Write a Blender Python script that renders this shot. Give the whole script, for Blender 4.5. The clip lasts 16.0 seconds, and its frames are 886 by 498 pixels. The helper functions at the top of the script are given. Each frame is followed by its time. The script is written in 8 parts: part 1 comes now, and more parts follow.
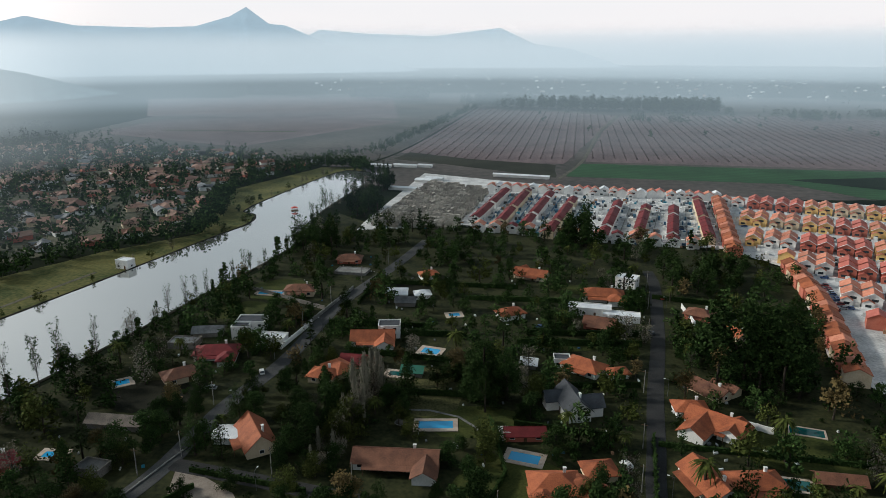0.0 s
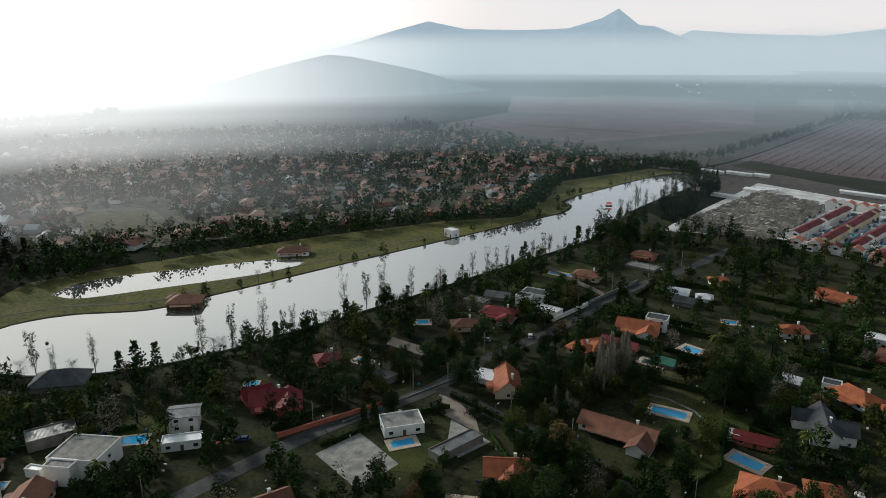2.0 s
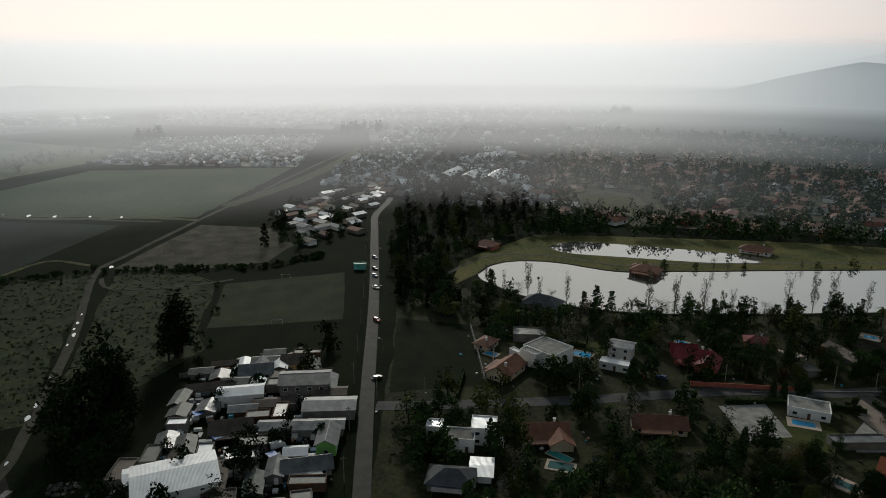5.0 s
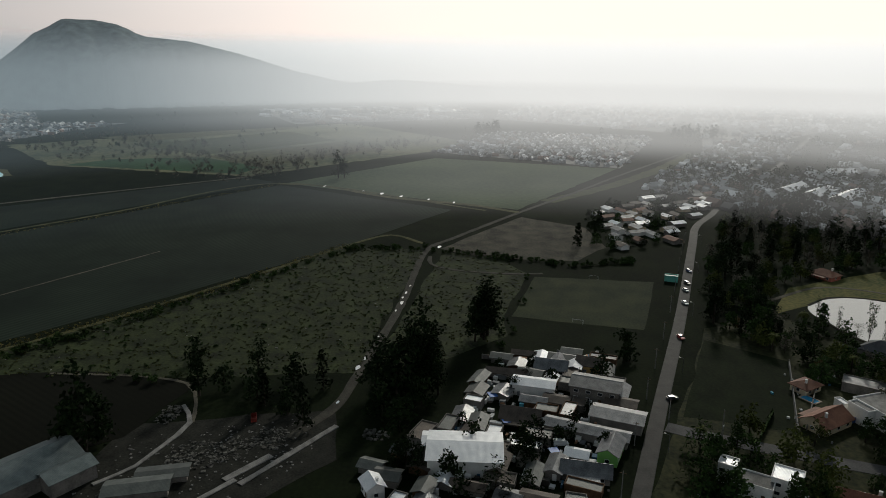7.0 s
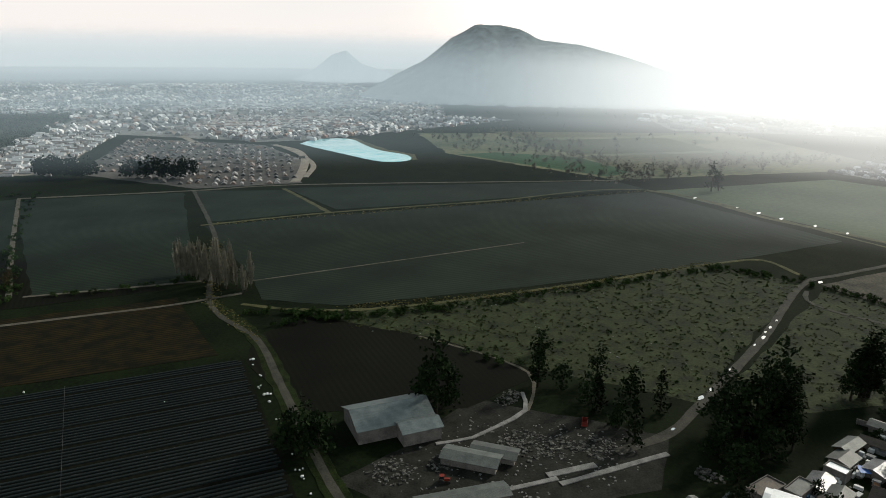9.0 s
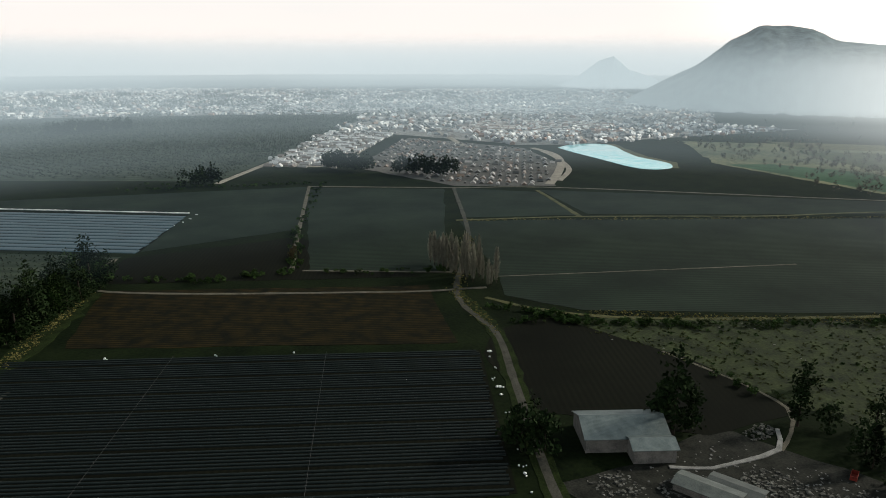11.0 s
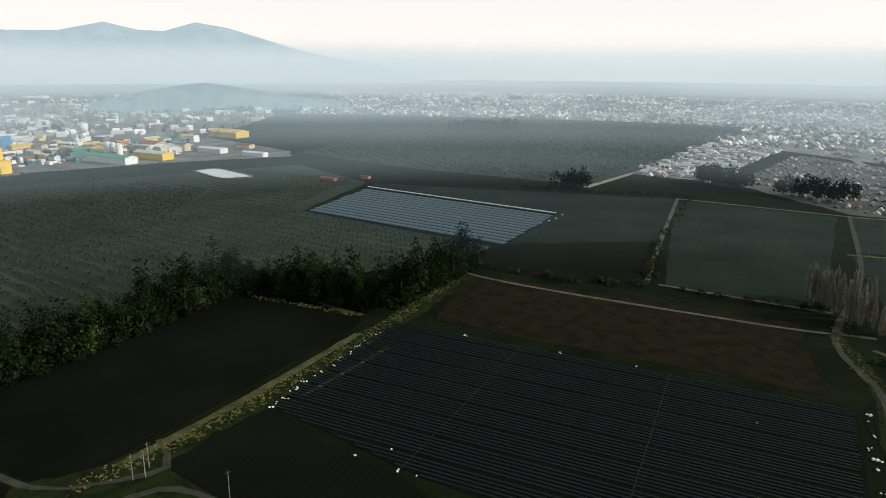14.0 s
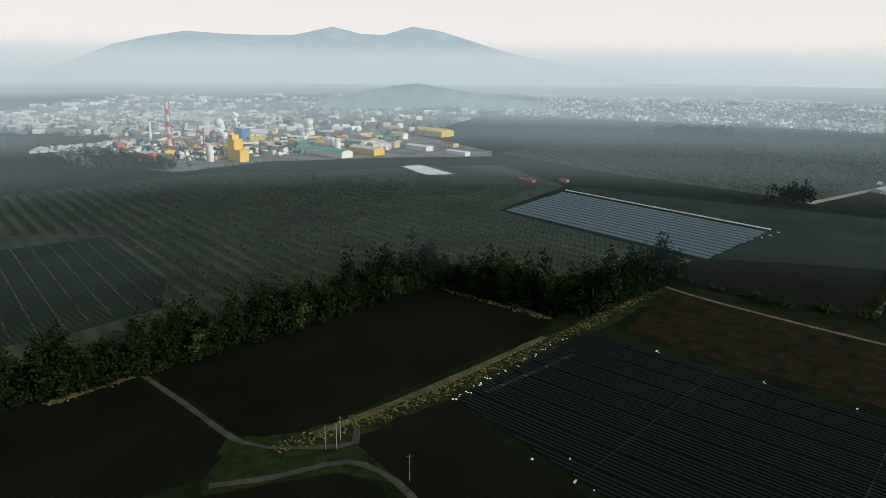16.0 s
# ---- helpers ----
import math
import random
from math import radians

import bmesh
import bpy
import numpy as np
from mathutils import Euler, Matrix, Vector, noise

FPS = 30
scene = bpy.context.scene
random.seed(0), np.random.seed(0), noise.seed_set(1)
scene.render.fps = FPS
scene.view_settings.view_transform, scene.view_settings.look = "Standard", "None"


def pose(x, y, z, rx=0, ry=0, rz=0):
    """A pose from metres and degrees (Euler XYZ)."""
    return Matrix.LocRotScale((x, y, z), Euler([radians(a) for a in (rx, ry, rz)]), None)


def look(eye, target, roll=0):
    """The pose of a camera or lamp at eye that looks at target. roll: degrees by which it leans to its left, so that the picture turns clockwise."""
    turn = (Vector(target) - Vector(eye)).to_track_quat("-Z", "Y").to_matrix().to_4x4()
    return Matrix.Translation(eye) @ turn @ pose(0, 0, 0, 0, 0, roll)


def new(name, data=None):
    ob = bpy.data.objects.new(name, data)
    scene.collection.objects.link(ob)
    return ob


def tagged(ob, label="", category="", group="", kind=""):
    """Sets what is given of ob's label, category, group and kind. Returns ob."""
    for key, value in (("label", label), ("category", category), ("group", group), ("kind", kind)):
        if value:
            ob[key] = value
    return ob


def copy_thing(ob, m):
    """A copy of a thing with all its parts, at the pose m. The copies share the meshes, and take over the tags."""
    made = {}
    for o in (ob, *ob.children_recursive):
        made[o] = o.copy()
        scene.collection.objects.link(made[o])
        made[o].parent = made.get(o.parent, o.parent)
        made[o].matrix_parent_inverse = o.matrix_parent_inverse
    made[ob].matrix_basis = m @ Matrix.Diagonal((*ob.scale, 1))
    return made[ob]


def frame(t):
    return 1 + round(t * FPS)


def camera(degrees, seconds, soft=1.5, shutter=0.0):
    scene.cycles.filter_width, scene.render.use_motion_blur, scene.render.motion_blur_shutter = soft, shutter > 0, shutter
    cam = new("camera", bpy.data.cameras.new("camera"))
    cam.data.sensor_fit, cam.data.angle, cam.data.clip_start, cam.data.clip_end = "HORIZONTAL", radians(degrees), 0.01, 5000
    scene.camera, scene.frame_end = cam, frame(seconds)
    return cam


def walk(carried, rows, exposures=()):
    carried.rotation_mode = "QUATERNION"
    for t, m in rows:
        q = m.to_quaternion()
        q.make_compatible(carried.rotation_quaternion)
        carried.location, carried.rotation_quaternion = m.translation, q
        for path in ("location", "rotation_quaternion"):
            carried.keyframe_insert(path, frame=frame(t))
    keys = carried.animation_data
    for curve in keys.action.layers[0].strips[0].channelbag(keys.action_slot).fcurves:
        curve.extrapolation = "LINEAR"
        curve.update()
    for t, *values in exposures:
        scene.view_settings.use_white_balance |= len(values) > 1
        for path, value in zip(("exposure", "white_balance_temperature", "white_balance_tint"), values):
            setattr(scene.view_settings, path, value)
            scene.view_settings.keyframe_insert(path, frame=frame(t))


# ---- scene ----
cam = camera(65.12, 16.0, soft=0.8)


def view(x, y, z, pitch, yaw, roll):
    return pose(x, y, z, 90 + pitch, 0, yaw) @ pose(0, 0, 0, 0, 0, roll)


walk(cam, [
    (0.0, view(0.0, 0.0, 116.3, -16.23, 0.00, -0.18)),
    (0.5, view(8.2, -5.0, 116.7, -16.26, 7.14, -0.35)),
    (1.0, view(16.2, -10.8, 116.9, -16.14, 14.60, -0.31)),
    (1.5, view(23.8, -16.8, 117.4, -16.10, 21.57, -0.21)),
    (2.0, view(32.1, -22.0, 117.9, -16.08, 28.90, -0.20)),
    (2.5, view(40.8, -25.8, 118.2, -16.06, 35.87, -0.13)),
    (3.0, view(49.6, -29.2, 118.4, -15.97, 42.49, -0.06)),
    (3.5, view(57.8, -33.1, 118.4, -15.81, 48.72, 0.13)),
    (4.0, view(65.5, -38.2, 118.4, -15.74, 55.23, 0.28)),
    (4.5, view(72.9, -44.6, 118.5, -15.61, 61.74, 0.22)),
    (4.7, view(75.6, -47.2, 118.6, -15.61, 64.58, 0.15)),
    (5.7, view(81.2, -50.5, 119.9, -15.76, 77.90, 0.24)),
    (6.8, view(79.8, -47.9, 120.8, -15.88, 92.61, 0.33)),
    (7.0, view(79.3, -47.7, 120.9, -15.85, 95.18, 0.38)),
    (7.5, view(77.8, -47.6, 121.4, -15.86, 102.51, 0.42)),
    (8.0, view(76.9, -48.1, 121.8, -15.91, 110.41, 0.60)),
    (8.5, view(76.4, -48.7, 121.8, -15.90, 118.06, 0.77)),
    (9.0, view(75.9, -48.9, 121.7, -15.92, 125.18, 0.91)),
    (9.2, view(75.7, -49.0, 121.5, -15.90, 127.89, 0.98)),
    (11.3, view(72.2, -49.5, 118.2, -15.46, 149.08, 0.09)),
    (11.5, view(72.3, -49.6, 118.2, -15.40, 150.90, 0.13)),
    (12.0, view(72.1, -50.2, 118.0, -15.33, 155.93, 0.14)),
    (12.5, view(71.7, -50.5, 118.0, -15.25, 160.94, 0.19)),
    (13.0, view(71.5, -50.9, 118.1, -15.23, 166.14, 0.21)),
    (13.5, view(71.5, -51.0, 118.3, -15.16, 171.19, 0.30)),
    (14.0, view(71.6, -51.3, 118.3, -15.12, 176.41, 0.42)),
    (14.5, view(71.9, -52.0, 118.0, -15.07, 179.62, 0.59)),
    (15.0, view(72.1, -52.5, 117.7, -15.02, 183.38, 0.80)),
    (15.5, view(72.1, -52.7, 117.7, -15.05, 188.00, 0.75)),
    (16.0, view(72.1, -52.8, 117.7, -15.06, 192.75, 0.62)),
], exposures=[(0.0, -0.1, 5850, 3), (1.5, -0.15, 5900, 3), (2.5, -0.38, 6000, 3), (4.5, -1.0, 6050, 3), (7.0, -0.95, 6100, 4), (9.2, -0.05, 6200, 3), (11.3, 0.0, 6250, 3), (14.5, 0.0, 6150, 3), (16.0, -0.2, 6100, 3)])


def stops(node, rows):
    """Sets a colour ramp from rows of position and colour."""
    els = node.color_ramp.elements
    els[0].position, els[0].color = rows[0][0], (*rows[0][1], 1)
    els[1].position, els[1].color = rows[-1][0], (*rows[-1][1], 1)
    for at, col in rows[1:-1]:
        e = els.new(at)
        e.color = (*col, 1)


# ---- sky and sun: a hazy winter sun low in the west ----
SUN_AZ, SUN_EL = 77.0, 27.0        # degrees to the left of +y, and above the horizon
world = bpy.data.worlds.new("sky")
scene.world = world
world.use_nodes = True
wn = world.node_tree.nodes
sky = wn.new("ShaderNodeTexSky")
sky.sky_type, sky.sun_disc = "NISHITA", False
sky.sun_elevation, sky.sun_rotation = radians(SUN_EL), radians(-SUN_AZ)
sky.air_density, sky.dust_density, sky.ozone_density, sky.altitude = 1.0, 1.0, 1.0, 300
# a thick bright haze lies on the valley and thins out upwards
lift = wn.new("ShaderNodeTexCoord")
axes = wn.new("ShaderNodeSeparateXYZ")
veil = wn.new("ShaderNodeValToRGB")
world.node_tree.links.new(lift.outputs["Generated"], axes.inputs[0])
drift = wn.new("ShaderNodeTexNoise")
drift.inputs["Scale"].default_value, drift.inputs["Detail"].default_value = 5.0, 5
flat = wn.new("ShaderNodeMapping")
flat.inputs["Scale"].default_value = (1, 1, 4)
world.node_tree.links.new(lift.outputs["Generated"], flat.inputs[0])
world.node_tree.links.new(flat.outputs[0], drift.inputs["Vector"])
ragged = wn.new("ShaderNodeMath")
ragged.operation = "MULTIPLY_ADD"
ragged.inputs[1].default_value = 0.10
world.node_tree.links.new(drift.outputs["Fac"], ragged.inputs[0])
world.node_tree.links.new(axes.outputs["Z"], ragged.inputs[2])
world.node_tree.links.new(ragged.outputs[0], veil.inputs[0])
stops(veil, ((0.0, (0.95, 0.865, 0.84)), (0.08, (1.04, 0.91, 0.87)), (0.19, (0.93, 0.86, 0.84)), (0.28, (0.66, 0.635, 0.62)), (0.42, (0.50, 0.495, 0.49)), (0.50, (0.27, 0.30, 0.315)), (1.0, (0.25, 0.28, 0.30))))
wn["Background"].inputs["Strength"].default_value = 0.008
haze_light = wn.new("ShaderNodeBackground")
# the haze is brighter towards the veiled sun
aim = wn.new("ShaderNodeVectorMath")
aim.operation = "DOT_PRODUCT"
aim.inputs[1].default_value = (-math.sin(radians(SUN_AZ)), math.cos(radians(SUN_AZ)), 0.35)
world.node_tree.links.new(lift.outputs["Generated"], aim.inputs[0])
flare = wn.new("ShaderNodeMapRange")
flare.inputs["From Min"].default_value, flare.inputs["From Max"].default_value = 0.6, 1.0
flare.inputs["To Min"].default_value, flare.inputs["To Max"].default_value = 1.0, 2.0
flare.interpolation_type = "SMOOTHSTEP"
world.node_tree.links.new(aim.outputs["Value"], flare.inputs["Value"])
world.node_tree.links.new(flare.outputs[0], haze_light.inputs["Strength"])
warmth = wn.new("ShaderNodeMix")
warmth.data_type, warmth.blend_type = "RGBA", "MULTIPLY"
warmth.inputs["B"].default_value = (1.10, 1.0, 0.91, 1)
near_sun = wn.new("ShaderNodeMapRange")
near_sun.inputs["From Min"].default_value, near_sun.inputs["From Max"].default_value = 0.6, 1.0
world.node_tree.links.new(aim.outputs["Value"], near_sun.inputs["Value"])
world.node_tree.links.new(near_sun.outputs[0], warmth.inputs["Factor"])
world.node_tree.links.new(veil.outputs[0], warmth.inputs["A"])
world.node_tree.links.new(warmth.outputs["Result"], haze_light.inputs[0])
both = wn.new("ShaderNodeAddShader")
world.node_tree.links.new(sky.outputs[0], wn["Background"].inputs[0])
world.node_tree.links.new(wn["Background"].outputs[0], both.inputs[0])
world.node_tree.links.new(haze_light.outputs[0], both.inputs[1])
world.node_tree.links.new(both.outputs[0], wn["World Output"].inputs["Surface"])
sun_data = bpy.data.lights.new("sun", "SUN")
sun_data.energy, sun_data.angle, sun_data.color = 3.7, radians(6), (1.0, 0.89, 0.76)
sun = new("sun", sun_data)
sun.matrix_world = look((0, 0, 0), (math.sin(radians(SUN_AZ)) * math.cos(radians(SUN_EL)), -math.cos(radians(SUN_AZ)) * math.cos(radians(SUN_EL)), -math.sin(radians(SUN_EL))))
sun.location = (-600, 140, 400)

# ---- materials ----
S = 1.25           # metres to one unit of the plan


def mat(name, a, b, size=4.0, rough=0.9, fine=0.0, bump=0.0, sheen=0.0, spec=0.12, metal=0.0, vary=0.0, tint=(0.66, 0.90, 0.95), leafy=0.0):
    """Two tones mixed by a wide and a fine noise; size and fine in metres. vary: how far one object differs from the next."""
    m = bpy.data.materials.new(name)
    m.use_nodes = True
    nt = m.node_tree
    n, lk = nt.nodes, nt.links.new
    p = n["Principled BSDF"]
    co = n.new("ShaderNodeTexCoord")
    big = n.new("ShaderNodeTexNoise")
    big.inputs["Scale"].default_value, big.inputs["Detail"].default_value = 1 / size, 6
    lk(co.outputs["Object"], big.inputs["Vector"])
    small = n.new("ShaderNodeTexNoise")
    small.inputs["Scale"].default_value, small.inputs["Detail"].default_value = 1 / (fine or size / 9), 4
    lk(co.outputs["Object"], small.inputs["Vector"])
    add = n.new("ShaderNodeMath")
    add.operation = "MULTIPLY_ADD"
    add.inputs[1].default_value = 0.6
    lk(small.outputs["Fac"], add.inputs[0])
    half = n.new("ShaderNodeMath")
    half.operation = "MULTIPLY"
    half.inputs[1].default_value = 0.7
    lk(big.outputs["Fac"], half.inputs[0])
    lk(half.outputs[0], add.inputs[2])
    ramp = n.new("ShaderNodeValToRGB")
    ramp.color_ramp.elements[0].position, ramp.color_ramp.elements[1].position = 0.47, 0.83
    ramp.color_ramp.elements[0].color, ramp.color_ramp.elements[1].color = (*a, 1), (*b, 1)
    lk(add.outputs[0], ramp.inputs[0])
    out = ramp.outputs[0]
    if vary:
        info = n.new("ShaderNodeObjectInfo")
        span = n.new("ShaderNodeMapRange")
        span.inputs["To Min"].default_value, span.inputs["To Max"].default_value = 1 - vary, 1 + vary
        lk(info.outputs["Random"], span.inputs["Value"])
        hsv = n.new("ShaderNodeHueSaturation")
        lk(span.outputs[0], hsv.inputs["Value"])
        lk(out, hsv.inputs["Color"])
        out = hsv.outputs[0]
    if leafy:
        bit = n.new("ShaderNodeNewGeometry")
        swing = n.new("ShaderNodeMapRange")
        swing.inputs["To Min"].default_value, swing.inputs["To Max"].default_value = 1 - leafy, 1 + leafy
        lk(bit.outputs["Random Per Island"], swing.inputs["Value"])
        tone = n.new("ShaderNodeHueSaturation")
        lk(swing.outputs[0], tone.inputs["Value"])
        lk(out, tone.inputs["Color"])
        out = tone.outputs[0]
    lk(out, p.inputs["Base Color"])
    p.inputs["Roughness"].default_value, p.inputs["Metallic"].default_value = rough, metal
    p.inputs["Specular IOR Level"].default_value = spec
    # bluish sheen imitates haze: it pales surfaces at grazing angles
    if sheen:
        p.inputs["Sheen Weight"].default_value, p.inputs["Sheen Roughness"].default_value = sheen * 0.14, 0.25
        p.inputs["Sheen Tint"].default_value = (*tint, 1)
    if bump:
        bm_node = n.new("ShaderNodeBump")
        bm_node.inputs["Strength"].default_value, bm_node.inputs["Distance"].default_value = bump, 0.2
        lk(small.outputs["Fac"], bm_node.inputs["Height"])
        lk(bm_node.outputs[0], p.inputs["Normal"])
    return m


def plain(name, col, rough=0.5, metal=0.0, spec=0.5):
    m = bpy.data.materials.new(name)
    m.use_nodes = True
    p = m.node_tree.nodes["Principled BSDF"]
    p.inputs["Base Color"].default_value = (*col, 1)
    p.inputs["Roughness"].default_value, p.inputs["Metallic"].default_value, p.inputs["Specular IOR Level"].default_value = rough, metal, spec
    return m


def striped(name, a, b, gap, angle, share=0.5, rough=0.9, sheen=0.0, spec=0.08, patch=40.0):
    """Field rows: bands of b on a, gap metres apart, along the given angle, broken up by noise."""
    m = mat(name, a, a, patch, rough, sheen=sheen, spec=spec)
    nt = m.node_tree
    n, lk = nt.nodes, nt.links.new
    co = n.new("ShaderNodeTexCoord")
    mp = n.new("ShaderNodeMapping")
    mp.inputs["Rotation"].default_value = (0, 0, radians(-angle))
    lk(co.outputs["Object"], mp.inputs["Vector"])
    wave = n.new("ShaderNodeTexWave")
    wave.bands_direction = "Y"
    wave.inputs["Scale"].default_value = 6.2832 / gap / 20
    wave.inputs["Distortion"].default_value, wave.inputs["Detail"].default_value, wave.inputs["Detail Scale"].default_value = 0.6, 2, 0.5
    lk(mp.outputs[0], wave.inputs["Vector"])
    noi = n.new("ShaderNodeTexNoise")
    noi.inputs["Scale"].default_value, noi.inputs["Detail"].default_value = 1 / patch, 8
    lk(co.outputs["Object"], noi.inputs["Vector"])
    mul = n.new("ShaderNodeMath")
    mul.operation = "MULTIPLY"
    lk(wave.outputs["Fac"], mul.inputs[0])
    rr = n.new("ShaderNodeMapRange")
    rr.inputs["From Min"].default_value, rr.inputs["From Max"].default_value = 0.35, 0.7
    lk(noi.outputs["Fac"], rr.inputs["Value"])
    lk(rr.outputs[0], mul.inputs[1])
    mix = n.new("ShaderNodeMix")
    mix.data_type = "RGBA"
    lk(mul.outputs[0], mix.inputs["Factor"])
    ramp = n["Color Ramp"]
    ramp.color_ramp.elements[1].color = (*[c * 1.5 for c in a], 1)
    lk(ramp.outputs[0], mix.inputs["A"])
    mix.inputs["B"].default_value = (*b, 1)
    lk(mix.outputs["Result"], n["Principled BSDF"].inputs["Base Color"])
    return m


def roofing(name, a, b, course, vary=0.15, rough=0.75, metal=0.0, spec=0.3):
    """Tiles or ribs: relief in courses along the roof, patchy weathering."""
    m = mat(name, a, b, 3.0, rough, 0.25, 0.0, 0.0, spec, metal, vary)
    n, lk = m.node_tree.nodes, m.node_tree.links.new
    co = n["Texture Coordinate"]
    wave = n.new("ShaderNodeTexWave")
    wave.bands_direction = "X"
    wave.inputs["Scale"].default_value, wave.inputs["Distortion"].default_value = 6.2832 / course / 20, 0.4
    lk(co.outputs["Object"], wave.inputs["Vector"])
    bn = n.new("ShaderNodeBump")
    bn.inputs["Strength"].default_value, bn.inputs["Distance"].default_value = 0.45, 0.03
    lk(wave.outputs["Fac"], bn.inputs["Height"])
    lk(bn.outputs[0], n["Principled BSDF"].inputs["Normal"])
    return m


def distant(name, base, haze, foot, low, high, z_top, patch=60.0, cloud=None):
    """Far hills as a backdrop: a glow that imitates haze is mixed in, from low (at the foot) to high (at the top)."""
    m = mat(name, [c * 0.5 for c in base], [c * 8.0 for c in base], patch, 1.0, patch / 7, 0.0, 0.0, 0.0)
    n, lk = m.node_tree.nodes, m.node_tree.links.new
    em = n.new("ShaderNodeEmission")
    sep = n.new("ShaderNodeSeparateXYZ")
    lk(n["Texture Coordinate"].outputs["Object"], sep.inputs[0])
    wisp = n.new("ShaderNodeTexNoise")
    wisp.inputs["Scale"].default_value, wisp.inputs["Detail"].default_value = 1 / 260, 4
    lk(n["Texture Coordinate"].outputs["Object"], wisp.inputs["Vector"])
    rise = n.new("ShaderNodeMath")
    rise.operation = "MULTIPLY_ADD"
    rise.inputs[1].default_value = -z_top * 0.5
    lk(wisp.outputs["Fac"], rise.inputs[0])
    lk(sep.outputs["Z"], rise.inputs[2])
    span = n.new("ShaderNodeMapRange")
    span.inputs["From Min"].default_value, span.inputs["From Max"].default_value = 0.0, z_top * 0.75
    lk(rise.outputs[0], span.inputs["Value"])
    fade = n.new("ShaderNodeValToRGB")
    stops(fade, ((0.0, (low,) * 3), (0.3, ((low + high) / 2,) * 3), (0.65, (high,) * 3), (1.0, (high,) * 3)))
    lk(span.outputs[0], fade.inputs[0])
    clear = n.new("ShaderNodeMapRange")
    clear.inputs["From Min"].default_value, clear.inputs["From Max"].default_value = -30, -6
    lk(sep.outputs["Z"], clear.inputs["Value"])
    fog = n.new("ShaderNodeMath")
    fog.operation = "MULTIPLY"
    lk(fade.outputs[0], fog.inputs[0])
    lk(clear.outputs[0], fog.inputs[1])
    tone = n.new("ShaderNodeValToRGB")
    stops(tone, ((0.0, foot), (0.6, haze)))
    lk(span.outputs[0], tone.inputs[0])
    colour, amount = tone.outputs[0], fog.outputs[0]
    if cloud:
        # torn cloud is painted about the tops as pale glow, from one height to another
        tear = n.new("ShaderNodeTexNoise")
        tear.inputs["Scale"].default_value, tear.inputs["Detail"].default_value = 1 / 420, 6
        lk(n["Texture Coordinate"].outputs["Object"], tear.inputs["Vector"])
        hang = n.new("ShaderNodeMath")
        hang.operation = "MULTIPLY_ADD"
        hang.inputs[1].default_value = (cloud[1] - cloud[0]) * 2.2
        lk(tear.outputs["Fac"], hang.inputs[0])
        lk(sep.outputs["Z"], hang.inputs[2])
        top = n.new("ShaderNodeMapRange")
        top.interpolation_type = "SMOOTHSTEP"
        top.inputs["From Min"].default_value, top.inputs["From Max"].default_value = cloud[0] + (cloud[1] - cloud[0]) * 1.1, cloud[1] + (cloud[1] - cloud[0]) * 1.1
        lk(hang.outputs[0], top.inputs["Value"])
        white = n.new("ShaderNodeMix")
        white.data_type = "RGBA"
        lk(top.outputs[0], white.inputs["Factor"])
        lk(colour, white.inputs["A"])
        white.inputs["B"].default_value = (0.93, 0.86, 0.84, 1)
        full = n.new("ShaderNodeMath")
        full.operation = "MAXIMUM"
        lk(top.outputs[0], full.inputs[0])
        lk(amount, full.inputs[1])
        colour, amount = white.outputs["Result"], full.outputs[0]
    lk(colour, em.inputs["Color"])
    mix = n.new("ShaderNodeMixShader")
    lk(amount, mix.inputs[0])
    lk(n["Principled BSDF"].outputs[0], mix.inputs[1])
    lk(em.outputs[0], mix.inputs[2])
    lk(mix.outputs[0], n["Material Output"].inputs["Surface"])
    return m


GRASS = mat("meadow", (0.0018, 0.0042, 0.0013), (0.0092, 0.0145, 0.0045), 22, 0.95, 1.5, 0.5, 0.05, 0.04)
LAWN = mat("lawn", (0.0176, 0.0288, 0.0072), (0.0624, 0.0672, 0.0168), 9, 0.95, 0.8, 0.3, 0.25)
YARD = mat("yard_earth", (0.00506, 0.00675, 0.00337), (0.0203, 0.0191, 0.0107), 8, 0.95, 0.7, 0.4, 0.2)
STRAW = mat("dry_grass", (0.022, 0.027, 0.0095), (0.105, 0.098, 0.041), 7, 0.95, 0.8, 0.3, 0.3)
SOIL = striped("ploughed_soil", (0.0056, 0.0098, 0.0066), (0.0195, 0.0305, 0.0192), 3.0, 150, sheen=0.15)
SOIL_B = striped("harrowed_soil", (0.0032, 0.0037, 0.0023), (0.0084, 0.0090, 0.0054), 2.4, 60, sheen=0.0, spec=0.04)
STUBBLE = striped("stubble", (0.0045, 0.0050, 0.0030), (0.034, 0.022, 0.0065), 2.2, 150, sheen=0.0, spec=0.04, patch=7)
ORCHARD = striped("orchard_floor", (0.0155, 0.0220, 0.0128), (0.050, 0.060, 0.037), 10.6, 142, sheen=0.3)
VINES = striped("vineyard_floor", (0.085, 0.060, 0.062), (0.150, 0.108, 0.110), 11.5, 79, sheen=0.4)
GREENCROP = striped("green_crop", (0.0168, 0.0434, 0.0154), (0.0308, 0.084, 0.0294), 9.0, 165, sheen=0.5)
ASPHALT = mat("asphalt", (0.018, 0.018, 0.0188), (0.04, 0.04, 0.04), 6, 0.8, 0.3, 0.2, 0.2)
PALE_ROAD = mat("worn_concrete_road", (0.0221, 0.0221, 0.021), (0.0424, 0.0416, 0.0394), 5, 0.75, 0.4, 0.2, 0.2)
DIRT = mat("dirt_track", (0.048, 0.0448, 0.0336), (0.132, 0.118, 0.092), 5, 0.95, 0.5, 0.3, 0.3)
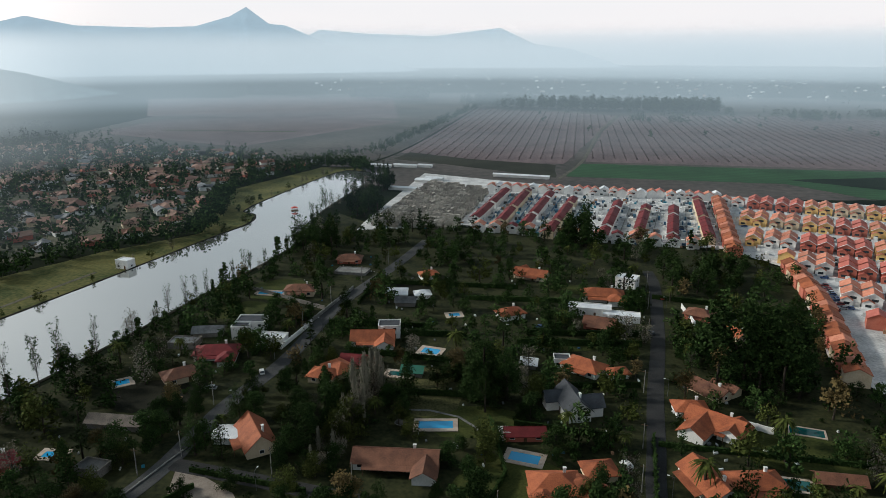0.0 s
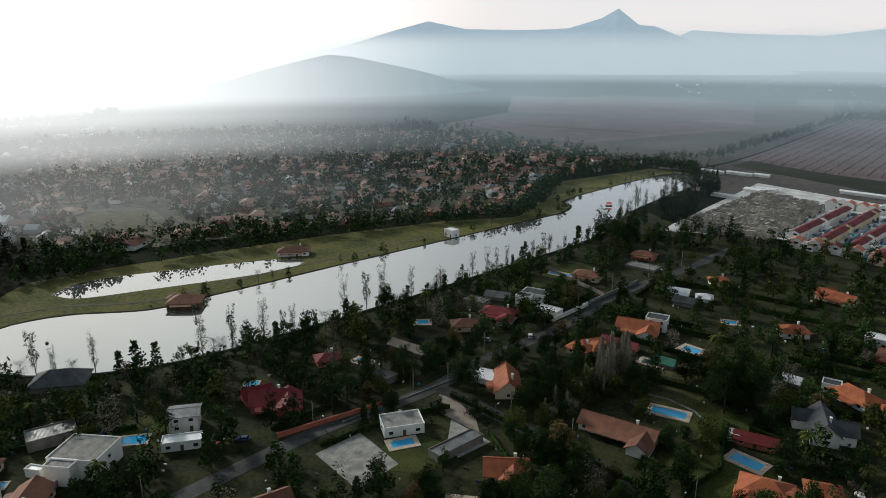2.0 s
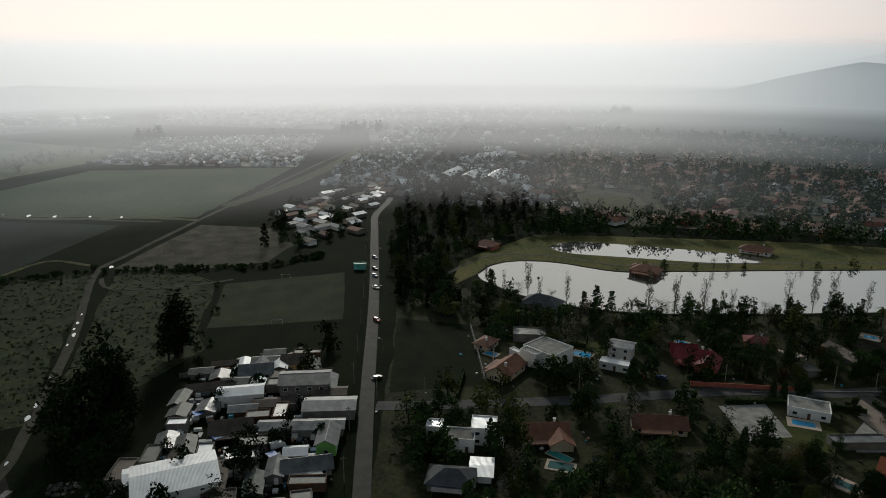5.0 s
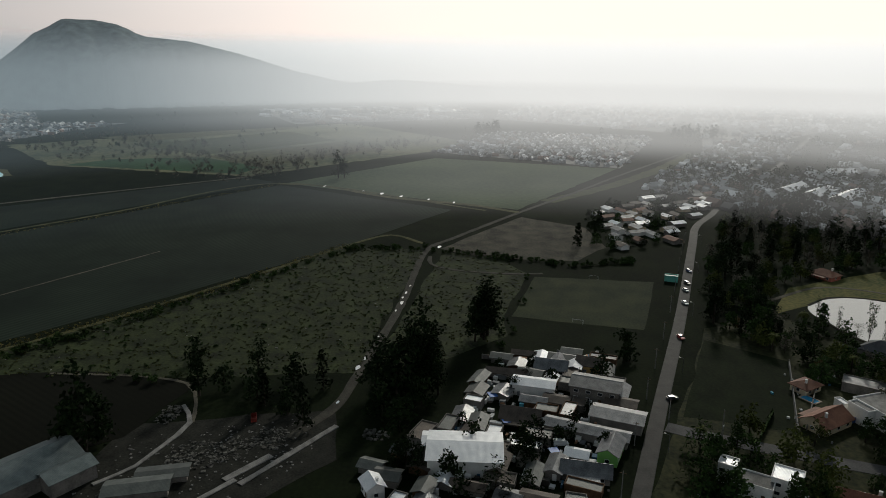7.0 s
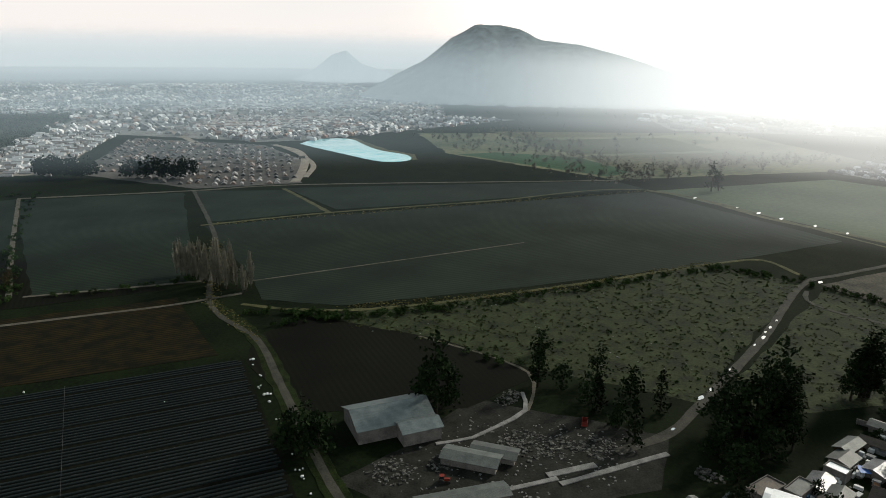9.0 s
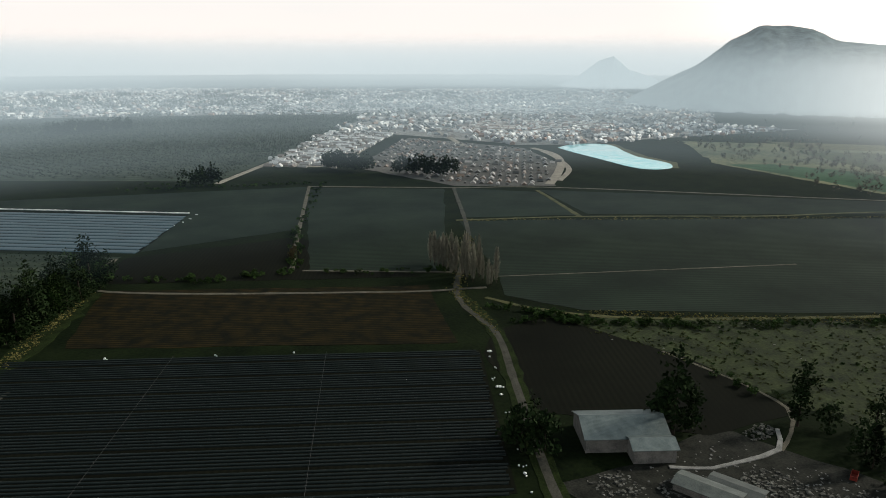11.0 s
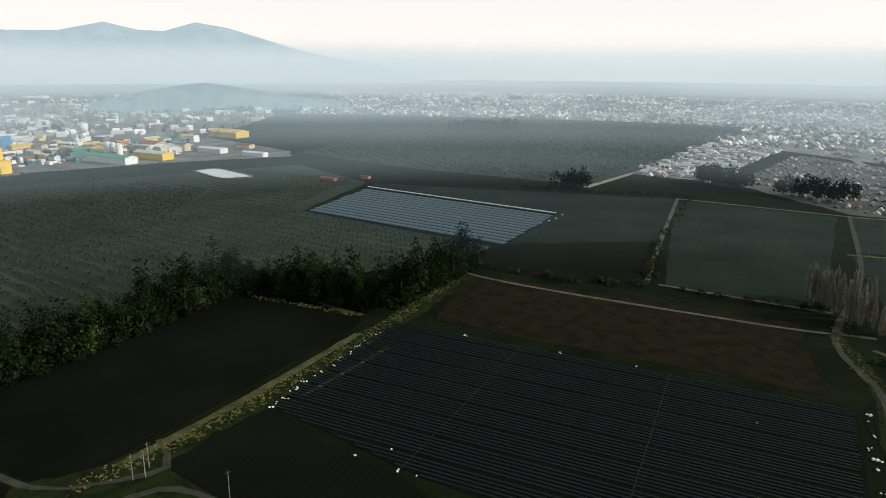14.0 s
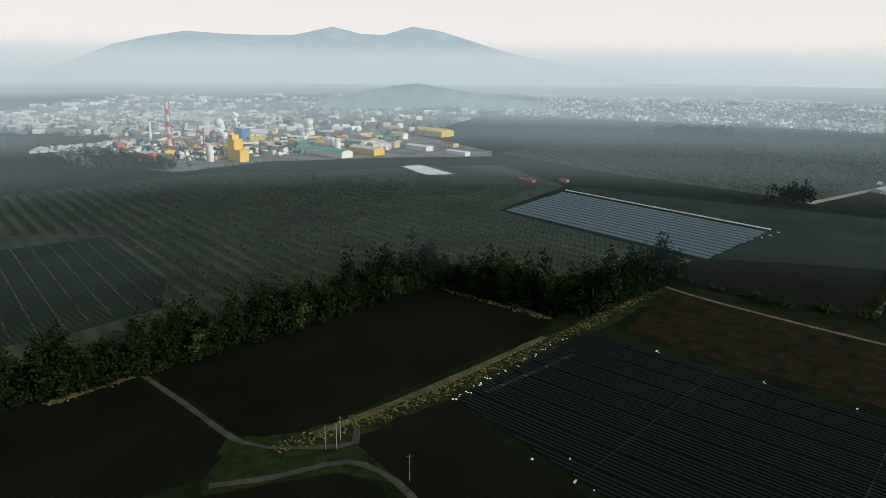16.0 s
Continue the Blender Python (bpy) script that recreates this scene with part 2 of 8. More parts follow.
CONCRETE = mat("concrete", (0.12, 0.118, 0.112), (0.30, 0.292, 0.278), 3, 0.85, 0.3, 0.2, 0.0, vary=0.25)
PALE = mat("white_render", (0.62, 0.61, 0.59), (0.80, 0.79, 0.77), 4, 0.8, 0.4, 0.1, vary=0.06)
CREAM = mat("cream_render", (0.50, 0.40, 0.27), (0.66, 0.55, 0.40), 4, 0.8, 0.4, 0.1, vary=0.08)
YELLOW_R = mat("yellow_render", (0.62, 0.40, 0.14), (0.75, 0.52, 0.22), 4, 0.8, 0.4, 0.1, vary=0.1)
BRICK_R = mat("brick_red_render", (0.34, 0.10, 0.07), (0.48, 0.17, 0.12), 4, 0.85, 0.3, 0.2, vary=0.12)
GREY_R = mat("grey_blockwork", (0.11, 0.105, 0.095), (0.24, 0.22, 0.20), 2.5, 0.9, 0.3, 0.2, vary=0.15)
TERRA = roofing("terracotta_tiles", (0.17, 0.046, 0.020), (0.36, 0.110, 0.045), 0.45, 0.28)
TERRA_D = roofing("weathered_brown_tiles", (0.0936, 0.0396, 0.0252), (0.194, 0.0864, 0.0504), 0.45, 0.2)
RED_R = roofing("dark_red_tiles", (0.093, 0.00868, 0.0112), (0.167, 0.0186, 0.0211), 0.45, 0.15)
SLATE = roofing("dark_slate", (0.025, 0.028, 0.034), (0.06, 0.065, 0.075), 0.5, 0.1)
SHEET = roofing("corrugated_metal_sheet", (0.055, 0.058, 0.062), (0.18, 0.185, 0.19), 0.34, 0.45, 0.42, 0.35, 0.5)
SHEET_D = roofing("dull_green_grey_metal_sheet", (0.085, 0.105, 0.105), (0.19, 0.22, 0.215), 0.34, 0.1, 0.38, 0.45, 0.5)
VERGE = mat("fresh_verge_grass", (0.0042, 0.0075, 0.0021), (0.0195, 0.0286, 0.0078), 5, 0.95, 0.6, 0.4, 0.1, 0.05)
SHEET_W = roofing("pale_metal_sheet", (0.55, 0.57, 0.60), (0.78, 0.79, 0.80), 0.34, 0.12, 0.4, 0.1, 0.5)
SHEET_B = roofing("rusty_metal_sheet", (0.040, 0.034, 0.029), (0.115, 0.092, 0.074), 0.34, 0.4, 0.7, 0.1, 0.3)
GREEN_R = roofing("green_metal_sheet", (0.02, 0.09, 0.06), (0.04, 0.16, 0.11), 0.8, 0.1, 0.5)
GLASS = plain("window_glass", (0.02, 0.025, 0.03), 0.08)
TIMBER = mat("brown_timber", (0.06, 0.035, 0.02), (0.14, 0.085, 0.05), 1.5, 0.8, 0.1, 0.2, vary=0.15)
FRAME_W = plain("white_frame", (0.7, 0.7, 0.69), 0.5)
POOL = plain("pool_water", (0.04, 0.32, 0.60), 0.04)
POOL_G = plain("green_pool_water", (0.01, 0.08, 0.075), 0.04)
TILE_POOL = mat("pool_surround", (0.35, 0.28, 0.22), (0.5, 0.42, 0.35), 1.5, 0.8, 0.2)
SHEET_Y = roofing("mossy_dark_metal_sheet", (0.030, 0.036, 0.034), (0.085, 0.094, 0.086), 0.34, 0.35, 0.6, 0.1, 0.5)
# mostly metallic, so it mirrors the sky more strongly than water would
LAKE = plain("mirror_lake_water", (0.53, 0.545, 0.535), 0.04, 0.88)
LAGOON = mat("turquoise_lagoon_water", (0.16, 0.66, 0.74), (0.50, 0.86, 0.90), 45, 0.05, 9, spec=0.5)
FIELD_TRACK = mat("damp_field_track", (0.0225, 0.0225, 0.018), (0.0615, 0.0577, 0.0465), 5, 0.9, 0.5, 0.3, 0.2)
BARK = mat("bark", (0.022, 0.018, 0.014), (0.055, 0.045, 0.035), 0.6, 0.95, 0.1, vary=0.2)
LEAF_D = mat("dark_foliage", (0.0098, 0.0215, 0.0062), (0.032, 0.054, 0.0145), 2.5, 0.8, 0.5, vary=0.35, leafy=0.5, spec=0.03)
# darker copy of dark_foliage: shade of backlit trees is put into the colour
LEAF_E = mat("shaded_evergreen_foliage", (0.0042, 0.0098, 0.0034), (0.0145, 0.0235, 0.0078), 2.5, 0.8, 0.5, vary=0.35, leafy=0.5, spec=0.03)
LEAF_M = mat("olive_foliage", (0.026, 0.036, 0.0085), (0.066, 0.075, 0.019), 2.5, 0.8, 0.5, vary=0.3, leafy=0.5, spec=0.03)
LEAF_A = mat("autumn_foliage", (0.06, 0.045, 0.018), (0.13, 0.095, 0.035), 2.5, 0.8, 0.5, vary=0.3, leafy=0.4)
TERRA_P = roofing("pinkish_clay_tiles", (0.36, 0.12, 0.075), (0.56, 0.24, 0.15), 0.45, 0.2)
# paler tones and a bluish sheen put distance haze into this foliage
LEAF_F = mat("hazy_far_foliage", (0.03, 0.045, 0.03), (0.06, 0.075, 0.045), 6, 0.9, 1.5, 0, 1.0)
TWIG = mat("bare_twigs", (0.07, 0.064, 0.048), (0.15, 0.135, 0.105), 2.0, 0.9, 0.4, vary=0.25, leafy=0.3)
FRUIT = mat("mossy_fruit_wood", (0.012, 0.0180, 0.0105), (0.034, 0.043, 0.0255), 3.0, 0.95, 0.5)
VINE = mat("brown_vine_wood", (0.060, 0.046, 0.045), (0.120, 0.092, 0.088), 3.0, 0.95, 0.5)
TWIG_P = mat("pale_poplar_twigs", (0.13, 0.125, 0.095), (0.28, 0.265, 0.21), 2.0, 0.9, 0.4, vary=0.2)
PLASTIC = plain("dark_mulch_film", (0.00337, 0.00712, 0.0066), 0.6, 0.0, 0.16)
PLASTIC_P = plain("pale_mulch_film", (0.023, 0.052, 0.070), 0.45, 0.0, 0.35)
WHITE = plain("white_plastic", (0.75, 0.75, 0.74), 0.5)
TYRE = plain("rubber", (0.02, 0.02, 0.02), 0.8)


# ---- builders ----
class Geo:
    def __init__(self):
        self.v, self.f = [], []

    def face(self, pts):
        k = len(self.v)
        self.v += [tuple(p) for p in pts]
        self.f.append(tuple(range(k, k + len(pts))))

    def box(self, cx, cy, z0, sx, sy, sz, rot=0.0, taper=0.0):
        c, s, k = math.cos(radians(rot)), math.sin(radians(rot)), len(self.v)
        for z, g in ((z0, 1.0), (z0 + sz, 1.0 - taper)):
            for dx, dy in ((-1, -1), (1, -1), (1, 1), (-1, 1)):
                x, y = dx * sx / 2 * g, dy * sy / 2 * g
                self.v.append((cx + x * c - y * s, cy + x * s + y * c, z))
        self.f += [(k, k + 3, k + 2, k + 1), (k + 4, k + 5, k + 6, k + 7)]
        self.f += [(k + i, k + (i + 1) % 4, k + 4 + (i + 1) % 4, k + 4 + i) for i in range(4)]
        return self

    def tube(self, p, q, r0, r1, n=6):
        p, q = Vector(p), Vector(q)
        d = (q - p).normalized()
        a = d.orthogonal().normalized()
        b = d.cross(a)
        k = len(self.v)
        for o, r in ((p, r0), (q, r1)):
            self.v += [tuple(o + (a * math.cos(6.2832 * i / n) + b * math.sin(6.2832 * i / n)) * r) for i in range(n)]
        self.f += [(k + i, k + (i + 1) % n, k + n + (i + 1) % n, k + n + i) for i in range(n)]
        self.f += [tuple(range(k + n - 1, k - 1, -1)), tuple(range(k + n, k + 2 * n))]
        return self

    def extrude_x(self, ring, x0, x1):
        """A closed cross-section of (y, z), drawn out along x."""
        k, n = len(self.v), len(ring)
        self.v += [(x0, y, z) for y, z in ring] + [(x1, y, z) for y, z in ring]
        self.f += [(k + i, k + (i + 1) % n, k + n + (i + 1) % n, k + n + i) for i in range(n)]
        self.f += [tuple(range(k + n - 1, k - 1, -1)), tuple(range(k + n, k + 2 * n))]
        return self

    def sheet(self, outline, z0, z1):
        """A flat slab over an outline."""
        k, n = len(self.v), len(outline)
        self.v += [(x, y, z0) for x, y in outline] + [(x, y, z1) for x, y in outline]
        self.f += [(k + i, k + (i + 1) % n, k + n + (i + 1) % n, k + n + i) for i in range(n)]
        self.f.append(tuple(range(k + n, k + 2 * n)))
        return self

    def mesh(self, name, material, smooth=False):
        me = bpy.data.meshes.new(name)
        me.from_pydata(self.v, [], self.f)
        bm = bmesh.new()
        bm.from_mesh(me)
        bmesh.ops.recalc_face_normals(bm, faces=bm.faces) if len(self.f) < 3000 else None
        bm.to_mesh(me)
        bm.free()
        me.materials.append(material)
        if smooth:
            me.polygons.foreach_set("use_smooth", [True] * len(me.polygons))
        return me


def quads(name, v, f, material):
    """A mesh of quads from arrays."""
    me = bpy.data.meshes.new(name)
    n = len(f)
    me.vertices.add(len(v))
    me.vertices.foreach_set("co", np.asarray(v, np.float32).ravel())
    me.loops.add(4 * n)
    me.loops.foreach_set("vertex_index", np.asarray(f, np.int32).ravel())
    me.polygons.add(n)
    me.polygons.foreach_set("loop_start", np.arange(0, 4 * n, 4, dtype=np.int32))
    me.materials.append(material)
    me.update(calc_edges=True)
    return me


def part(name, geo, material, parent=None, label="", at=None):
    ob = new(name, geo if isinstance(geo, bpy.types.Mesh) else geo.mesh(name, material))
    if parent:
        ob.parent = parent
    if at is not None:
        ob.matrix_basis = at
    return tagged(ob, label)


def thing(name, x, y, rot=0.0, label="", category="", group="", z=0.0):
    """An Empty at the base of a thing, at a place of the plan."""
    ob = new(name)
    ob.empty_display_size = 0.5
    ob.matrix_basis = pose(x * S, y * S, z, 0, 0, rot)
    return tagged(ob, label, category, group)


def setting(name, geo, material, label="", category="ground"):
    return tagged(part(name, geo, material), label, category, "", "structure")


def smooth_line(pts, step=6.0):
    """Catmull-Rom through points of the plan, in metres."""
    p = [Vector((x * S, y * S)) for x, y in pts]
    p = [p[0] * 2 - p[1]] + p + [p[-1] * 2 - p[-2]]
    out = []
    for a, b, c, d in zip(p, p[1:], p[2:], p[3:]):
        n = max(1, int((c - b).length / step))
        for i in range(n):
            t = i / n
            out.append(0.5 * (2 * b + (c - a) * t + (2 * a - 5 * b + 4 * c - d) * t * t + (3 * b - a - 3 * c + d) * t ** 3))
    return out + [p[-2]]


def patch(name, pts, z, material, label="", wobble=0.0, category="field", closed=True):
    """A sheet of ground over an outline of the plan, its edge slightly uneven."""
    rim = []
    n = len(pts)
    for i in range(n):
        a, b = Vector(pts[i]) * S, Vector(pts[(i + 1) % n]) * S
        k = max(1, int((b - a).length / 9)) if wobble else 1
        for j in range(k):
            q = a.lerp(b, j / k)
            rim.append((q.x + wobble * noise.noise((q.x / 11, q.y / 11, z * 9)), q.y + wobble * noise.noise((q.y / 12, q.x / 12, 5 + z))))
    return setting(name, Geo().sheet(rim, -0.1, z), material, label, category)


def ribbon(name, pts, width, z, material, label="", category="road", wobble=0.0, crown=0.06):
    line = smooth_line(pts)
    g = Geo()
    k = 0
    for i, p in enumerate(line):
        d = (line[min(i + 1, len(line) - 1)] - line[max(i - 1, 0)]).normalized()
        nrm = Vector((-d.y, d.x))
        w = width / 2 * (1 + wobble * noise.noise((p.x / 7, p.y / 7, 3)))
        for o, h in ((-1.04, -0.1), (-1, z), (0, z + crown), (1, z), (1.04, -0.1)):
            q = p + nrm * o * w
            g.v.append((q.x, q.y, h))
    for i in range(len(line) - 1):
        for j in range(4):
            a = i * 5 + j
            g.f.append((a, a + 1, a + 6, a + 5))
    return setting(name, g, material, label, category)


def inside(x, y, poly):
    hit = False
    for i in range(len(poly)):
        (x1, y1), (x2, y2) = poly[i - 1], poly[i]
        if (y1 > y) != (y2 > y) and x < (x2 - x1) * (y - y1) / (y2 - y1) + x1:
            hit = not hit
    return hit


def line_gap(x, y, pts):
    best = 1e9
    for (x1, y1), (x2, y2) in zip(pts, pts[1:]):
        dx, dy = x2 - x1, y2 - y1
        t = max(0, min(1, ((x - x1) * dx + (y - y1) * dy) / (dx * dx + dy * dy)))
        best = min(best, math.hypot(x - x1 - t * dx, y - y1 - t * dy))
    return best


def spots(poly, count, rng, gap=0.0, clear=lambda x, y: True):
    """Places of the plan strewn over an outline, at least gap apart."""
    xs, ys = [p[0] for p in poly], [p[1] for p in poly]
    out, cells, tries = [], {}, 0
    while len(out) < count and tries < count * 14:
        tries += 1
        x, y = rng.uniform(min(xs), max(xs)), rng.uniform(min(ys), max(ys))
        if not inside(x, y, poly) or not clear(x, y):
            continue
        if gap:
            c = (int(x // gap), int(y // gap))
            if any(math.hypot(x - a, y - b) < gap for i in (-1, 0, 1) for j in (-1, 0, 1) for a, b in cells.get((c[0] + i, c[1] + j), ())):
                continue
            cells.setdefault(c, []).append((x, y))
        out.append((x, y))
    return out

# ---- the ground, out to the horizon ----
g = Geo()
RINGS = [0, 60, 150, 300, 500, 800, 1200, 1700, 2300, 3000, 3800, 4800]
g.v.append((0, 0, 0))
for r in RINGS[1:]:
    for i in range(72):
        a = 6.28319 * i / 72
        g.v.append((r * math.cos(a), r * math.sin(a), 0.0))
for i in range(72):
    g.f.append((0, 1 + i, 1 + (i + 1) % 72))
    for k in range(len(RINGS) - 2):
        a, b = 1 + k * 72 + i, 1 + k * 72 + (i + 1) % 72
        g.f.append((a, a + 72, b + 72, b))
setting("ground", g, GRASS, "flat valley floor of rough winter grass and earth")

# ---- fields to the south ----
WASTE = [(-272, -78), (-132, -83), (-122, -131), (-121, -166), (-108, -215), (-130, -209), (-186, -164), (-275, -122)]
patch("field", [(-172, -368), (-236, -335), (-436, -206), (-367, -72), (-281, -116), (-192, -173), (-126, -220), (-112, -250), (-126, -271)], 0.10, SOIL, "dark ploughed field with faint furrows", 1.5)
patch("field", [(-139, -520), (-222, -460), (-110, -290), (-58, -324)], 0.10, SOIL, "dark ploughed field between two tracks", 1.5)
patch("field", [(-231, -459), (-272, -413), (-243, -343), (-180, -375)], 0.10, SOIL, "small dark field below the building site", 1.5)
patch("field", [(-278, -419), (-463, -243), (-447, -213), (-250, -341)], 0.10, SOIL, "long dark field beside a grass track", 1.5)
patch("field", [(25, -345), (-92, -278), (-68, -220), (45, -288)], 0.12, STUBBLE, "brown stubble field with rusty weeds", 1.5)
patch("field", [(78, -594), (-143, -522), (-86, -402), (0, -400), (-42, -473), (82, -574)], 0.10, SOIL, "bare dark field beside covered beds", 1.5)
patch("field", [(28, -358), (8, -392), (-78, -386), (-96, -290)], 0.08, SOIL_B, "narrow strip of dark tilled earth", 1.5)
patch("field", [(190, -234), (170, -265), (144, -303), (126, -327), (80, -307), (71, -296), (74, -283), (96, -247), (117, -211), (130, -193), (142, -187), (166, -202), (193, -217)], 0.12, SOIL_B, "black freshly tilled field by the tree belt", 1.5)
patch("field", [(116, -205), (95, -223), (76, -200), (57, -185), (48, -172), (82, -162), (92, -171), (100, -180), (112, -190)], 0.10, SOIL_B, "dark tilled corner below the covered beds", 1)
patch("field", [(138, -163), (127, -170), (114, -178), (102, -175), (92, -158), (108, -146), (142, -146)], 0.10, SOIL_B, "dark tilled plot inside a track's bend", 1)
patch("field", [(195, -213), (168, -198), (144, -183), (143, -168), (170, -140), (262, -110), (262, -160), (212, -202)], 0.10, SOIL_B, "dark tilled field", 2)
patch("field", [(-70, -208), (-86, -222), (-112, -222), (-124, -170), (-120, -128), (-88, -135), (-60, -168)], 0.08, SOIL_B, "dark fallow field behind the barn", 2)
patch("orchard_ground", [(470, -440), (391, -568), (153, -700), (84, -596), (122, -489), (10, -396), (34, -366), (130, -332), (205, -220), (300, -180)], 0.06, ORCHARD, "orchard floor of dull winter grass", 2)
patch("orchard_ground", [(46, -674), (165, -790), (-33, -1270), (-510, -1110), (-292, -822), (-92, -582)], 0.06, ORCHARD, "wide orchard floor in even rows", 2)
WASTE_MAT = mat("waste_grass", (0.0030, 0.0050, 0.0022), (0.040, 0.052, 0.018), 9, 0.95, 1.3, 0.9, 0.3)
patch("field", WASTE, 0.05, WASTE_MAT, "uneven waste ground with tufts and rubble", 3)
WASTE_N = [(-135, -79), (-270, -68), (-262, -40), (-238, -27), (-186, -37), (-166, -36), (-140, -60)]
patch("field", WASTE_N, 0.05, WASTE_MAT, "rough olive grass between a track and a pitch", 2)
patch("field", [(-276, -70), (-302, -57), (-352, -28), (-330, 8), (-288, 14), (-262, -2), (-262, -30), (-266, -56)], 0.05, mat("dry_fallow", (0.016, 0.017, 0.012), (0.085, 0.076, 0.056), 12, 0.95, 1.2, 0.4, 0.3), "dry grey fallow ground beside the village", 2)
patch("field", [(-443, -205), (-589, -105), (-547, 58), (-372, -30)], 0.10, mat("winter_grain", (0.034, 0.052, 0.022), (0.075, 0.098, 0.045), 60, 0.95, 4, 0.2, 0.5), "dull green winter field", 2)
patch("field", [(-470, -245), (-700, -60), (-900, -260), (-620, -560), (-500, -430)], 0.06, mat("pasture", (0.03, 0.042, 0.02), (0.16, 0.155, 0.075), 70, 0.95, 6, 0.2, 0.6), "pale pasture fading to the hill", 4)
patch("field", [(-520, -250), (-640, -160), (-700, -220), (-570, -320)], 0.10, STRAW, "strip of pale yellow pasture", 3)
patch("field", [(-580, -330), (-710, -230), (-790, -310), (-640, -430)], 0.10, LAWN, "strip of bright green pasture", 3)
patch("field", [(-660, -445), (-800, -325), (-860, -300), (-700, -505)], 0.10, STRAW, "far strip of pale pasture", 3)
patch("field", [(-480, -255), (-515, -250), (-565, -322), (-540, -400), (-505, -420)], 0.10, GREENCROP, "dull green field below the hill", 3)
patch("sports_pitch", [(-185, -34), (-235, -24), (-233, 28), (-176, 14)], 0.06, mat("worn_pitch", (0.008, 0.014, 0.005), (0.032, 0.040, 0.0145), 14, 0.95, 1, 0.2, 0.3), "worn grass sports pitch", 1)
patch("field", [(-114, 13), (-170, 33), (-154, 56), (-109, 41)], 0.06, mat("lot_grass", (0.0035, 0.0065, 0.0025), (0.012, 0.018, 0.0065), 9, 0.95, 1.2, 0.4, 0.0, 0.05), "empty dark plot with a thin fence", 1)
# ---- fields to the north ----
patch("field", [(-420, 700), (-160, 600), (-62, 545), (-60, 480), (60, 470), (170, 430), (430, 420), (800, 560), (1000, 900), (700, 1300), (60, 1500), (-400, 1450)], 0.03, mat("northern_fallow", (0.030, 0.027, 0.024), (0.095, 0.078, 0.070), 90, 0.95, 7, 0.2, 0.4), "brown fallow plain among orchards", 4)
patch("field", [(-40, 640), (50, 1120), (243, 985), (176, 787), (100, 570), (20, 580)], 0.08, VINES, "wide brown orchard in winter", 2)
patch("field", [(180, 787), (250, 985), (520, 960), (800, 640), (420, 520), (120, 580)], 0.08, VINES, "wide brown orchard in even rows", 2)
patch("field", [(92, 512), (112, 572), (420, 510), (330, 420), (270, 428), (240, 480)], 0.10, GREENCROP, "green crop behind the estate", 2)
patch("field", [(250, 495), (420, 512), (520, 420), (345, 415)], 0.12, SOIL, "dark ploughed strip", 2)
patch("field", [(-42, 600), (0, 572), (84, 508), (92, 565), (20, 600), (-30, 640)], 0.09, striped("northern_tilled_soil", (0.020, 0.022, 0.015), (0.044, 0.042, 0.030), 3.0, 20), "dull brown tilled band", 2)
patch("field", [(-375, 960), (-150, 995), (-55, 915), (-200, 680), (-395, 800)], 0.08, VINES, "brown orchard plots behind the suburb", 3)
patch("field", [(-330, 820), (-170, 800), (-166, 808), (-328, 829)], 0.14, LAWN, "thin strip of bright grass", 1)
patch("field", [(-420, 1000), (-560, 1350), (-100, 1400), (-60, 960)], 0.07, VINES, "far brown orchards", 3)
patch("suburb_ground", [(-225, 262), (-172, 330), (-140, 362), (-158, 470), (-120, 566), (-190, 640), (-400, 700), (-620, 640), (-660, 400), (-430, 232), (-305, 172), (-272, 186)], 0.03, mat("suburb_ground", (0.022, 0.032, 0.014), (0.13, 0.12, 0.085), 18, 0.95, 2.5, 0.3, 0.3), "gardens and streets of a leafy suburb", 3, "garden")
patch("garden_ground", [(-200, 66), (-176, 80), (-150, 96), (-134, 136), (-112, 188), (-92, 248), (-66, 330), (-62, 396), (-40, 370), (12, 360), (66, 336), (132, 312), (148, 288), (138, 250), (118, 196), (124, 110), (30, 60), (-20, 30), (-60, -10), (-100, 6), (-140, 22), (-180, 36)], 0.035, mat("garden_ground", (0.0055, 0.0090, 0.0030), (0.040, 0.042, 0.016), 12, 0.95, 1.6, 0.4, 0.2), "mixed garden ground of earth and rough grass", 2, "garden")
# ---- lake and its park ----
LAKE_E = [(-46, 525), (-71, 400), (-72, 330), (-96, 249), (-115, 189), (-132, 143), (-141, 122), (-155, 103), (-176, 88), (-197, 82)]
LAKE_W = [(-210, 84), (-220, 96), (-221, 110), (-212, 126), (-190, 144), (-182, 165), (-174, 186), (-165, 213), (-138, 287), (-120, 337), (-107, 372), (-109, 392), (-117, 413), (-82, 532), (-60, 536)]
PARK = [(-197, 66), (-232, 84), (-262, 140), (-250, 170), (-200, 262), (-160, 318), (-126, 350), (-142, 470), (-98, 556), (-70, 560), (-60, 540)] + LAKE_W[::-1]
patch("park_lawn", PARK, 0.05, mat("park_grass", (0.030, 0.046, 0.011), (0.145, 0.128, 0.040), 26, 0.95, 2, 0.2, 0.3), "mown park lawn on the lake shore, yellow and green", 1.5, "lawn")
shore = [(p.x / S, p.y / S) for p in smooth_line(LAKE_E + LAKE_W + [LAKE_E[0]], 5)][:-1]
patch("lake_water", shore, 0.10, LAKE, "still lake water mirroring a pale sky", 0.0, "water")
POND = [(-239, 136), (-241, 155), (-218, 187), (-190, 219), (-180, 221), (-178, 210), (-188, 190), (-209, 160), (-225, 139)]
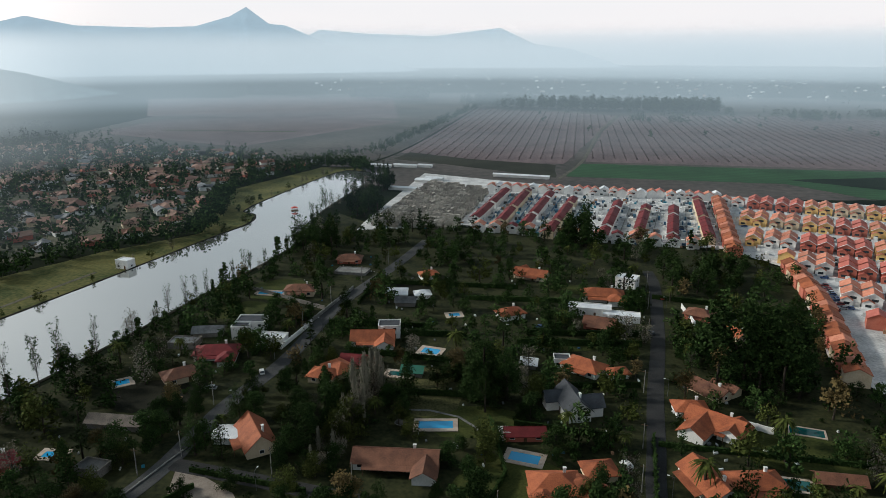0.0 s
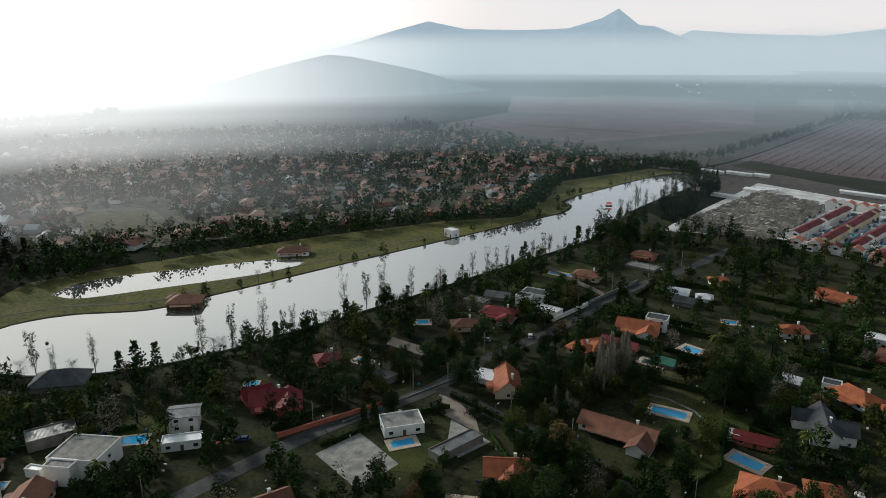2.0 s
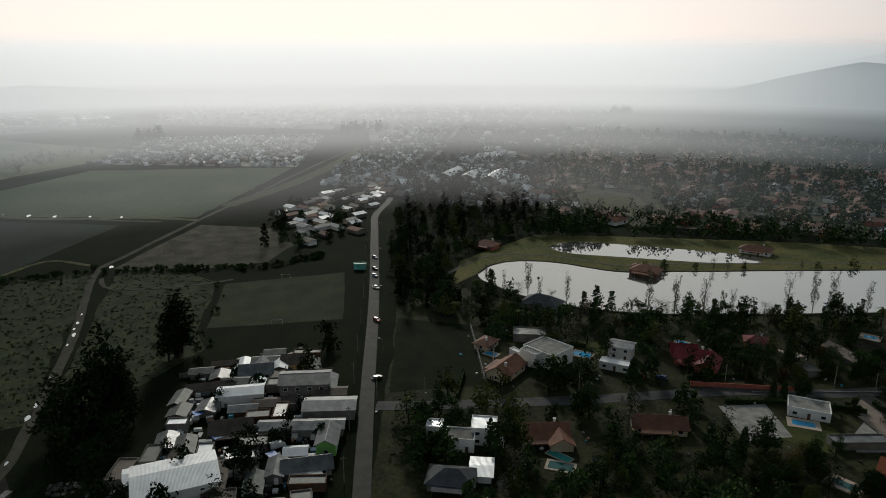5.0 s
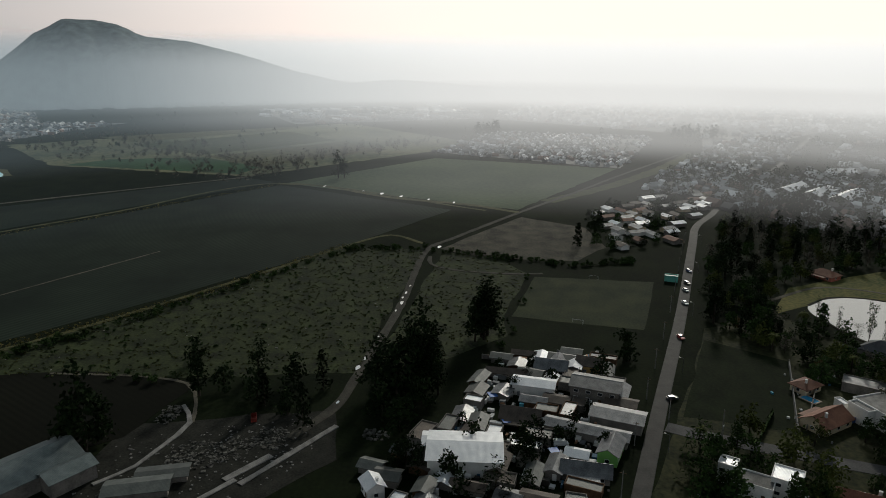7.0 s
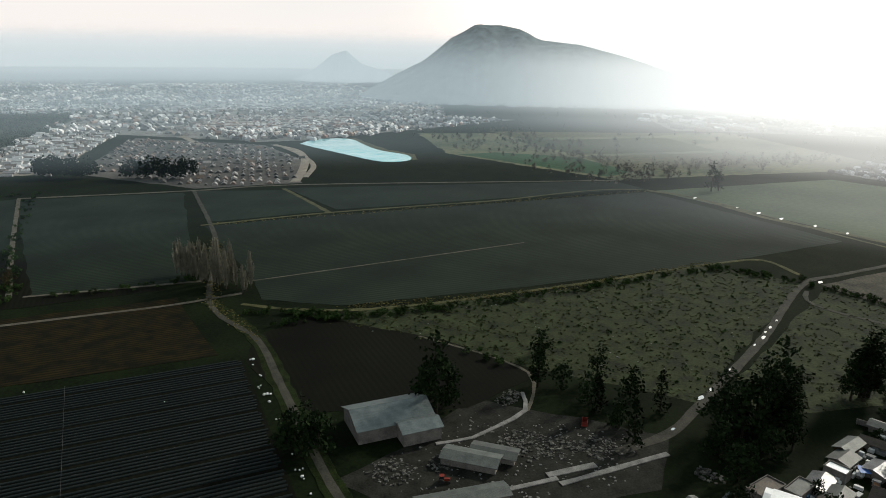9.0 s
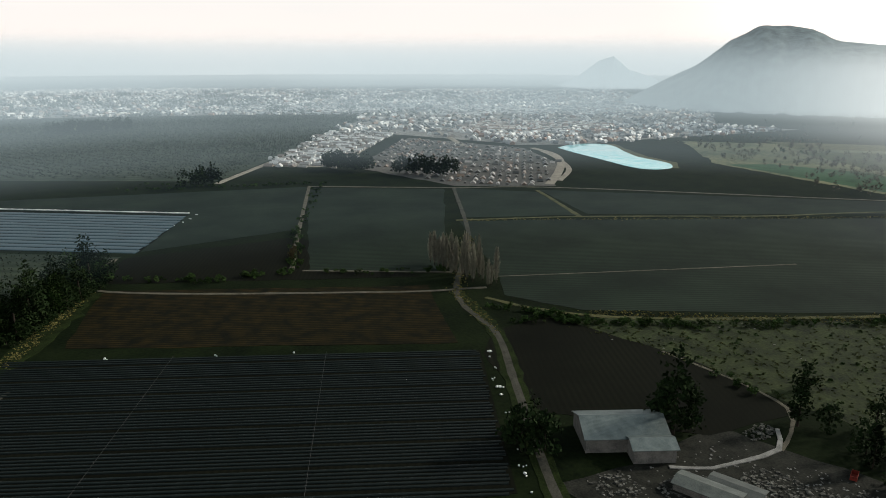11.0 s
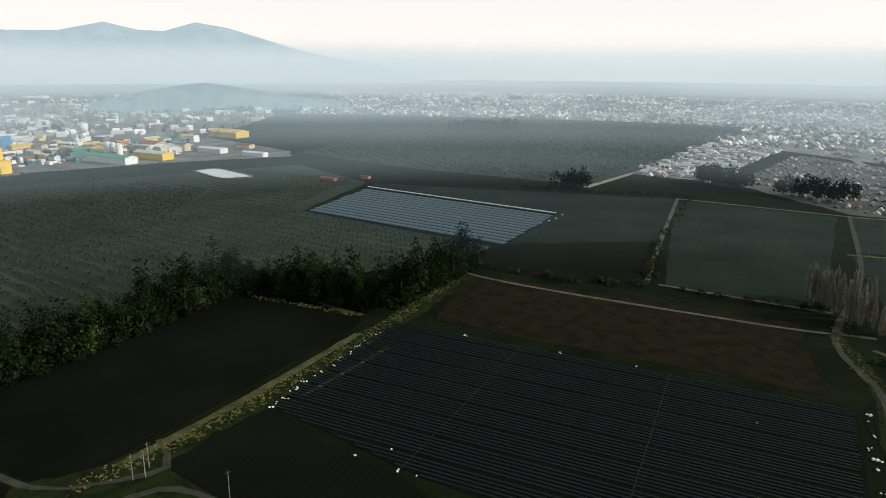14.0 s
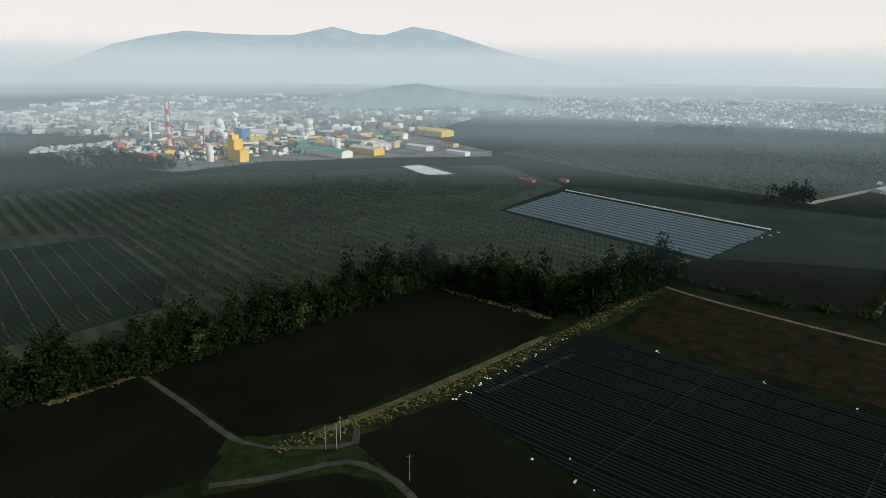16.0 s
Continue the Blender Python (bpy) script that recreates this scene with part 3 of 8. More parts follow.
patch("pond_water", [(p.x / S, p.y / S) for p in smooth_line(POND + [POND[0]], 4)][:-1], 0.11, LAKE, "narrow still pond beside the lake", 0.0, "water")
ribbon("park_path", [(-214, 70), (-234, 100), (-224, 128), (-198, 150), (-190, 178), (-176, 215), (-150, 285)], 2.2, 0.12, DIRT, "pale footpath along the lake", "path")
for name, pts, label in (("lake_bank", LAKE_E, "earth bank of the lake"), ("lake_bank", LAKE_W, "grass bank of the lake")):
    ribbon(name, pts, 1.6, 0.22, YARD, label, "bank", 0.5, 0.12)

# ---- roads ----
MAIN = [(-40, -16), (-74, -6), (-122, 8.5), (-195, 31), (-300, 61), (-340, 73), (-372, 90), (-400, 104), (-500, 160), (-600, 215), (-736, 285), (-1000, 420)]
R1 = [(40, 100), (46, 129), (51, 146), (59, 174), (71, 212), (85, 263), (88, 284)]
R2 = [(-108, 7), (-103, 20), (-90, 63), (-79, 106), (-66, 136), (-59, 168), (-49, 197), (-39, 245), (-21, 294), (-8, 335)]
SIDE = [(-63, 141), (-40, 134), (-21, 128), (10, 118), (44, 108)]
TRACK = [(-30, -118), (-39, -140), (-66, -187), (-85, -221), (-98, -264), (-157, -338), (-230, -459)]
LANE = [(-92, -92), (-110, -84), (-133, -82), (-193, -78), (-270, -77), (-300, -64), (-368, -27), (-440, 15), (-516, 57), (-640, 130)]
SITE_ROAD = mat("pale_new_road", (0.16, 0.145, 0.12), (0.32, 0.29, 0.25), 8, 0.9, 1)
ribbon("road", MAIN, 5.2, 0.16, PALE_ROAD, "straight pale concrete road with worn edges")
ribbon("road", R1, 5.6, 0.14, ASPHALT, "straight dark residential road")
ribbon("road", R2, 6.4, 0.14, mat("grey_asphalt", (0.035, 0.036, 0.038), (0.075, 0.075, 0.074), 6, 0.8, 0.4, 0.2, 0.2), "grey residential road through the gardens")
ribbon("road", SIDE, 5.8, 0.15, ASPHALT, "side road between hedges")
ribbon("verge", [(x, y) for x, y in TRACK[:5]], 7.5, 0.13, VERGE, "fresh green grass beside the farm track", "verge", 0.5)
ribbon("track", TRACK, 3.0, 0.17, FIELD_TRACK, "earth farm track", wobble=0.35)
ribbon("track", LANE, 3.8, 0.14, FIELD_TRACK, "earth lane with rain puddles", wobble=0.35)
ribbon("track", [(-262, -74), (-249, -72), (-241, -61), (-238, -36), (-240, -20)], 2.6, 0.14, FIELD_TRACK, "earth lane to the pitch", wobble=0.4)
ribbon("track", [(-442, -208), (-436, -172), (-401, -116), (-384, -62), (-364, -28)], 6.0, 0.13, STRAW, "grassy canal bank with puddles", "verge", 0.4)
ribbon("verge", [(-104, -252), (-112, -232), (-128, -211), (-158, -188), (-221, -150), (-276, -119), (-300, -100), (-285, -80)], 3.0, 0.14, STRAW, "dry grass bank along a curved field edge", "verge", 0.6)
ribbon("track", [(-112, -262), (-70, -282), (28, -349), (12, -394)], 2.6, 0.15, DIRT, "pale earth field track", wobble=0.4)
ribbon("track", [(-56, -327), (-112, -288)], 2.4, 0.15, DIRT, "pale earth headland", wobble=0.4)
ribbon("track", [(-52, -330), (-84, -400), (-142, -522)], 3.0, 0.15, DIRT, "earth headland of a field", wobble=0.4)
ribbon("track", [(-142, -524), (-230, -461), (-300, -415), (-470, -240)], 4.0, 0.14, DIRT, "earth headland of the fields", wobble=0.4)
ribbon("track", [(-172, -372), (-242, -338), (-330, -282), (-443, -207), (-368, -50)], 3.2, 0.15, STRAW, "pale grass track between fields", "verge", 0.5)
ribbon("track", [(-242, -340), (-262, -385), (-276, -418)], 4.0, 0.15, STRAW, "curving grass track", "verge", 0.5)
ribbon("track", [(-124, -272), (-180, -245), (-255, -209)], 1.2, 0.15, DIRT, "thin pale line across the field", wobble=0.6)
ribbon("verge", [(146, -182), (128, -187), (112, -206), (90, -238), (70, -272), (54, -297), (30, -345)], 12.0, 0.12, VERGE, "green grass along the field edge", "verge", 0.7)
ribbon("track", [(126, -193), (115, -208), (94, -240), (73, -275)], 3.6, 0.155, STRAW, "low bank of dry grass and stones", "verge", 0.6)
ribbon("verge", [(86, -228), (62, -262)], 2.0, 0.15, FIELD_TRACK, "bare earth edge of the beds", "verge", 0.5)
ribbon("track", [(205, -190), (192, -214), (130, -326), (72, -294)], 3.0, 0.15, STRAW, "yellow grass strip below the tree belt", "verge", 0.6)
patch("verge", [(142, -186), (150, -180), (140, -163), (126, -168), (112, -178), (100, -177), (96, -180), (112, -190), (122, -200), (130, -194)], 0.09, VERGE, "green grass at the fork of the tracks", 1.5, "verge")
ribbon("track", [(140, -166), (127, -173), (113, -183), (99, -178), (86, -164)], 2.6, 0.14, FIELD_TRACK, "dark rutted farm track", wobble=0.4)
ribbon("track", [(120, -205), (114, -192), (128, -186), (142, -185), (168, -200), (194, -215)], 2.4, 0.15, FIELD_TRACK, "narrow track between tilled fields", wobble=0.4)
ribbon("track", [(-121, -177), (-122, -150), (-119, -132), (-107.5, -124), (-97, -120.5)], 1.3, 0.15, DIRT, "curved yard track", wobble=0.5)
ribbon("track", [(-400, -10), (-470, 45), (-560, 100), (-660, 150)], 14.0, 0.10, LAWN, "green strip beside the canal", "verge", 0.3)
ribbon("track", [(84, 500), (120, 590), (176, 787), (244, 985)], 3.5, 0.14, DIRT, "earth road between orchards", wobble=0.3)
ribbon("track", [(-70, 560), (-40, 640), (0, 830), (56, 1130)], 4.0, 0.14, GRASS, "grassy ditch between orchards", "verge", 0.4)
ribbon("road", [(-378, 238), (-341, 264), (-276, 236)], 6.0, 0.15, PALE_ROAD, "bent concrete access road")
ribbon("road", [(-88, -572), (-190, -690), (-330, -850), (-520, -1060)], 7, 0.15, SITE_ROAD, "pale new estate road")
ribbon("road", [(-433, -607), (-420, -560), (-389, -515), (-342, -468), (-300, -432)], 9, 0.15, SITE_ROAD, "curved new road of the building site")
ribbon("road", [(-433, -600), (-405, -540), (-366, -480), (-318, -440)], 6, 0.15, SITE_ROAD, "earth verge of the curved road")
patch("field", [(-236, -466), (-300, -425), (-380, -510), (-425, -610), (-370, -760), (-212, -590)], 0.05, mat("building_site", (0.035, 0.033, 0.032), (0.13, 0.118, 0.108), 26, 0.95, 3, 0.3, 0.5), "churned earth of a building site", 3)
patch("field", [(-298, 195), (-294, 232), (-333, 256), (-356, 230)], 0.06, STRAW, "dry playing field", 1)

# ---- hills and mountains ----


def haze_shell(r, amount, top, colour, lobe, sunlit):
    """A glowing see-through shell added all round at distance r to imitate haze: nothing at the ground, full from 30 m
    up, gone at its top; denser towards the veiled sun.
    """
    m = bpy.data.materials.new("glowing_haze")
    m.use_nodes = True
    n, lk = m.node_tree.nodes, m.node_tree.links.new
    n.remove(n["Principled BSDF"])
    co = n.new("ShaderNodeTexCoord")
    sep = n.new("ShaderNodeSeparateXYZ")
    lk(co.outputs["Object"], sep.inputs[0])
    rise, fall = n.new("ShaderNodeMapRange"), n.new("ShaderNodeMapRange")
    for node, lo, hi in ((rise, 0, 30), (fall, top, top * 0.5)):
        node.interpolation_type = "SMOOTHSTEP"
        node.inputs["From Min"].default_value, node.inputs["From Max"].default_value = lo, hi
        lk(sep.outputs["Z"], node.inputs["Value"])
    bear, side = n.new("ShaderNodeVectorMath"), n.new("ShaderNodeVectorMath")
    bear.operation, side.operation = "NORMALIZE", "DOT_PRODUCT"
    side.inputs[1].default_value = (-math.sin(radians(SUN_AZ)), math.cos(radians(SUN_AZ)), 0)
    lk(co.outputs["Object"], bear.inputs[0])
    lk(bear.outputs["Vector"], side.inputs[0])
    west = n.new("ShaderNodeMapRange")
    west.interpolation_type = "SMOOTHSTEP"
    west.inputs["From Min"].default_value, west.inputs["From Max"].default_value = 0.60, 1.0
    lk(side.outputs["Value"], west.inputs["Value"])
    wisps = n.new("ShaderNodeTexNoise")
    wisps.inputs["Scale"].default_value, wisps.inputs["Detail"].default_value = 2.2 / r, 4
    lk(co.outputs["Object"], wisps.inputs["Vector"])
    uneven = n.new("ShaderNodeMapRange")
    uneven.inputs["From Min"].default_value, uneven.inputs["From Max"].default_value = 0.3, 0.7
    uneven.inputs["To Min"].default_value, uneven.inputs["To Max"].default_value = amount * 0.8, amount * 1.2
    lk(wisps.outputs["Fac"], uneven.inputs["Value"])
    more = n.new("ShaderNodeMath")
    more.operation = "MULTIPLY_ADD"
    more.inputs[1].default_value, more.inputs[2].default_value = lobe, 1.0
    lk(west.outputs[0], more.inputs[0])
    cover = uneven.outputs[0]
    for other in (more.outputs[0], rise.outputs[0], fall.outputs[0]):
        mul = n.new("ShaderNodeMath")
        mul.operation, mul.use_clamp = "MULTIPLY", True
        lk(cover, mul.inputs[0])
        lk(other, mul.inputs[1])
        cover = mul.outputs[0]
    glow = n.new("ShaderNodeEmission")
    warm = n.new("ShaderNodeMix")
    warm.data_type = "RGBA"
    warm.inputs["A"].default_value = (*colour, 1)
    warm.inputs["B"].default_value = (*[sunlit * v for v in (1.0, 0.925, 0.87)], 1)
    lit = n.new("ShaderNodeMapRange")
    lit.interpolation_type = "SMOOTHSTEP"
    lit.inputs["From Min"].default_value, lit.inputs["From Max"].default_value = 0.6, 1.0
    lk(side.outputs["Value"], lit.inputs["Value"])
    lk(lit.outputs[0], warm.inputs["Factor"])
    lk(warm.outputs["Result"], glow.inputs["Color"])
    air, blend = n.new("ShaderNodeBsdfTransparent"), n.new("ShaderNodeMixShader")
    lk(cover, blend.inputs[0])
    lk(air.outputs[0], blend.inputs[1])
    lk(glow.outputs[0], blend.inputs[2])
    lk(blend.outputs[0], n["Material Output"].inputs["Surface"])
    g = Geo()
    for i in range(96):
        x, y = r * math.cos(6.28319 * i / 96), r * math.sin(6.28319 * i / 96)
        g.v += [(x, y, 0.5), (x, y, top)]
        g.f.append((2 * i, (2 * i + 2) % 192, (2 * i + 3) % 192, 2 * i + 1))
    return setting("backdrop_mist", g.mesh("backdrop_mist", m, True), m, "glowing see-through shell that imitates distant valley haze", "mist")


# added glowing shells, one behind another, imitate haze that thickens with distance
haze_shell(430, 0.022, 130, (0.36, 0.47, 0.54), 5.0, 1.3)
haze_shell(720, 0.155, 142, (0.48, 0.56, 0.60), 1.4, 1.6)
haze_shell(1020, 0.21, 155, (0.54, 0.62, 0.66), 1.1, 1.8)
haze_shell(1380, 0.40, 170, (0.62, 0.69, 0.73), 0.9, 2.0)
haze_shell(2420, 0.64, 190, (0.74, 0.78, 0.80), 0.6, 2.1)
haze_shell(3220, 0.55, 205, (0.88, 0.85, 0.85), 0.6, 2.1)
haze_shell(4600, 0.90, 230, (0.96, 0.88, 0.86), 0.1, 2.1)


def range_of_hills(name, eye, profile, near, far, material, label, rough=0.12, steps=200, rows=26):
    """A ridge by bearing (degrees left of +y) and height of its crest, standing between two distances."""
    bs, hs = [p[0] for p in profile], [p[1] for p in profile]
    g = Geo()
    for i in range(steps + 1):
        b = bs[0] + (bs[-1] - bs[0]) * i / steps
        h = float(np.interp(b, bs, hs))
        for j in range(rows + 1):
            s = j / rows
            d = near + (far - near) * s * 1.6
            lift = math.sin(min(s / 0.625, 1) * math.pi / 2) ** 1.7 if s <= 0.625 else 1 - ((s - 0.625) / 0.375) * 0.8
            x, y = eye[0] - math.sin(radians(b)) * d, eye[1] + math.cos(radians(b)) * d
            n = noise.fractal((x / 210, y / 210, 2), 0.9, 2.1, 6)
            n2 = abs(noise.noise((b * 1.1 + 0.4 * n, s * 1.3, 1))) + 0.5 * abs(noise.noise((b * 2.7, s * 3, 4)))
            z = -45 + (h + 45) * (lift + rough * (0.30 * n * lift * (1 - lift ** 3) - 0.9 * n2 * lift * (1.02 - lift) + 0.035 * n2 * lift))
            g.v.append((x, y, z if j else -5))
    for i in range(steps):
        for j in range(rows):
            a = i * (rows + 1) + j
            g.f.append((a, a + rows + 1, a + rows + 2, a + 1))
    ob = setting(name, g.mesh(name, material, True), material, label, "hill")
    return ob


def crest(bearings, eye_z, d):
    """Heights of a crest at distance d from its bearings and elevation angles."""
    return [(b, eye_z + d * math.tan(radians(e))) for b, e in bearings]


N_EYE, S_EYE = (20, -15), (74, -50)
# the haze on these hills is painted: emission in their materials
range_of_hills("backdrop_mountain", N_EYE, crest([(-14, -1.5), (-10, -0.2), (-7, 0.2), (-4.3, 1.4), (1, 0.8), (6.3, 1.0), (9.8, 1.3), (12, 0.2), (16, -1.6)], 117, 4500), 4100, 4450, distant("far_range", (0.05, 0.07, 0.08), (0.60, 0.68, 0.73), (0.78, 0.80, 0.82), 0.80, 0.84, 200, 90, (190, 330)), "far mountain range, pale blue with painted haze", 0.2)
range_of_hills("backdrop_mountain", N_EYE, crest([(2.0, -1.8), (6, -0.6), (9.5, 0.4), (12.4, 1.6), (13.6, 1.7), (15.2, 2.9), (16.5, 2.2), (19, 1.5), (22, 1.4), (26.9, 1.5), (29.9, 2.1), (33, 1.3), (36, 0.4), (40, -0.5), (46, -1.8)], 117, 3800), 3300, 3780, distant("cloudy_range", (0.035, 0.05, 0.06), (0.52, 0.62, 0.69), (0.74, 0.78, 0.81), 0.76, 0.80, 230, 70), "blue mountain range with haze painted over its peaks", 0.3)
range_of_hills("backdrop_hill", N_EYE, crest([(23.5, -3.4), (26.1, -2.9), (30.6, -1.65), (34.2, -0.9), (36, -0.55), (37.8, -0.4), (39.5, -0.75), (42.3, -1.4), (45.9, -2.35), (52, -3.2), (58, -3.6)], 118, 2150), 1650, 2150, distant("wooded_hill", (0.022, 0.032, 0.030), (0.40, 0.48, 0.53), (0.40, 0.47, 0.52), 0.18, 0.26, 105, 22), "low rounded wooded hill with painted mist", 0.3)
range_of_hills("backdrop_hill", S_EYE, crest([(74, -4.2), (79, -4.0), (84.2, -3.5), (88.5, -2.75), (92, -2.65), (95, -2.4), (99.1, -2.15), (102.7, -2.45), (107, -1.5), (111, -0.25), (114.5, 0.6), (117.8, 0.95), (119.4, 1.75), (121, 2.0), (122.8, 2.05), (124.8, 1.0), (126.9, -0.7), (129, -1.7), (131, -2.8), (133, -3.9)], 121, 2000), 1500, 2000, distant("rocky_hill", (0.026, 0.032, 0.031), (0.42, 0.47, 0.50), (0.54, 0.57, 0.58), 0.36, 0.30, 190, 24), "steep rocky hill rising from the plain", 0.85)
range_of_hills("backdrop_hill", S_EYE, crest([(128.5, -2.4), (130, -1.6), (131.9, -1.0), (133.1, 0.0), (134.2, -0.35), (135.7, -1.5), (137.5, -2.4)], 119, 3000), 2600, 3000, distant("cone_hill", (0.035, 0.045, 0.05), (0.54, 0.59, 0.61), (0.68, 0.70, 0.71), 0.62, 0.56, 120, 30), "small cone-shaped hill with painted haze", 0.35)
range_of_hills("backdrop_mountain", S_EYE, crest([(178, -1.4), (181.8, -0.25), (184.9, 0.2), (187.7, 0.75), (190.9, 1.7), (193, 2.3), (195.3, 2.65), (197.5, 2.0), (199.3, 2.05), (201.5, 2.55), (204.5, 1.9), (207.5, 1.85), (210, 1.9), (212.4, 2.05), (215, 1.6), (217.5, 1.0), (221.2, -0.5), (226, -1.2), (232, -1.6)], 118, 4300), 3800, 4250, distant("south_range", (0.04, 0.055, 0.065), (0.58, 0.66, 0.71), (0.76, 0.78, 0.80), 0.76, 0.82, 240, 80), "mountain range beyond the town, pale blue with painted haze", 0.25)
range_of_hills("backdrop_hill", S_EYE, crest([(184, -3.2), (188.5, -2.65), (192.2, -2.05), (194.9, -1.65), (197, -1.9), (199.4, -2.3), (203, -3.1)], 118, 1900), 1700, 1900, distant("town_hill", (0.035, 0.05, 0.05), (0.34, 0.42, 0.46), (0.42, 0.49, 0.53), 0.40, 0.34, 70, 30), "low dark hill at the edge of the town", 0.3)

# ---- trees ----
RNG = random.Random(7)


def leaves(g, centre, radius, count, size, rng, flat=1.0):
    """A clump: small leaf sprays turned every way inside a ragged ball."""
    for _ in range(count):
        d = Vector((rng.gauss(0, 1), rng.gauss(0, 1), rng.gauss(0, 1))).normalized() * radius * rng.random() ** 0.45
        p = Vector(centre) + Vector((d.x, d.y, d.z * flat))
        a = Vector((rng.gauss(0, 1), rng.gauss(0, 1), rng.gauss(0, 0.7))).normalized()
        b = a.orthogonal().normalized()
        s = size * rng.uniform(0.6, 1.4)
        g.face([p - a * s, p + b * s * 0.55, p + a * s, p - b * s * 0.55])


def tree_kind(kind, seed):
    """Trunk with limbs, and crown, as two meshes; kinds: broad, tall, cypress, poplar, brush, bare, palm, bush."""
    rng = random.Random(seed)
    t, c = Geo(), Geo()
    if kind in ("broad", "tall"):
        h = rng.uniform(7, 10) if kind == "broad" else rng.uniform(13, 18)
        w = h * (0.48 if kind == "broad" else 0.28)
        t.tube((0, 0, -0.2), (0.1, 0.1, h * 0.45), 0.028 * h, 0.016 * h)
        for i in range(13 if kind == "broad" else 19):
            a, z = rng.uniform(0, 6.28), h * rng.uniform(0.16, 0.88)
            r = w * rng.uniform(0.25, 0.75) * (1.25 - z / h * 0.75)
            tip = (r * math.cos(a), r * math.sin(a), z)
            if i < 7:
                t.tube((0.1, 0.1, min(z * 0.75, h * 0.42)), tip, 0.009 * h, 0.004 * h, 4)
            leaves(c, tip, w * rng.uniform(0.34, 0.56), 170, 0.24, rng, 0.8)
        leaves(c, (0, 0, h * 0.93), w * 0.4, 130, 0.23, rng)
    elif kind == "cypress":
        h = rng.uniform(9, 12)
        t.tube((0, 0, -0.2), (0, 0, h * 0.9), 0.16, 0.04)
        for i in range(16):
            z = h * (0.08 + 0.9 * i / 16)
            r = h * 0.20 * (1.05 - z / h) ** 0.8
            for k in range(3):
                a = rng.uniform(0, 6.28)
                leaves(c, (r * 0.7 * math.cos(a), r * 0.7 * math.sin(a), z), 0.4 + r * 0.6, 27, 0.28, rng)
    elif kind in ("poplar", "bare"):
        h = rng.uniform(11, 15) if kind == "poplar" else rng.uniform(7, 10)
        spread = 0.10 if kind == "poplar" else 0.32
        t.tube((0, 0, -0.2), (0, 0, h * 0.95), 0.16, 0.03)
        for i in range(34):
            z, a = h * rng.uniform(0.15, 0.85), rng.uniform(0, 6.28)
            ln = h * rng.uniform(0.12, 0.3)
            o = ln * (0.35 if kind == "poplar" else 0.8)
            tip = (o * math.cos(a), o * math.sin(a), z + ln * (0.95 if kind == "poplar" else 0.55))
            t.tube((0, 0, z), tip, 0.05, 0.02, 3)
            leaves(c, tip, 0.35 + spread * 2.6, 13, 0.22, rng, 2.2 if kind == "poplar" else 1.0)
    elif kind == "brush":
        # upright winter poplar: a narrow sheaf of long bare shoots
        h = rng.uniform(13, 16)
        t.tube((0, 0, -0.2), (0, 0, h * 0.9), 0.18, 0.04)
        for i in range(330):
            z, a = h * rng.uniform(0.06, 0.80), rng.uniform(0, 6.28)
            o, ln = h * 0.095 * math.sin(min(z / h + 0.12, 1) * 3.1) * rng.random() ** 0.5, h * rng.uniform(0.10, 0.22)
            p = Vector((o * 0.7 * math.cos(a), o * 0.7 * math.sin(a), z))
            q = Vector((o * 1.2 * math.cos(a), o * 1.2 * math.sin(a), min(z + ln, h)))
            w = Vector((math.cos(a + 1.6), math.sin(a + 1.6), 0)) * rng.uniform(0.04, 0.10)
            c.face([p - w * 0.5, p + w * 0.5, q + w, q - w])
    elif kind == "palm":
        h = rng.uniform(6, 9)
        t.tube((0, 0, -0.2), (0, 0, h), 0.32, 0.24, 8)
        for i in range(30):
            a, up = i * 2.4, rng.uniform(-0.55, 1.0)
            d, prev = Vector((math.cos(a), math.sin(a), 0)), Vector((0, 0, h))
            for k in range(4):
                q = Vector((0, 0, h)) + d * (0.8 * (k + 1)) + Vector((0, 0, up * (k + 1) * 0.6 - 0.16 * (k + 1) ** 2))
                side = d.cross(Vector((0, 0, 1))) * 0.28 * (1 if k < 3 else 0.4)
                c.face([prev - side, prev + side, q + side * 0.8, q - side * 0.8])
                prev = q
    else:
        t.tube((0, 0, -0.1), (0, 0, 0.8), 0.08, 0.05)
        for i in range(5):
            leaves(c, (rng.uniform(-0.7, 0.7), rng.uniform(-0.7, 0.7), rng.uniform(0.5, 1.5)), 0.8, 20, 0.28, rng, 0.8)
    return t, c


TREES = {}


def tree_model(kind, i, leaf, label, category="tree"):
    t, c = tree_kind(kind, hash_of(kind) + i)
    ob = new("tree" if category == "tree" else category)
    ob.matrix_basis = pose(0, 0, -90)
    tagged(ob, label, category)
    part("trunk", t, BARK, ob)
    part("crown", c, leaf, ob)
    TREES.setdefault((kind, leaf.name), []).append(ob)
    return ob


def hash_of(s):
    return sum(ord(ch) * (k + 3) for k, ch in enumerate(s))


for k in range(4):
    tree_model("broad", k, LEAF_D if k < 3 else LEAF_M, "dark evergreen garden tree with a full rounded crown")
for k in range(2):
    tree_model("broad", k + 10, LEAF_M, "olive-green garden tree with a loose crown")
    tree_model("broad", k + 20, LEAF_A, "garden tree in brown autumn leaf")
    tree_model("bare", k, TWIG, "leafless winter tree with fine twigs")
    tree_model("palm", k, LEAF_M, "palm tree with a shaggy crown")
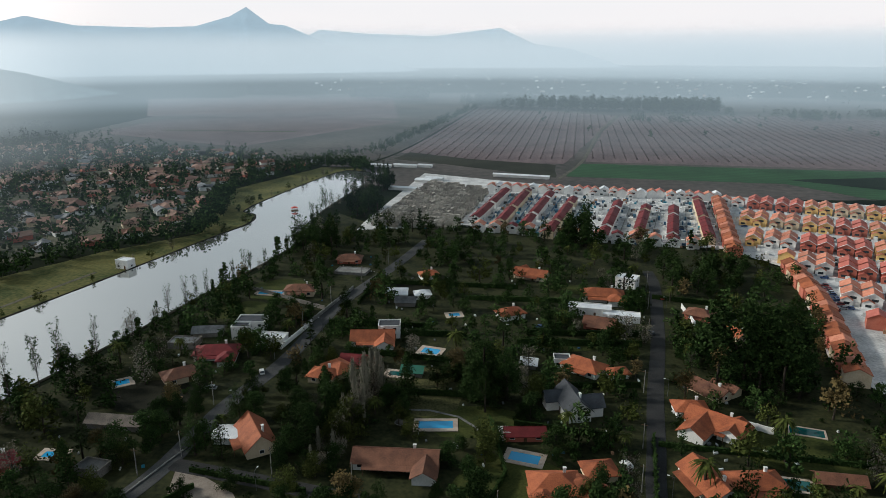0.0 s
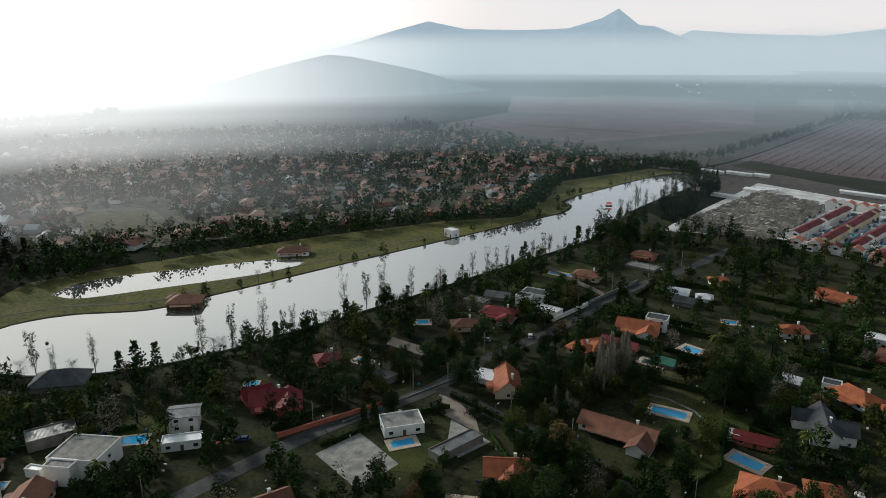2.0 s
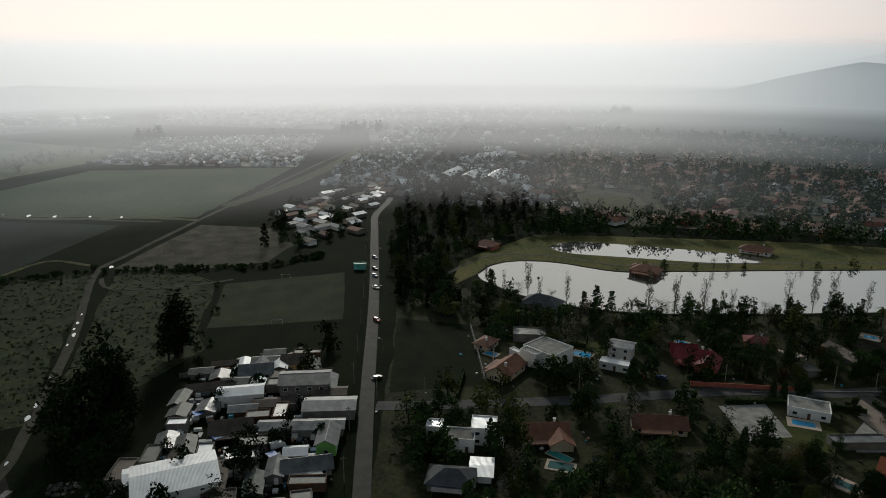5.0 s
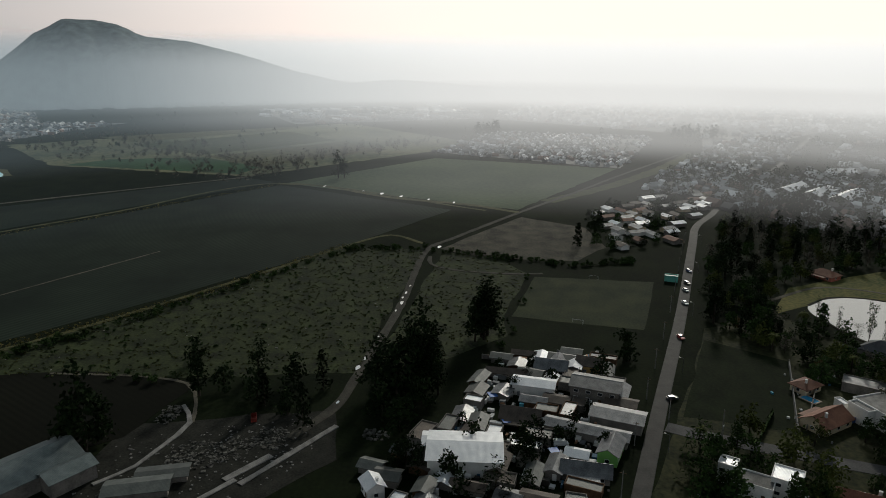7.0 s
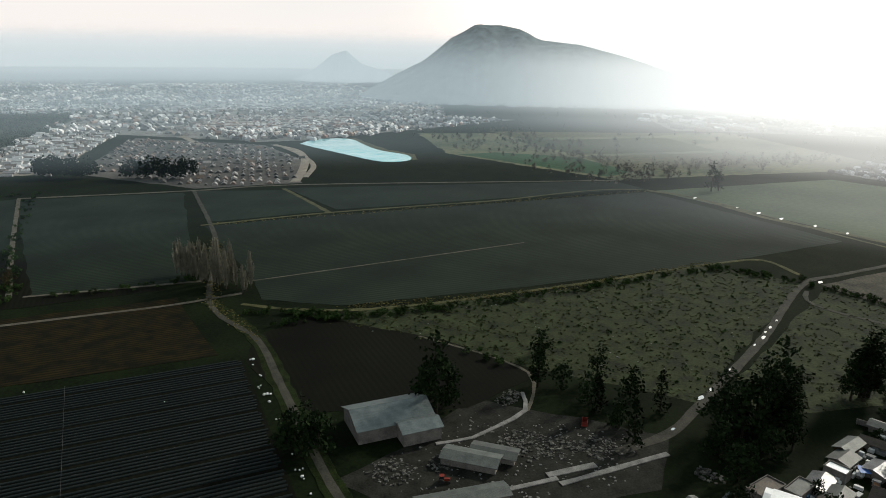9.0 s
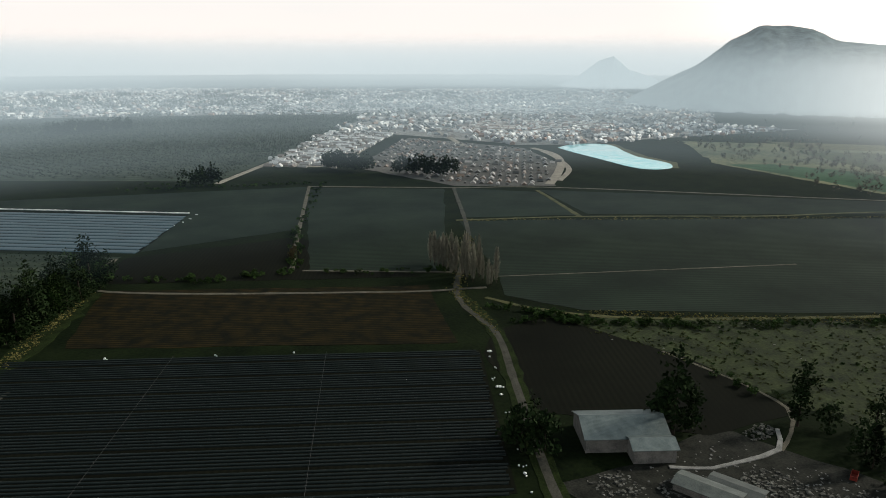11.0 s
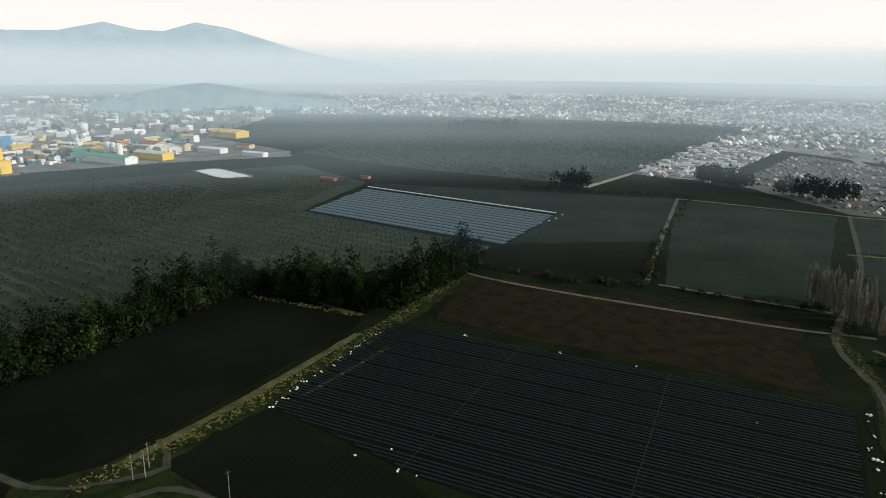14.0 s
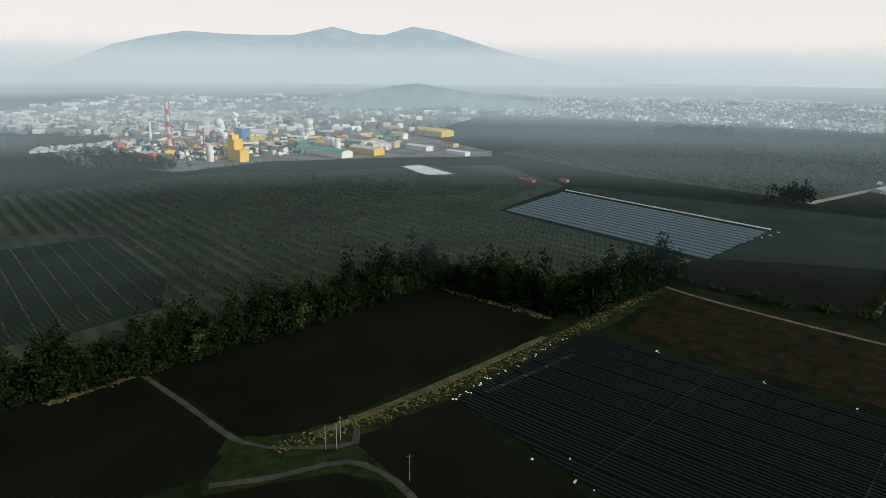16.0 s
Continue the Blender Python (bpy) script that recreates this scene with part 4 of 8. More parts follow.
for k in range(3):
    tree_model("tall", k, LEAF_D, "tall dark evergreen tree with a ragged crown")
    tree_model("cypress", k, LEAF_D, "dark pointed conifer with dense foliage")
    tree_model("brush", k, TWIG_P, "slender leafless poplar with pale upright twigs")
    tree_model("poplar", k + 5, LEAF_D, "slender dark lakeside tree with sparse leaves")
    tree_model("bush", k, LEAF_D, "low dark rounded shrub", "shrub")
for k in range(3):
    tree_model("broad", k, LEAF_E, "blackish evergreen farm tree, shade painted into its dense crown")
    tree_model("tall", k, LEAF_E, "tall blackish evergreen, shade painted into its ragged crown")
    tree_model("cypress", k, LEAF_E, "blackish pointed conifer with painted shade")
    tree_model("bush", k, LEAF_E, "low blackish rounded shrub with painted shade", "shrub")
MODELS = [ob for obs in TREES.values() for ob in obs]
PLANTS = []


def plant(kind, leaf, x, y, size=1.0, group="", z=0.0):
    """Notes a tree; the nearest to the gardens become single things, the others are joined."""
    key = (kind, leaf.name) if (kind, leaf.name) in TREES else (kind, LEAF_D.name)
    PLANTS.append((key, int(abs(x * 7.3 + y * 13.1)) % len(TREES[key]), x, y, size * RNG.uniform(0.82, 1.2), RNG.uniform(0, 360), RNG.uniform(0.9, 1.12), group))


def grow():
    """The 290 trees nearest to the middle of the gardens as things of their own, all others joined kind by kind."""
    order = sorted(PLANTS, key=lambda p: math.hypot(p[2] + 25, p[3] - 135))
    for key, k, x, y, s, turn, tall, group in order[:290]:
        ob = copy_thing(TREES[key][k], pose(x * S, y * S, 0, 0, 0, turn))
        ob.scale = (s, s, s * tall)
        tagged(ob, group=group)
    rest = {}
    for key, k, x, y, s, turn, tall, group in order[290:]:
        rest.setdefault((key, k), []).append((x, y, s, turn, tall))
    joined, count = {}, {}
    for (key, k), places in rest.items():
        for o in TREES[key][k].children:
            me = o.data
            co = np.empty(len(me.vertices) * 3, np.float32)
            me.vertices.foreach_get("co", co)
            co = co.reshape(-1, 3)
            f = np.array([p.vertices[:] for p in me.polygons if len(p.vertices) == 4], np.int32)
            slot = (key[0], me.materials[0].name)
            if o.name.startswith("trunk") and key[0] in ("broad", "tall", "cypress"):
                f = f[:6]
            if o.name.startswith("crown") and key[0] in ("broad", "tall", "cypress"):
                # fewer sprays, each larger, for trees farther off
                q = co[f[::6]]
                q = q.mean(1, keepdims=True) + (q - q.mean(1, keepdims=True)) * 2.0
                co, f = q.reshape(-1, 3), np.arange(len(q) * 4, dtype=np.int32).reshape(-1, 4)
            vs, fs = joined.setdefault(slot, ([], []))
            count.setdefault(slot, 0)
            for x, y, s, turn, tall in places:
                c, n = math.cos(radians(turn)) * s, math.sin(radians(turn)) * s
                fs.append(f + count[slot])
                vs.append(np.stack([co[:, 0] * c - co[:, 1] * n + x * S, co[:, 0] * n + co[:, 1] * c + y * S, co[:, 2] * s * tall], 1))
                count[slot] += len(co)
    words = {"broad": "full-crowned garden and field trees", "tall": "tall ragged evergreen trees", "cypress": "dark pointed conifers", "poplar": "slender upright poplars", "brush": "pale leafless poplars", "bare": "leafless winter trees", "palm": "shaggy palm trees", "bush": "low dark hedgerow shrubs"}
    for (kind, leaf), (vs, fs) in joined.items():
        name = "trunks" if leaf == BARK.name else "woodland" if kind != "bush" else "shrubbery"
        tagged(new(name, quads(name, np.concatenate(vs), np.concatenate(fs), bpy.data.materials[leaf])), ("trunks of " if leaf == BARK.name else "mass of ") + words[kind], "trees", "", "stuff")


def far_trees(name, places, label, leaf, low=5.0, high=11.0, sprays=26, size=1.0, slim=0.33, seed=3):
    """Far woods: uncounted trees of loose sprays in one mesh."""
    rng = np.random.default_rng(seed)
    n = len(places)
    if not n:
        return
    h = rng.uniform(low, high, n)
    base = np.array(places, float) * S
    d = rng.normal(size=(n, sprays, 3))
    d /= np.linalg.norm(d, axis=2, keepdims=True)
    d *= rng.random((n, sprays, 1)) ** 0.4
    d[:, :, 2] = d[:, :, 2] * 0.42 + 0.56
    d[:, :, :2] *= (slim * (1.25 - 0.6 * d[:, :, 2:3]))
    p = d * h[:, None, None]
    p[:, :, :2] += base[:, None, :]
    p = p.reshape(-1, 3)
    a = rng.normal(size=p.shape)
    a /= np.linalg.norm(a, axis=1, keepdims=True)
    b = np.cross(a, rng.normal(size=p.shape))
    b /= np.linalg.norm(b, axis=1, keepdims=True)
    s = (rng.uniform(0.6, 1.3, (len(p), 1)) * size)
    v = np.stack([p - a * s, p + b * s * 0.6, p + a * s, p - b * s * 0.6], 1).reshape(-1, 3)
    return tagged(new(name, quads(name, v, np.arange(len(v)).reshape(-1, 4), leaf)), label, "trees", "", "stuff")


# ---- houses ----


def gable(geo, L, W, h, rise, over=0.5, thick=0.18, x0=0.0):
    a = W / 2 + over
    he, hr = h - over * rise / (W / 2), h + rise
    geo.extrude_x([(-a, he), (0, hr), (a, he), (a, he + thick), (0, hr + thick), (-a, he + thick)], x0 - L / 2 - over, x0 + L / 2 + over)
    return geo


def hip(geo, L, W, h, rise, over=0.5):
    a, b, r = L / 2 + over, W / 2 + over, max(0.2, L / 2 - W / 2)
    k = len(geo.v)
    for z in (h - 0.2, h):
        geo.v += [(-a, -b, z), (a, -b, z), (a, b, z), (-a, b, z)]
    geo.v += [(-r, 0, h + rise), (r, 0, h + rise)]
    geo.f += [(k, k + 3, k + 2, k + 1)] + [(k + i, k + (i + 1) % 4, k + 4 + (i + 1) % 4, k + 4 + i) for i in range(4)]
    geo.f += [(k + 4, k + 5, k + 9, k + 8), (k + 5, k + 6, k + 9), (k + 6, k + 7, k + 8, k + 9), (k + 7, k + 4, k + 8)]
    return geo


def window(parent, x, y, z, w, h, turn):
    """A framed window standing slightly proud of its wall."""
    g = Geo()
    for dx, dz, sx, sz in ((-w / 2, 0, 0.1, h), (w / 2 - 0.1 + 0.1, 0, 0.1, h), (0, 0, w, 0.1), (0, h - 0.1, w, 0.1)):
        g.box(dx, 0, dz, sx, 0.12, sz)
    fr = part("window", g, FRAME_W, parent, at=pose(x, y, z, 0, 0, turn))
    part("pane", Geo().box(0, 0.0, 0.1, w - 0.1, 0.05, h - 0.2), GLASS, fr)


PLOTS = []          # places that trees keep clear of: x, y, radius


def house(x, y, rot, L, W, wall_mat, roof_mat, label, style="gable", h=3.0, rise=None, windows=True, chimney=True, wings=(), name="house", category="house", group="", keep=True):
    """A house: x, y of its middle on the plan; L, W, h in metres; wings: (dx, dy, turn, L, W)."""
    ob = thing(name, x, y, rot, label, category, group)
    rise = rise if rise is not None else W * 0.29
    h = h * 0.9 if h < 4 and style != "flat" else h
    for n, (dx, dy, turn, l, w) in enumerate([(0, 0, 0, L, W), *wings]):
        m = pose(dx, dy, 0, 0, 0, turn)
        hh, rr = h - 0.15 * n, rise * w / W
        if style == "flat":
            part("wall", Geo().box(0, 0, 0, l, w, hh), wall_mat, ob, at=m)
            roof = part("roof", Geo().box(0, 0, hh, l - 0.5, w - 0.5, 0.08), roof_mat, ob, at=m)
            rail = Geo()
            for sx, sy, bx, by in ((0, w / 2, l + 0.2, 0.25), (0, -w / 2, l + 0.2, 0.25), (l / 2, 0, 0.25, w - 0.25), (-l / 2, 0, 0.25, w - 0.25)):
                rail.box(sx, sy, hh, bx, by, 0.45)
            part("parapet", rail, wall_mat, ob, at=m)
        elif style == "hip":
            part("wall", Geo().box(0, 0, 0, l, w, hh), wall_mat, ob, at=m)
            part("roof", hip(Geo(), l, w, hh, rr, 0.8), roof_mat, ob, at=m)
        else:
            part("wall", Geo().extrude_x([(-w / 2, 0), (w / 2, 0), (w / 2, hh), (0, hh + rr), (-w / 2, hh)], -l / 2, l / 2), wall_mat, ob, at=m)
            roof = part("roof", gable(Geo(), l, w, hh, rr, 0.7), roof_mat, ob, at=m)
            if windows:
                part("ridge", Geo().tube((-l / 2 - 0.5, 0, hh + rr + 0.16), (l / 2 + 0.5, 0, hh + rr + 0.16), 0.13, 0.13, 5), roof_mat, ob, at=m)
    if windows and L >= 13 and style != "flat" and h < 4:
        # a tiled veranda along the garden side
        part("veranda_roof", Geo().extrude_x([(-W / 2 - 3.0, 2.1), (-W / 2, h - 0.25), (-W / 2, h - 0.1), (-W / 2 - 3.0, 2.25)], -L * 0.38, L * 0.3), roof_mat, ob)
        for px in (-L * 0.36, L * 0.28):
            part("post", Geo().box(px, -W / 2 - 2.8, 0, 0.2, 0.2, 2.12), TIMBER, ob)
    if windows:
        for floor in range(2 if h > 4.6 else 1):
            z = 0.9 + 2.7 * floor
            k = max(2, int(L / 4))
            for i in range(k):
                wx = -L / 2 + L * (i + 0.5) / k
                for side in (-1, 1):
                    if floor == 0 and i == k // 2 and side < 0:
                        door = part("door", Geo().box(wx, side * (W / 2 + 0.03), 0, 1.0, 0.1, 2.1), TIMBER, ob)
                        continue
                    window(ob, wx, side * (W / 2 + 0.03), z, 1.5, 1.25, 0)
            for side in (-1, 1):
                window(ob, side * (L / 2 + 0.03), 0, z, 1.3, 1.25, 90)
    if chimney and style != "flat":
        part("chimney", Geo().box(L * 0.22, W * 0.18, h * 0.8, 0.8, 0.6, rise + 1.2).box(L * 0.22, W * 0.18, h * 0.8 + rise + 1.2, 1.0, 0.8, 0.15), PALE, ob)
    if keep:
        PLOTS.append((x, y, (max(L, W) / 2 + 2.5) / S))
    return ob


def pool(x, y, rot, L, W, deck=1.6, water=POOL, label="rectangular swimming pool with bright blue water and a tiled edge"):
    ob = thing("swimming_pool", x, y, rot, label, "pool")
    g = Geo()
    for sx, sy, bx, by in ((0, W / 2 + deck / 2, L + 2 * deck, deck), (0, -W / 2 - deck / 2, L + 2 * deck, deck), (L / 2 + deck / 2, 0, deck, W), (-L / 2 - deck / 2, 0, deck, W)):
        g.box(sx, sy, 0, bx, by, 0.28)
    part("surround", g, TILE_POOL, ob)
    part("water", Geo().box(0, 0, 0, L, W, 0.2), water, ob)
    PLOTS.append((x, y, (max(L, W) / 2 + 4) / S))
    return ob


def lawn(x, y, rx, ry, rot=0.0, material=None, label="patch of garden lawn"):
    pts = []
    for i in range(14):
        a = 6.2832 * i / 14
        px, py = rx * math.cos(a) * RNG.uniform(0.85, 1.1), ry * math.sin(a) * RNG.uniform(0.85, 1.1)
        c, s = math.cos(radians(rot)), math.sin(radians(rot))
        pts.append((x + px * c - py * s, y + px * s + py * c))
    PLOTS.append((x, y, min(rx, ry) * 0.8))
    return patch("lawn", pts, 0.06 + 0.004 * (len(PLOTS) % 9), material or LAWN, label, 1.0, "lawn")


CARS = []


def car_model(colour, label, van=False):
    paint = plain("car_paint_" + colour[0], colour[1], 0.3)
    ob = new("van" if van else "car")
    ob.matrix_basis = pose(0, 0, -90)
    tagged(ob, label, "van" if van else "car")
    L, W = (4.9, 1.9) if van else (4.2, 1.75)
    ring = [(-L / 2, 0.35), (L / 2, 0.35), (L / 2, 0.85), (L / 2 - 0.9, 1.0 if not van else 1.25), (-L / 2, 0.95 if not van else 1.2)]
    g = Geo().extrude_x([(y, z) for y, z in ring], -W / 2, W / 2)
    part("body", g, paint, ob)
    top = [(-L / 2 + 0.15, 0.95), (L / 2 - 1.1, 0.98), (L / 2 - 1.8, 1.45), (-L / 2 + 0.6, 1.45)] if not van else [(-L / 2 + 0.02, 1.2), (L / 2 - 0.6, 1.25), (L / 2 - 1.3, 2.1), (-L / 2 + 0.05, 2.1)]
    part("cabin", Geo().extrude_x(top, -W / 2 + 0.12, W / 2 - 0.12), GLASS if not van else paint, ob)
    if not van:
        part("car_roof", Geo().box(0, -0.55, 1.45, W - 0.3, 1.9, 0.05), paint, ob)
    else:
        part("windscreen", Geo().box(0, L / 2 - 0.9, 1.3, 1.6, 0.1, 0.7), GLASS, ob)
    for sx in (-1, 1):
        for sy in (-1, 1):
            part("wheel", Geo().tube((sx * (W / 2 - 0.2), sy * L * 0.31, 0.33), (sx * (W / 2 + 0.02), sy * L * 0.31, 0.33), 0.33, 0.33, 10), TYRE, ob)
    CARS.append(ob)


car_model(("white", (0.7, 0.7, 0.7)), "small white parked car")
car_model(("silver", (0.35, 0.36, 0.38)), "silver-grey car parked at the kerb")
car_model(("black", (0.02, 0.02, 0.025)), "black car parked at the kerb")
car_model(("red", (0.3, 0.03, 0.03)), "dark red parked car")
car_model(("blue", (0.04, 0.08, 0.2)), "dark blue parked car")
car_model(("whitevan", (0.75, 0.75, 0.75)), "white delivery van parked in a drive", True)


def park(k, x, y, rot, group="parked cars", z=0.02):
    return tagged(copy_thing(CARS[k % len(CARS)], pose(x * S, y * S, z, 0, 0, rot)), group=group)


# the gardens between the lake and the straight road
house(-11, 141, -5, 24, 8, PALE, TERRA_D, "long low ranch house with weathered brown tile roof", wings=((9, -6, 90, 8, 6.5),))
house(-46, 150, -62, 16, 9, CREAM, TERRA, "steep orange-tiled house beside the side road", h=3.2, rise=4.0)
house(-53, 152, 0, 8, 7, PALE, SHEET_W, "carport with a pale metal sheet roof", h=2.8, rise=0.6, windows=False, chimney=False, name="carport", category="carport")
house(-35, 184, -13, 9, 7.5, CREAM, TERRA, "orange-tiled house with two offset roofs", "hip", wings=((3.5, 6.5, -35, 11, 8),))
house(-23, 210, 2, 17, 9, PALE, TERRA, "house with a broad orange tile roof and white upper wall", wings=((5, -5.5, 90, 9, 7),), h=3.4)
house(-18, 216, 2, 9, 7, PALE, SLATE, "white two-storey annexe with dark roof", "flat", h=5.4)
house(-25, 194, -11, 15, 5, BRICK_R, RED_R, "low dark red garden building", h=2.6, chimney=False)
house(-9, 187, -11, 7.5, 5, GREY_R, GREEN_R, "garden shed with a green roof", h=2.4, windows=False, chimney=False, name="shed", category="shed")
house(-71, 200, 6, 16, 8.5, PALE, RED_R, "house with a dark red roof", "hip", wings=((5, -6, 90, 8, 6),))
house(-77, 184, 34, 11, 8, CREAM, TERRA_D, "brown-orange roofed house under trees", "hip")
house(-56, 257, -1, 14, 8, CREAM, TERRA_D, "cream pool house with a red-brown roof", "hip", h=3.4)
house(-65, 220, 0, 12, 8, PALE, SLATE, "white modern house of stacked cubes", "flat", h=5.6, wings=((-3, -6, 0, 7, 6),))
house(-56, 211, -8, 11, 6, PALE, SHEET_W, "long white flat-roofed garage", "flat", h=2.8, windows=False, name="garage", category="garage")
house(-79, 217, 6, 12, 6, GREY_R, SHEET, "grey sheet-roofed shed by the lake", h=2.6, windows=False, chimney=False, name="shed", category="shed")
house(-84, 208, -5, 11, 7, GREY_R, SHEET, "flat grey shed roof", "flat", h=2.4, windows=False, name="shed", category="shed")
house(-83, 158, -8, 19, 5.5, GREY_R, SHEET_B, "long dark open shed", h=2.8, windows=False, chimney=False, name="shed", category="shed")
house(-80, 138, -15, 8, 5.5, GREY_R, SHEET, "small grey carport roof", "flat", h=2.4, windows=False, name="carport", category="carport")
house(-42, 299, -1, 13, 8, BRICK_R, TERRA_D, "brown-roofed house behind bare trees", "hip")
house(-39, 284, -12, 17, 9, CONCRETE, CONCRETE, "pale concrete platform of an unfinished house", "flat", h=1.2, windows=False, name="unfinished_house", category="house")
house(-18, 254, -1, 10, 7, PALE, SHEET_W, "white tent-like roof in a garden", h=2.6, windows=False, chimney=False, name="pavilion", category="pavilion")
house(-8, 253, 10, 7, 6, PALE, SHEET_W, "small white pavilion roof", "hip", h=2.5, windows=False, chimney=False, name="pavilion", category="pavilion")
house(-14, 245, -5, 9, 6, GREY_R, SHEET, "garden house with a grey roof", h=2.6, windows=False, chimney=False)
house(-6, 276, 20, 9, 7, PALE, TERRA, "small white house with pale tent roof", "hip")
house(24, 130, 0, 13, 10, CREAM, TERRA, "orange-tiled villa with several hipped roofs", "hip", wings=((8, -2, -40, 10, 8), (-4, -6, 90, 8, 6)), h=3.4)
house(35, 136, 7, 8.5, 7, CREAM, TERRA, "double garage with orange tile roof", "hip", h=2.8, windows=False, chimney=False, name="garage", category="garage")
house(20, 152, 0, 12, 5, BRICK_R, RED_R, "long dark red outbuilding", h=2.6, chimney=False)
house(15, 152, 0, 3.4, 3.4, PALE, SHEET_W, "small white cabin in a garden", "flat", h=2.6, windows=False, name="cabin", category="cabin")
house(34, 165, -81, 15, 8, PALE, SLATE, "white house with steep dark slate gables", h=4.2, rise=3.6, wings=((2, 4.5, 90, 9, 6), (-4, -4, 90, 8, 5)))
house(42, 189, -40, 14, 9, PALE, TERRA, "broad orange-tiled house among dark trees", "hip", h=3.0)
house(51, 185, 9, 7, 5, PALE, TERRA, "small annexe with orange tile roof", "hip", h=2.6, chimney=False)
house(36, 193, -5, 6, 5, PALE, SLATE, "white cube-shaped garden studio", "flat", h=3.2, name="studio", category="studio")
house(26, 192, -13, 5.5, 5, GREY_R, SHEET_W, "small shed with a pale metal roof", h=2.4, windows=False, chimney=False, name="shed", category="shed")
house(53, 235, -14, 19, 7, PALE, SHEET_W, "long white modern house with flat roof", "flat", h=3.6)
house(61, 250, -9, 19, 9, PALE, TERRA, "long white house with orange hipped roof", "hip", wings=((6, -6, 90, 8, 7),), h=3.6)
house(63, 229, -14, 16, 6, PALE, SHEET_W, "low white flat-roofed wing", "flat", h=2.8, windows=False, name="garage", category="garage")
house(74, 264, -30, 10, 8, PALE, SHEET_W, "white modern villa at the road's end", "flat", h=5.4)
house(24, 232, 23, 11, 8, PALE, TERRA, "orange-tiled house beside a hedge", "hip")
house(37, 276, -27, 17, 8, CREAM, TERRA, "cream house with a long orange roof", wings=((-7, 2, 70, 9, 7),))
house(54, 222, -21, 13, 7, BRICK_R, TERRA_D, "brown-roofed house with a dark gable", h=3.2)
house(91, 230, -35, 11, 8, BRICK_R, TERRA_D, "weathered orange-roofed house under trees", "hip")
house(97, 212, -70, 8, 6, CREAM, TERRA, "orange-tiled gable end among trees", h=3.2)
house(74, 174, -58, 13, 6, CREAM, TERRA_D, "long low orange-roofed house", h=2.8, wings=((2, 6, 0, 9, 5),))
house(65, 164, -4, 10, 7, PALE, TERRA, "white house with orange roof at the roadside", "hip", h=2.8)
house(69, 156, -42, 17, 9, PALE, TERRA, "large white house with crossing orange gables", wings=((-3, -7, 90, 12, 8), (6, -1, 90, 10, 7)), h=3.2)
house(58, 131, -78, 17, 9, PALE, TERRA, "big villa with a ridged orange tile roof", h=3.4)
house(68, 131, 2, 14, 8, PALE, TERRA, "orange-roofed wing of a villa", "hip", h=3.0)
house(87, 132, -10, 12, 5, TIMBER, TERRA_D, "open timber barbecue shelter with brown tiles", h=2.6, windows=False, chimney=False, name="shelter", category="shelter")
# along the lane to the west
house(-117, 67, 22, 15, 13, PALE, CONCRETE, "white two-storey modern house with a flat grey roof", "flat", h=6.2, wings=((-2, -8, 0, 8, 4),))
house(-111, 91, 42, 9, 7.5, PALE, SHEET, "white two-storey house with a low grey roof", h=5.6, rise=0.9, chimney=False)
house(-104, 84, 42, 12, 5, PALE, SHEET_W, "low white walled annexe", "flat", h=2.8)
house(-113, 50, -55, 15, 9, CREAM, TERRA_D, "brown-tiled house with a large skylight", h=3.4, rise=2.8)
house(-134, 53, -55, 9, 6.5, CREAM, TERRA_D, "small brown-tiled house behind a fence", "hip")
house(-124, 59, 17, 5, 2.4, PALE, SHEET_W, "white steel storage container beside a house", "flat", h=2.5, windows=False, name="container", category="container")
house(-99, 110, 40, 13, 10, BRICK_R, RED_R, "large dark red house with several gables", wings=((6, -3, 90, 12, 8), (-5, 6, 20, 10, 7)), h=3.4)
house(-102, 139, 50, 9, 7, BRICK_R, RED_R, "dark red-roofed house under trees", "hip")
house(-135, 70, 62, 14, 8, GREY_R, SHEET, "workshop with a blue-grey sheet roof", "flat", h=3.4, windows=False, name="workshop", category="workshop")
house(-162, 90, 40, 18, 12, GREY_R, SLATE, "dark lakeside pavilion with a wide tent roof", "hip", h=2.6, rise=4.0, windows=False, chimney=False, name="pavilion", category="pavilion")
house(-182, 154, 35, 15, 11, TIMBER, TERRA_D, "hip-roofed restaurant on the lake's spit", "hip", h=3.2, rise=3.0, chimney=False, wings=((-6, 5, 0, 6, 6),))
house(-191, 227, 35, 18, 9, PALE, TERRA_D, "red-brown roofed club house behind the park", "hip")
house(-248, 106, 35, 13, 9, BRICK_R, TERRA_D, "brown-roofed house in the wood", "hip")
house(-69, 73, 62, 17, 8, CREAM, TERRA_D, "brown-tiled house by the lane", h=3.0)
house(-61, 117, 44, 13, 9, PALE, CONCRETE, "white bungalow with a pale flat roof", "flat", h=3.2)
house(-44, 115, 70, 18, 5, GREY_R, SHEET, "long pale grey carport roof", "flat", h=2.4, windows=False, name="carport", category="carport")
house(-29, 111, 25, 12, 9, CREAM, TERRA, "orange-tiled house with a steep central gable", h=3.2, wings=((2, -5, 90, 8, 7),))
house(-85, 16, 63, 5, 5, PALE, SHEET_W, "white tower-like flat-roofed house", "flat", h=6.0)
house(-80, 21, 63, 9, 7, PALE, CONCRETE, "white cube house with flat roof", "flat", h=4.4)
house(-81, 28, 63, 8, 8, PALE, SHEET_W, "white two-storey cube house", "flat", h=5.8)
house(-67, 21, 63, 6, 9, PALE, SHEET_W, "carport with a bright white roof", h=2.8, rise=0.4, windows=False, chimney=False, name="carport", category="carport")
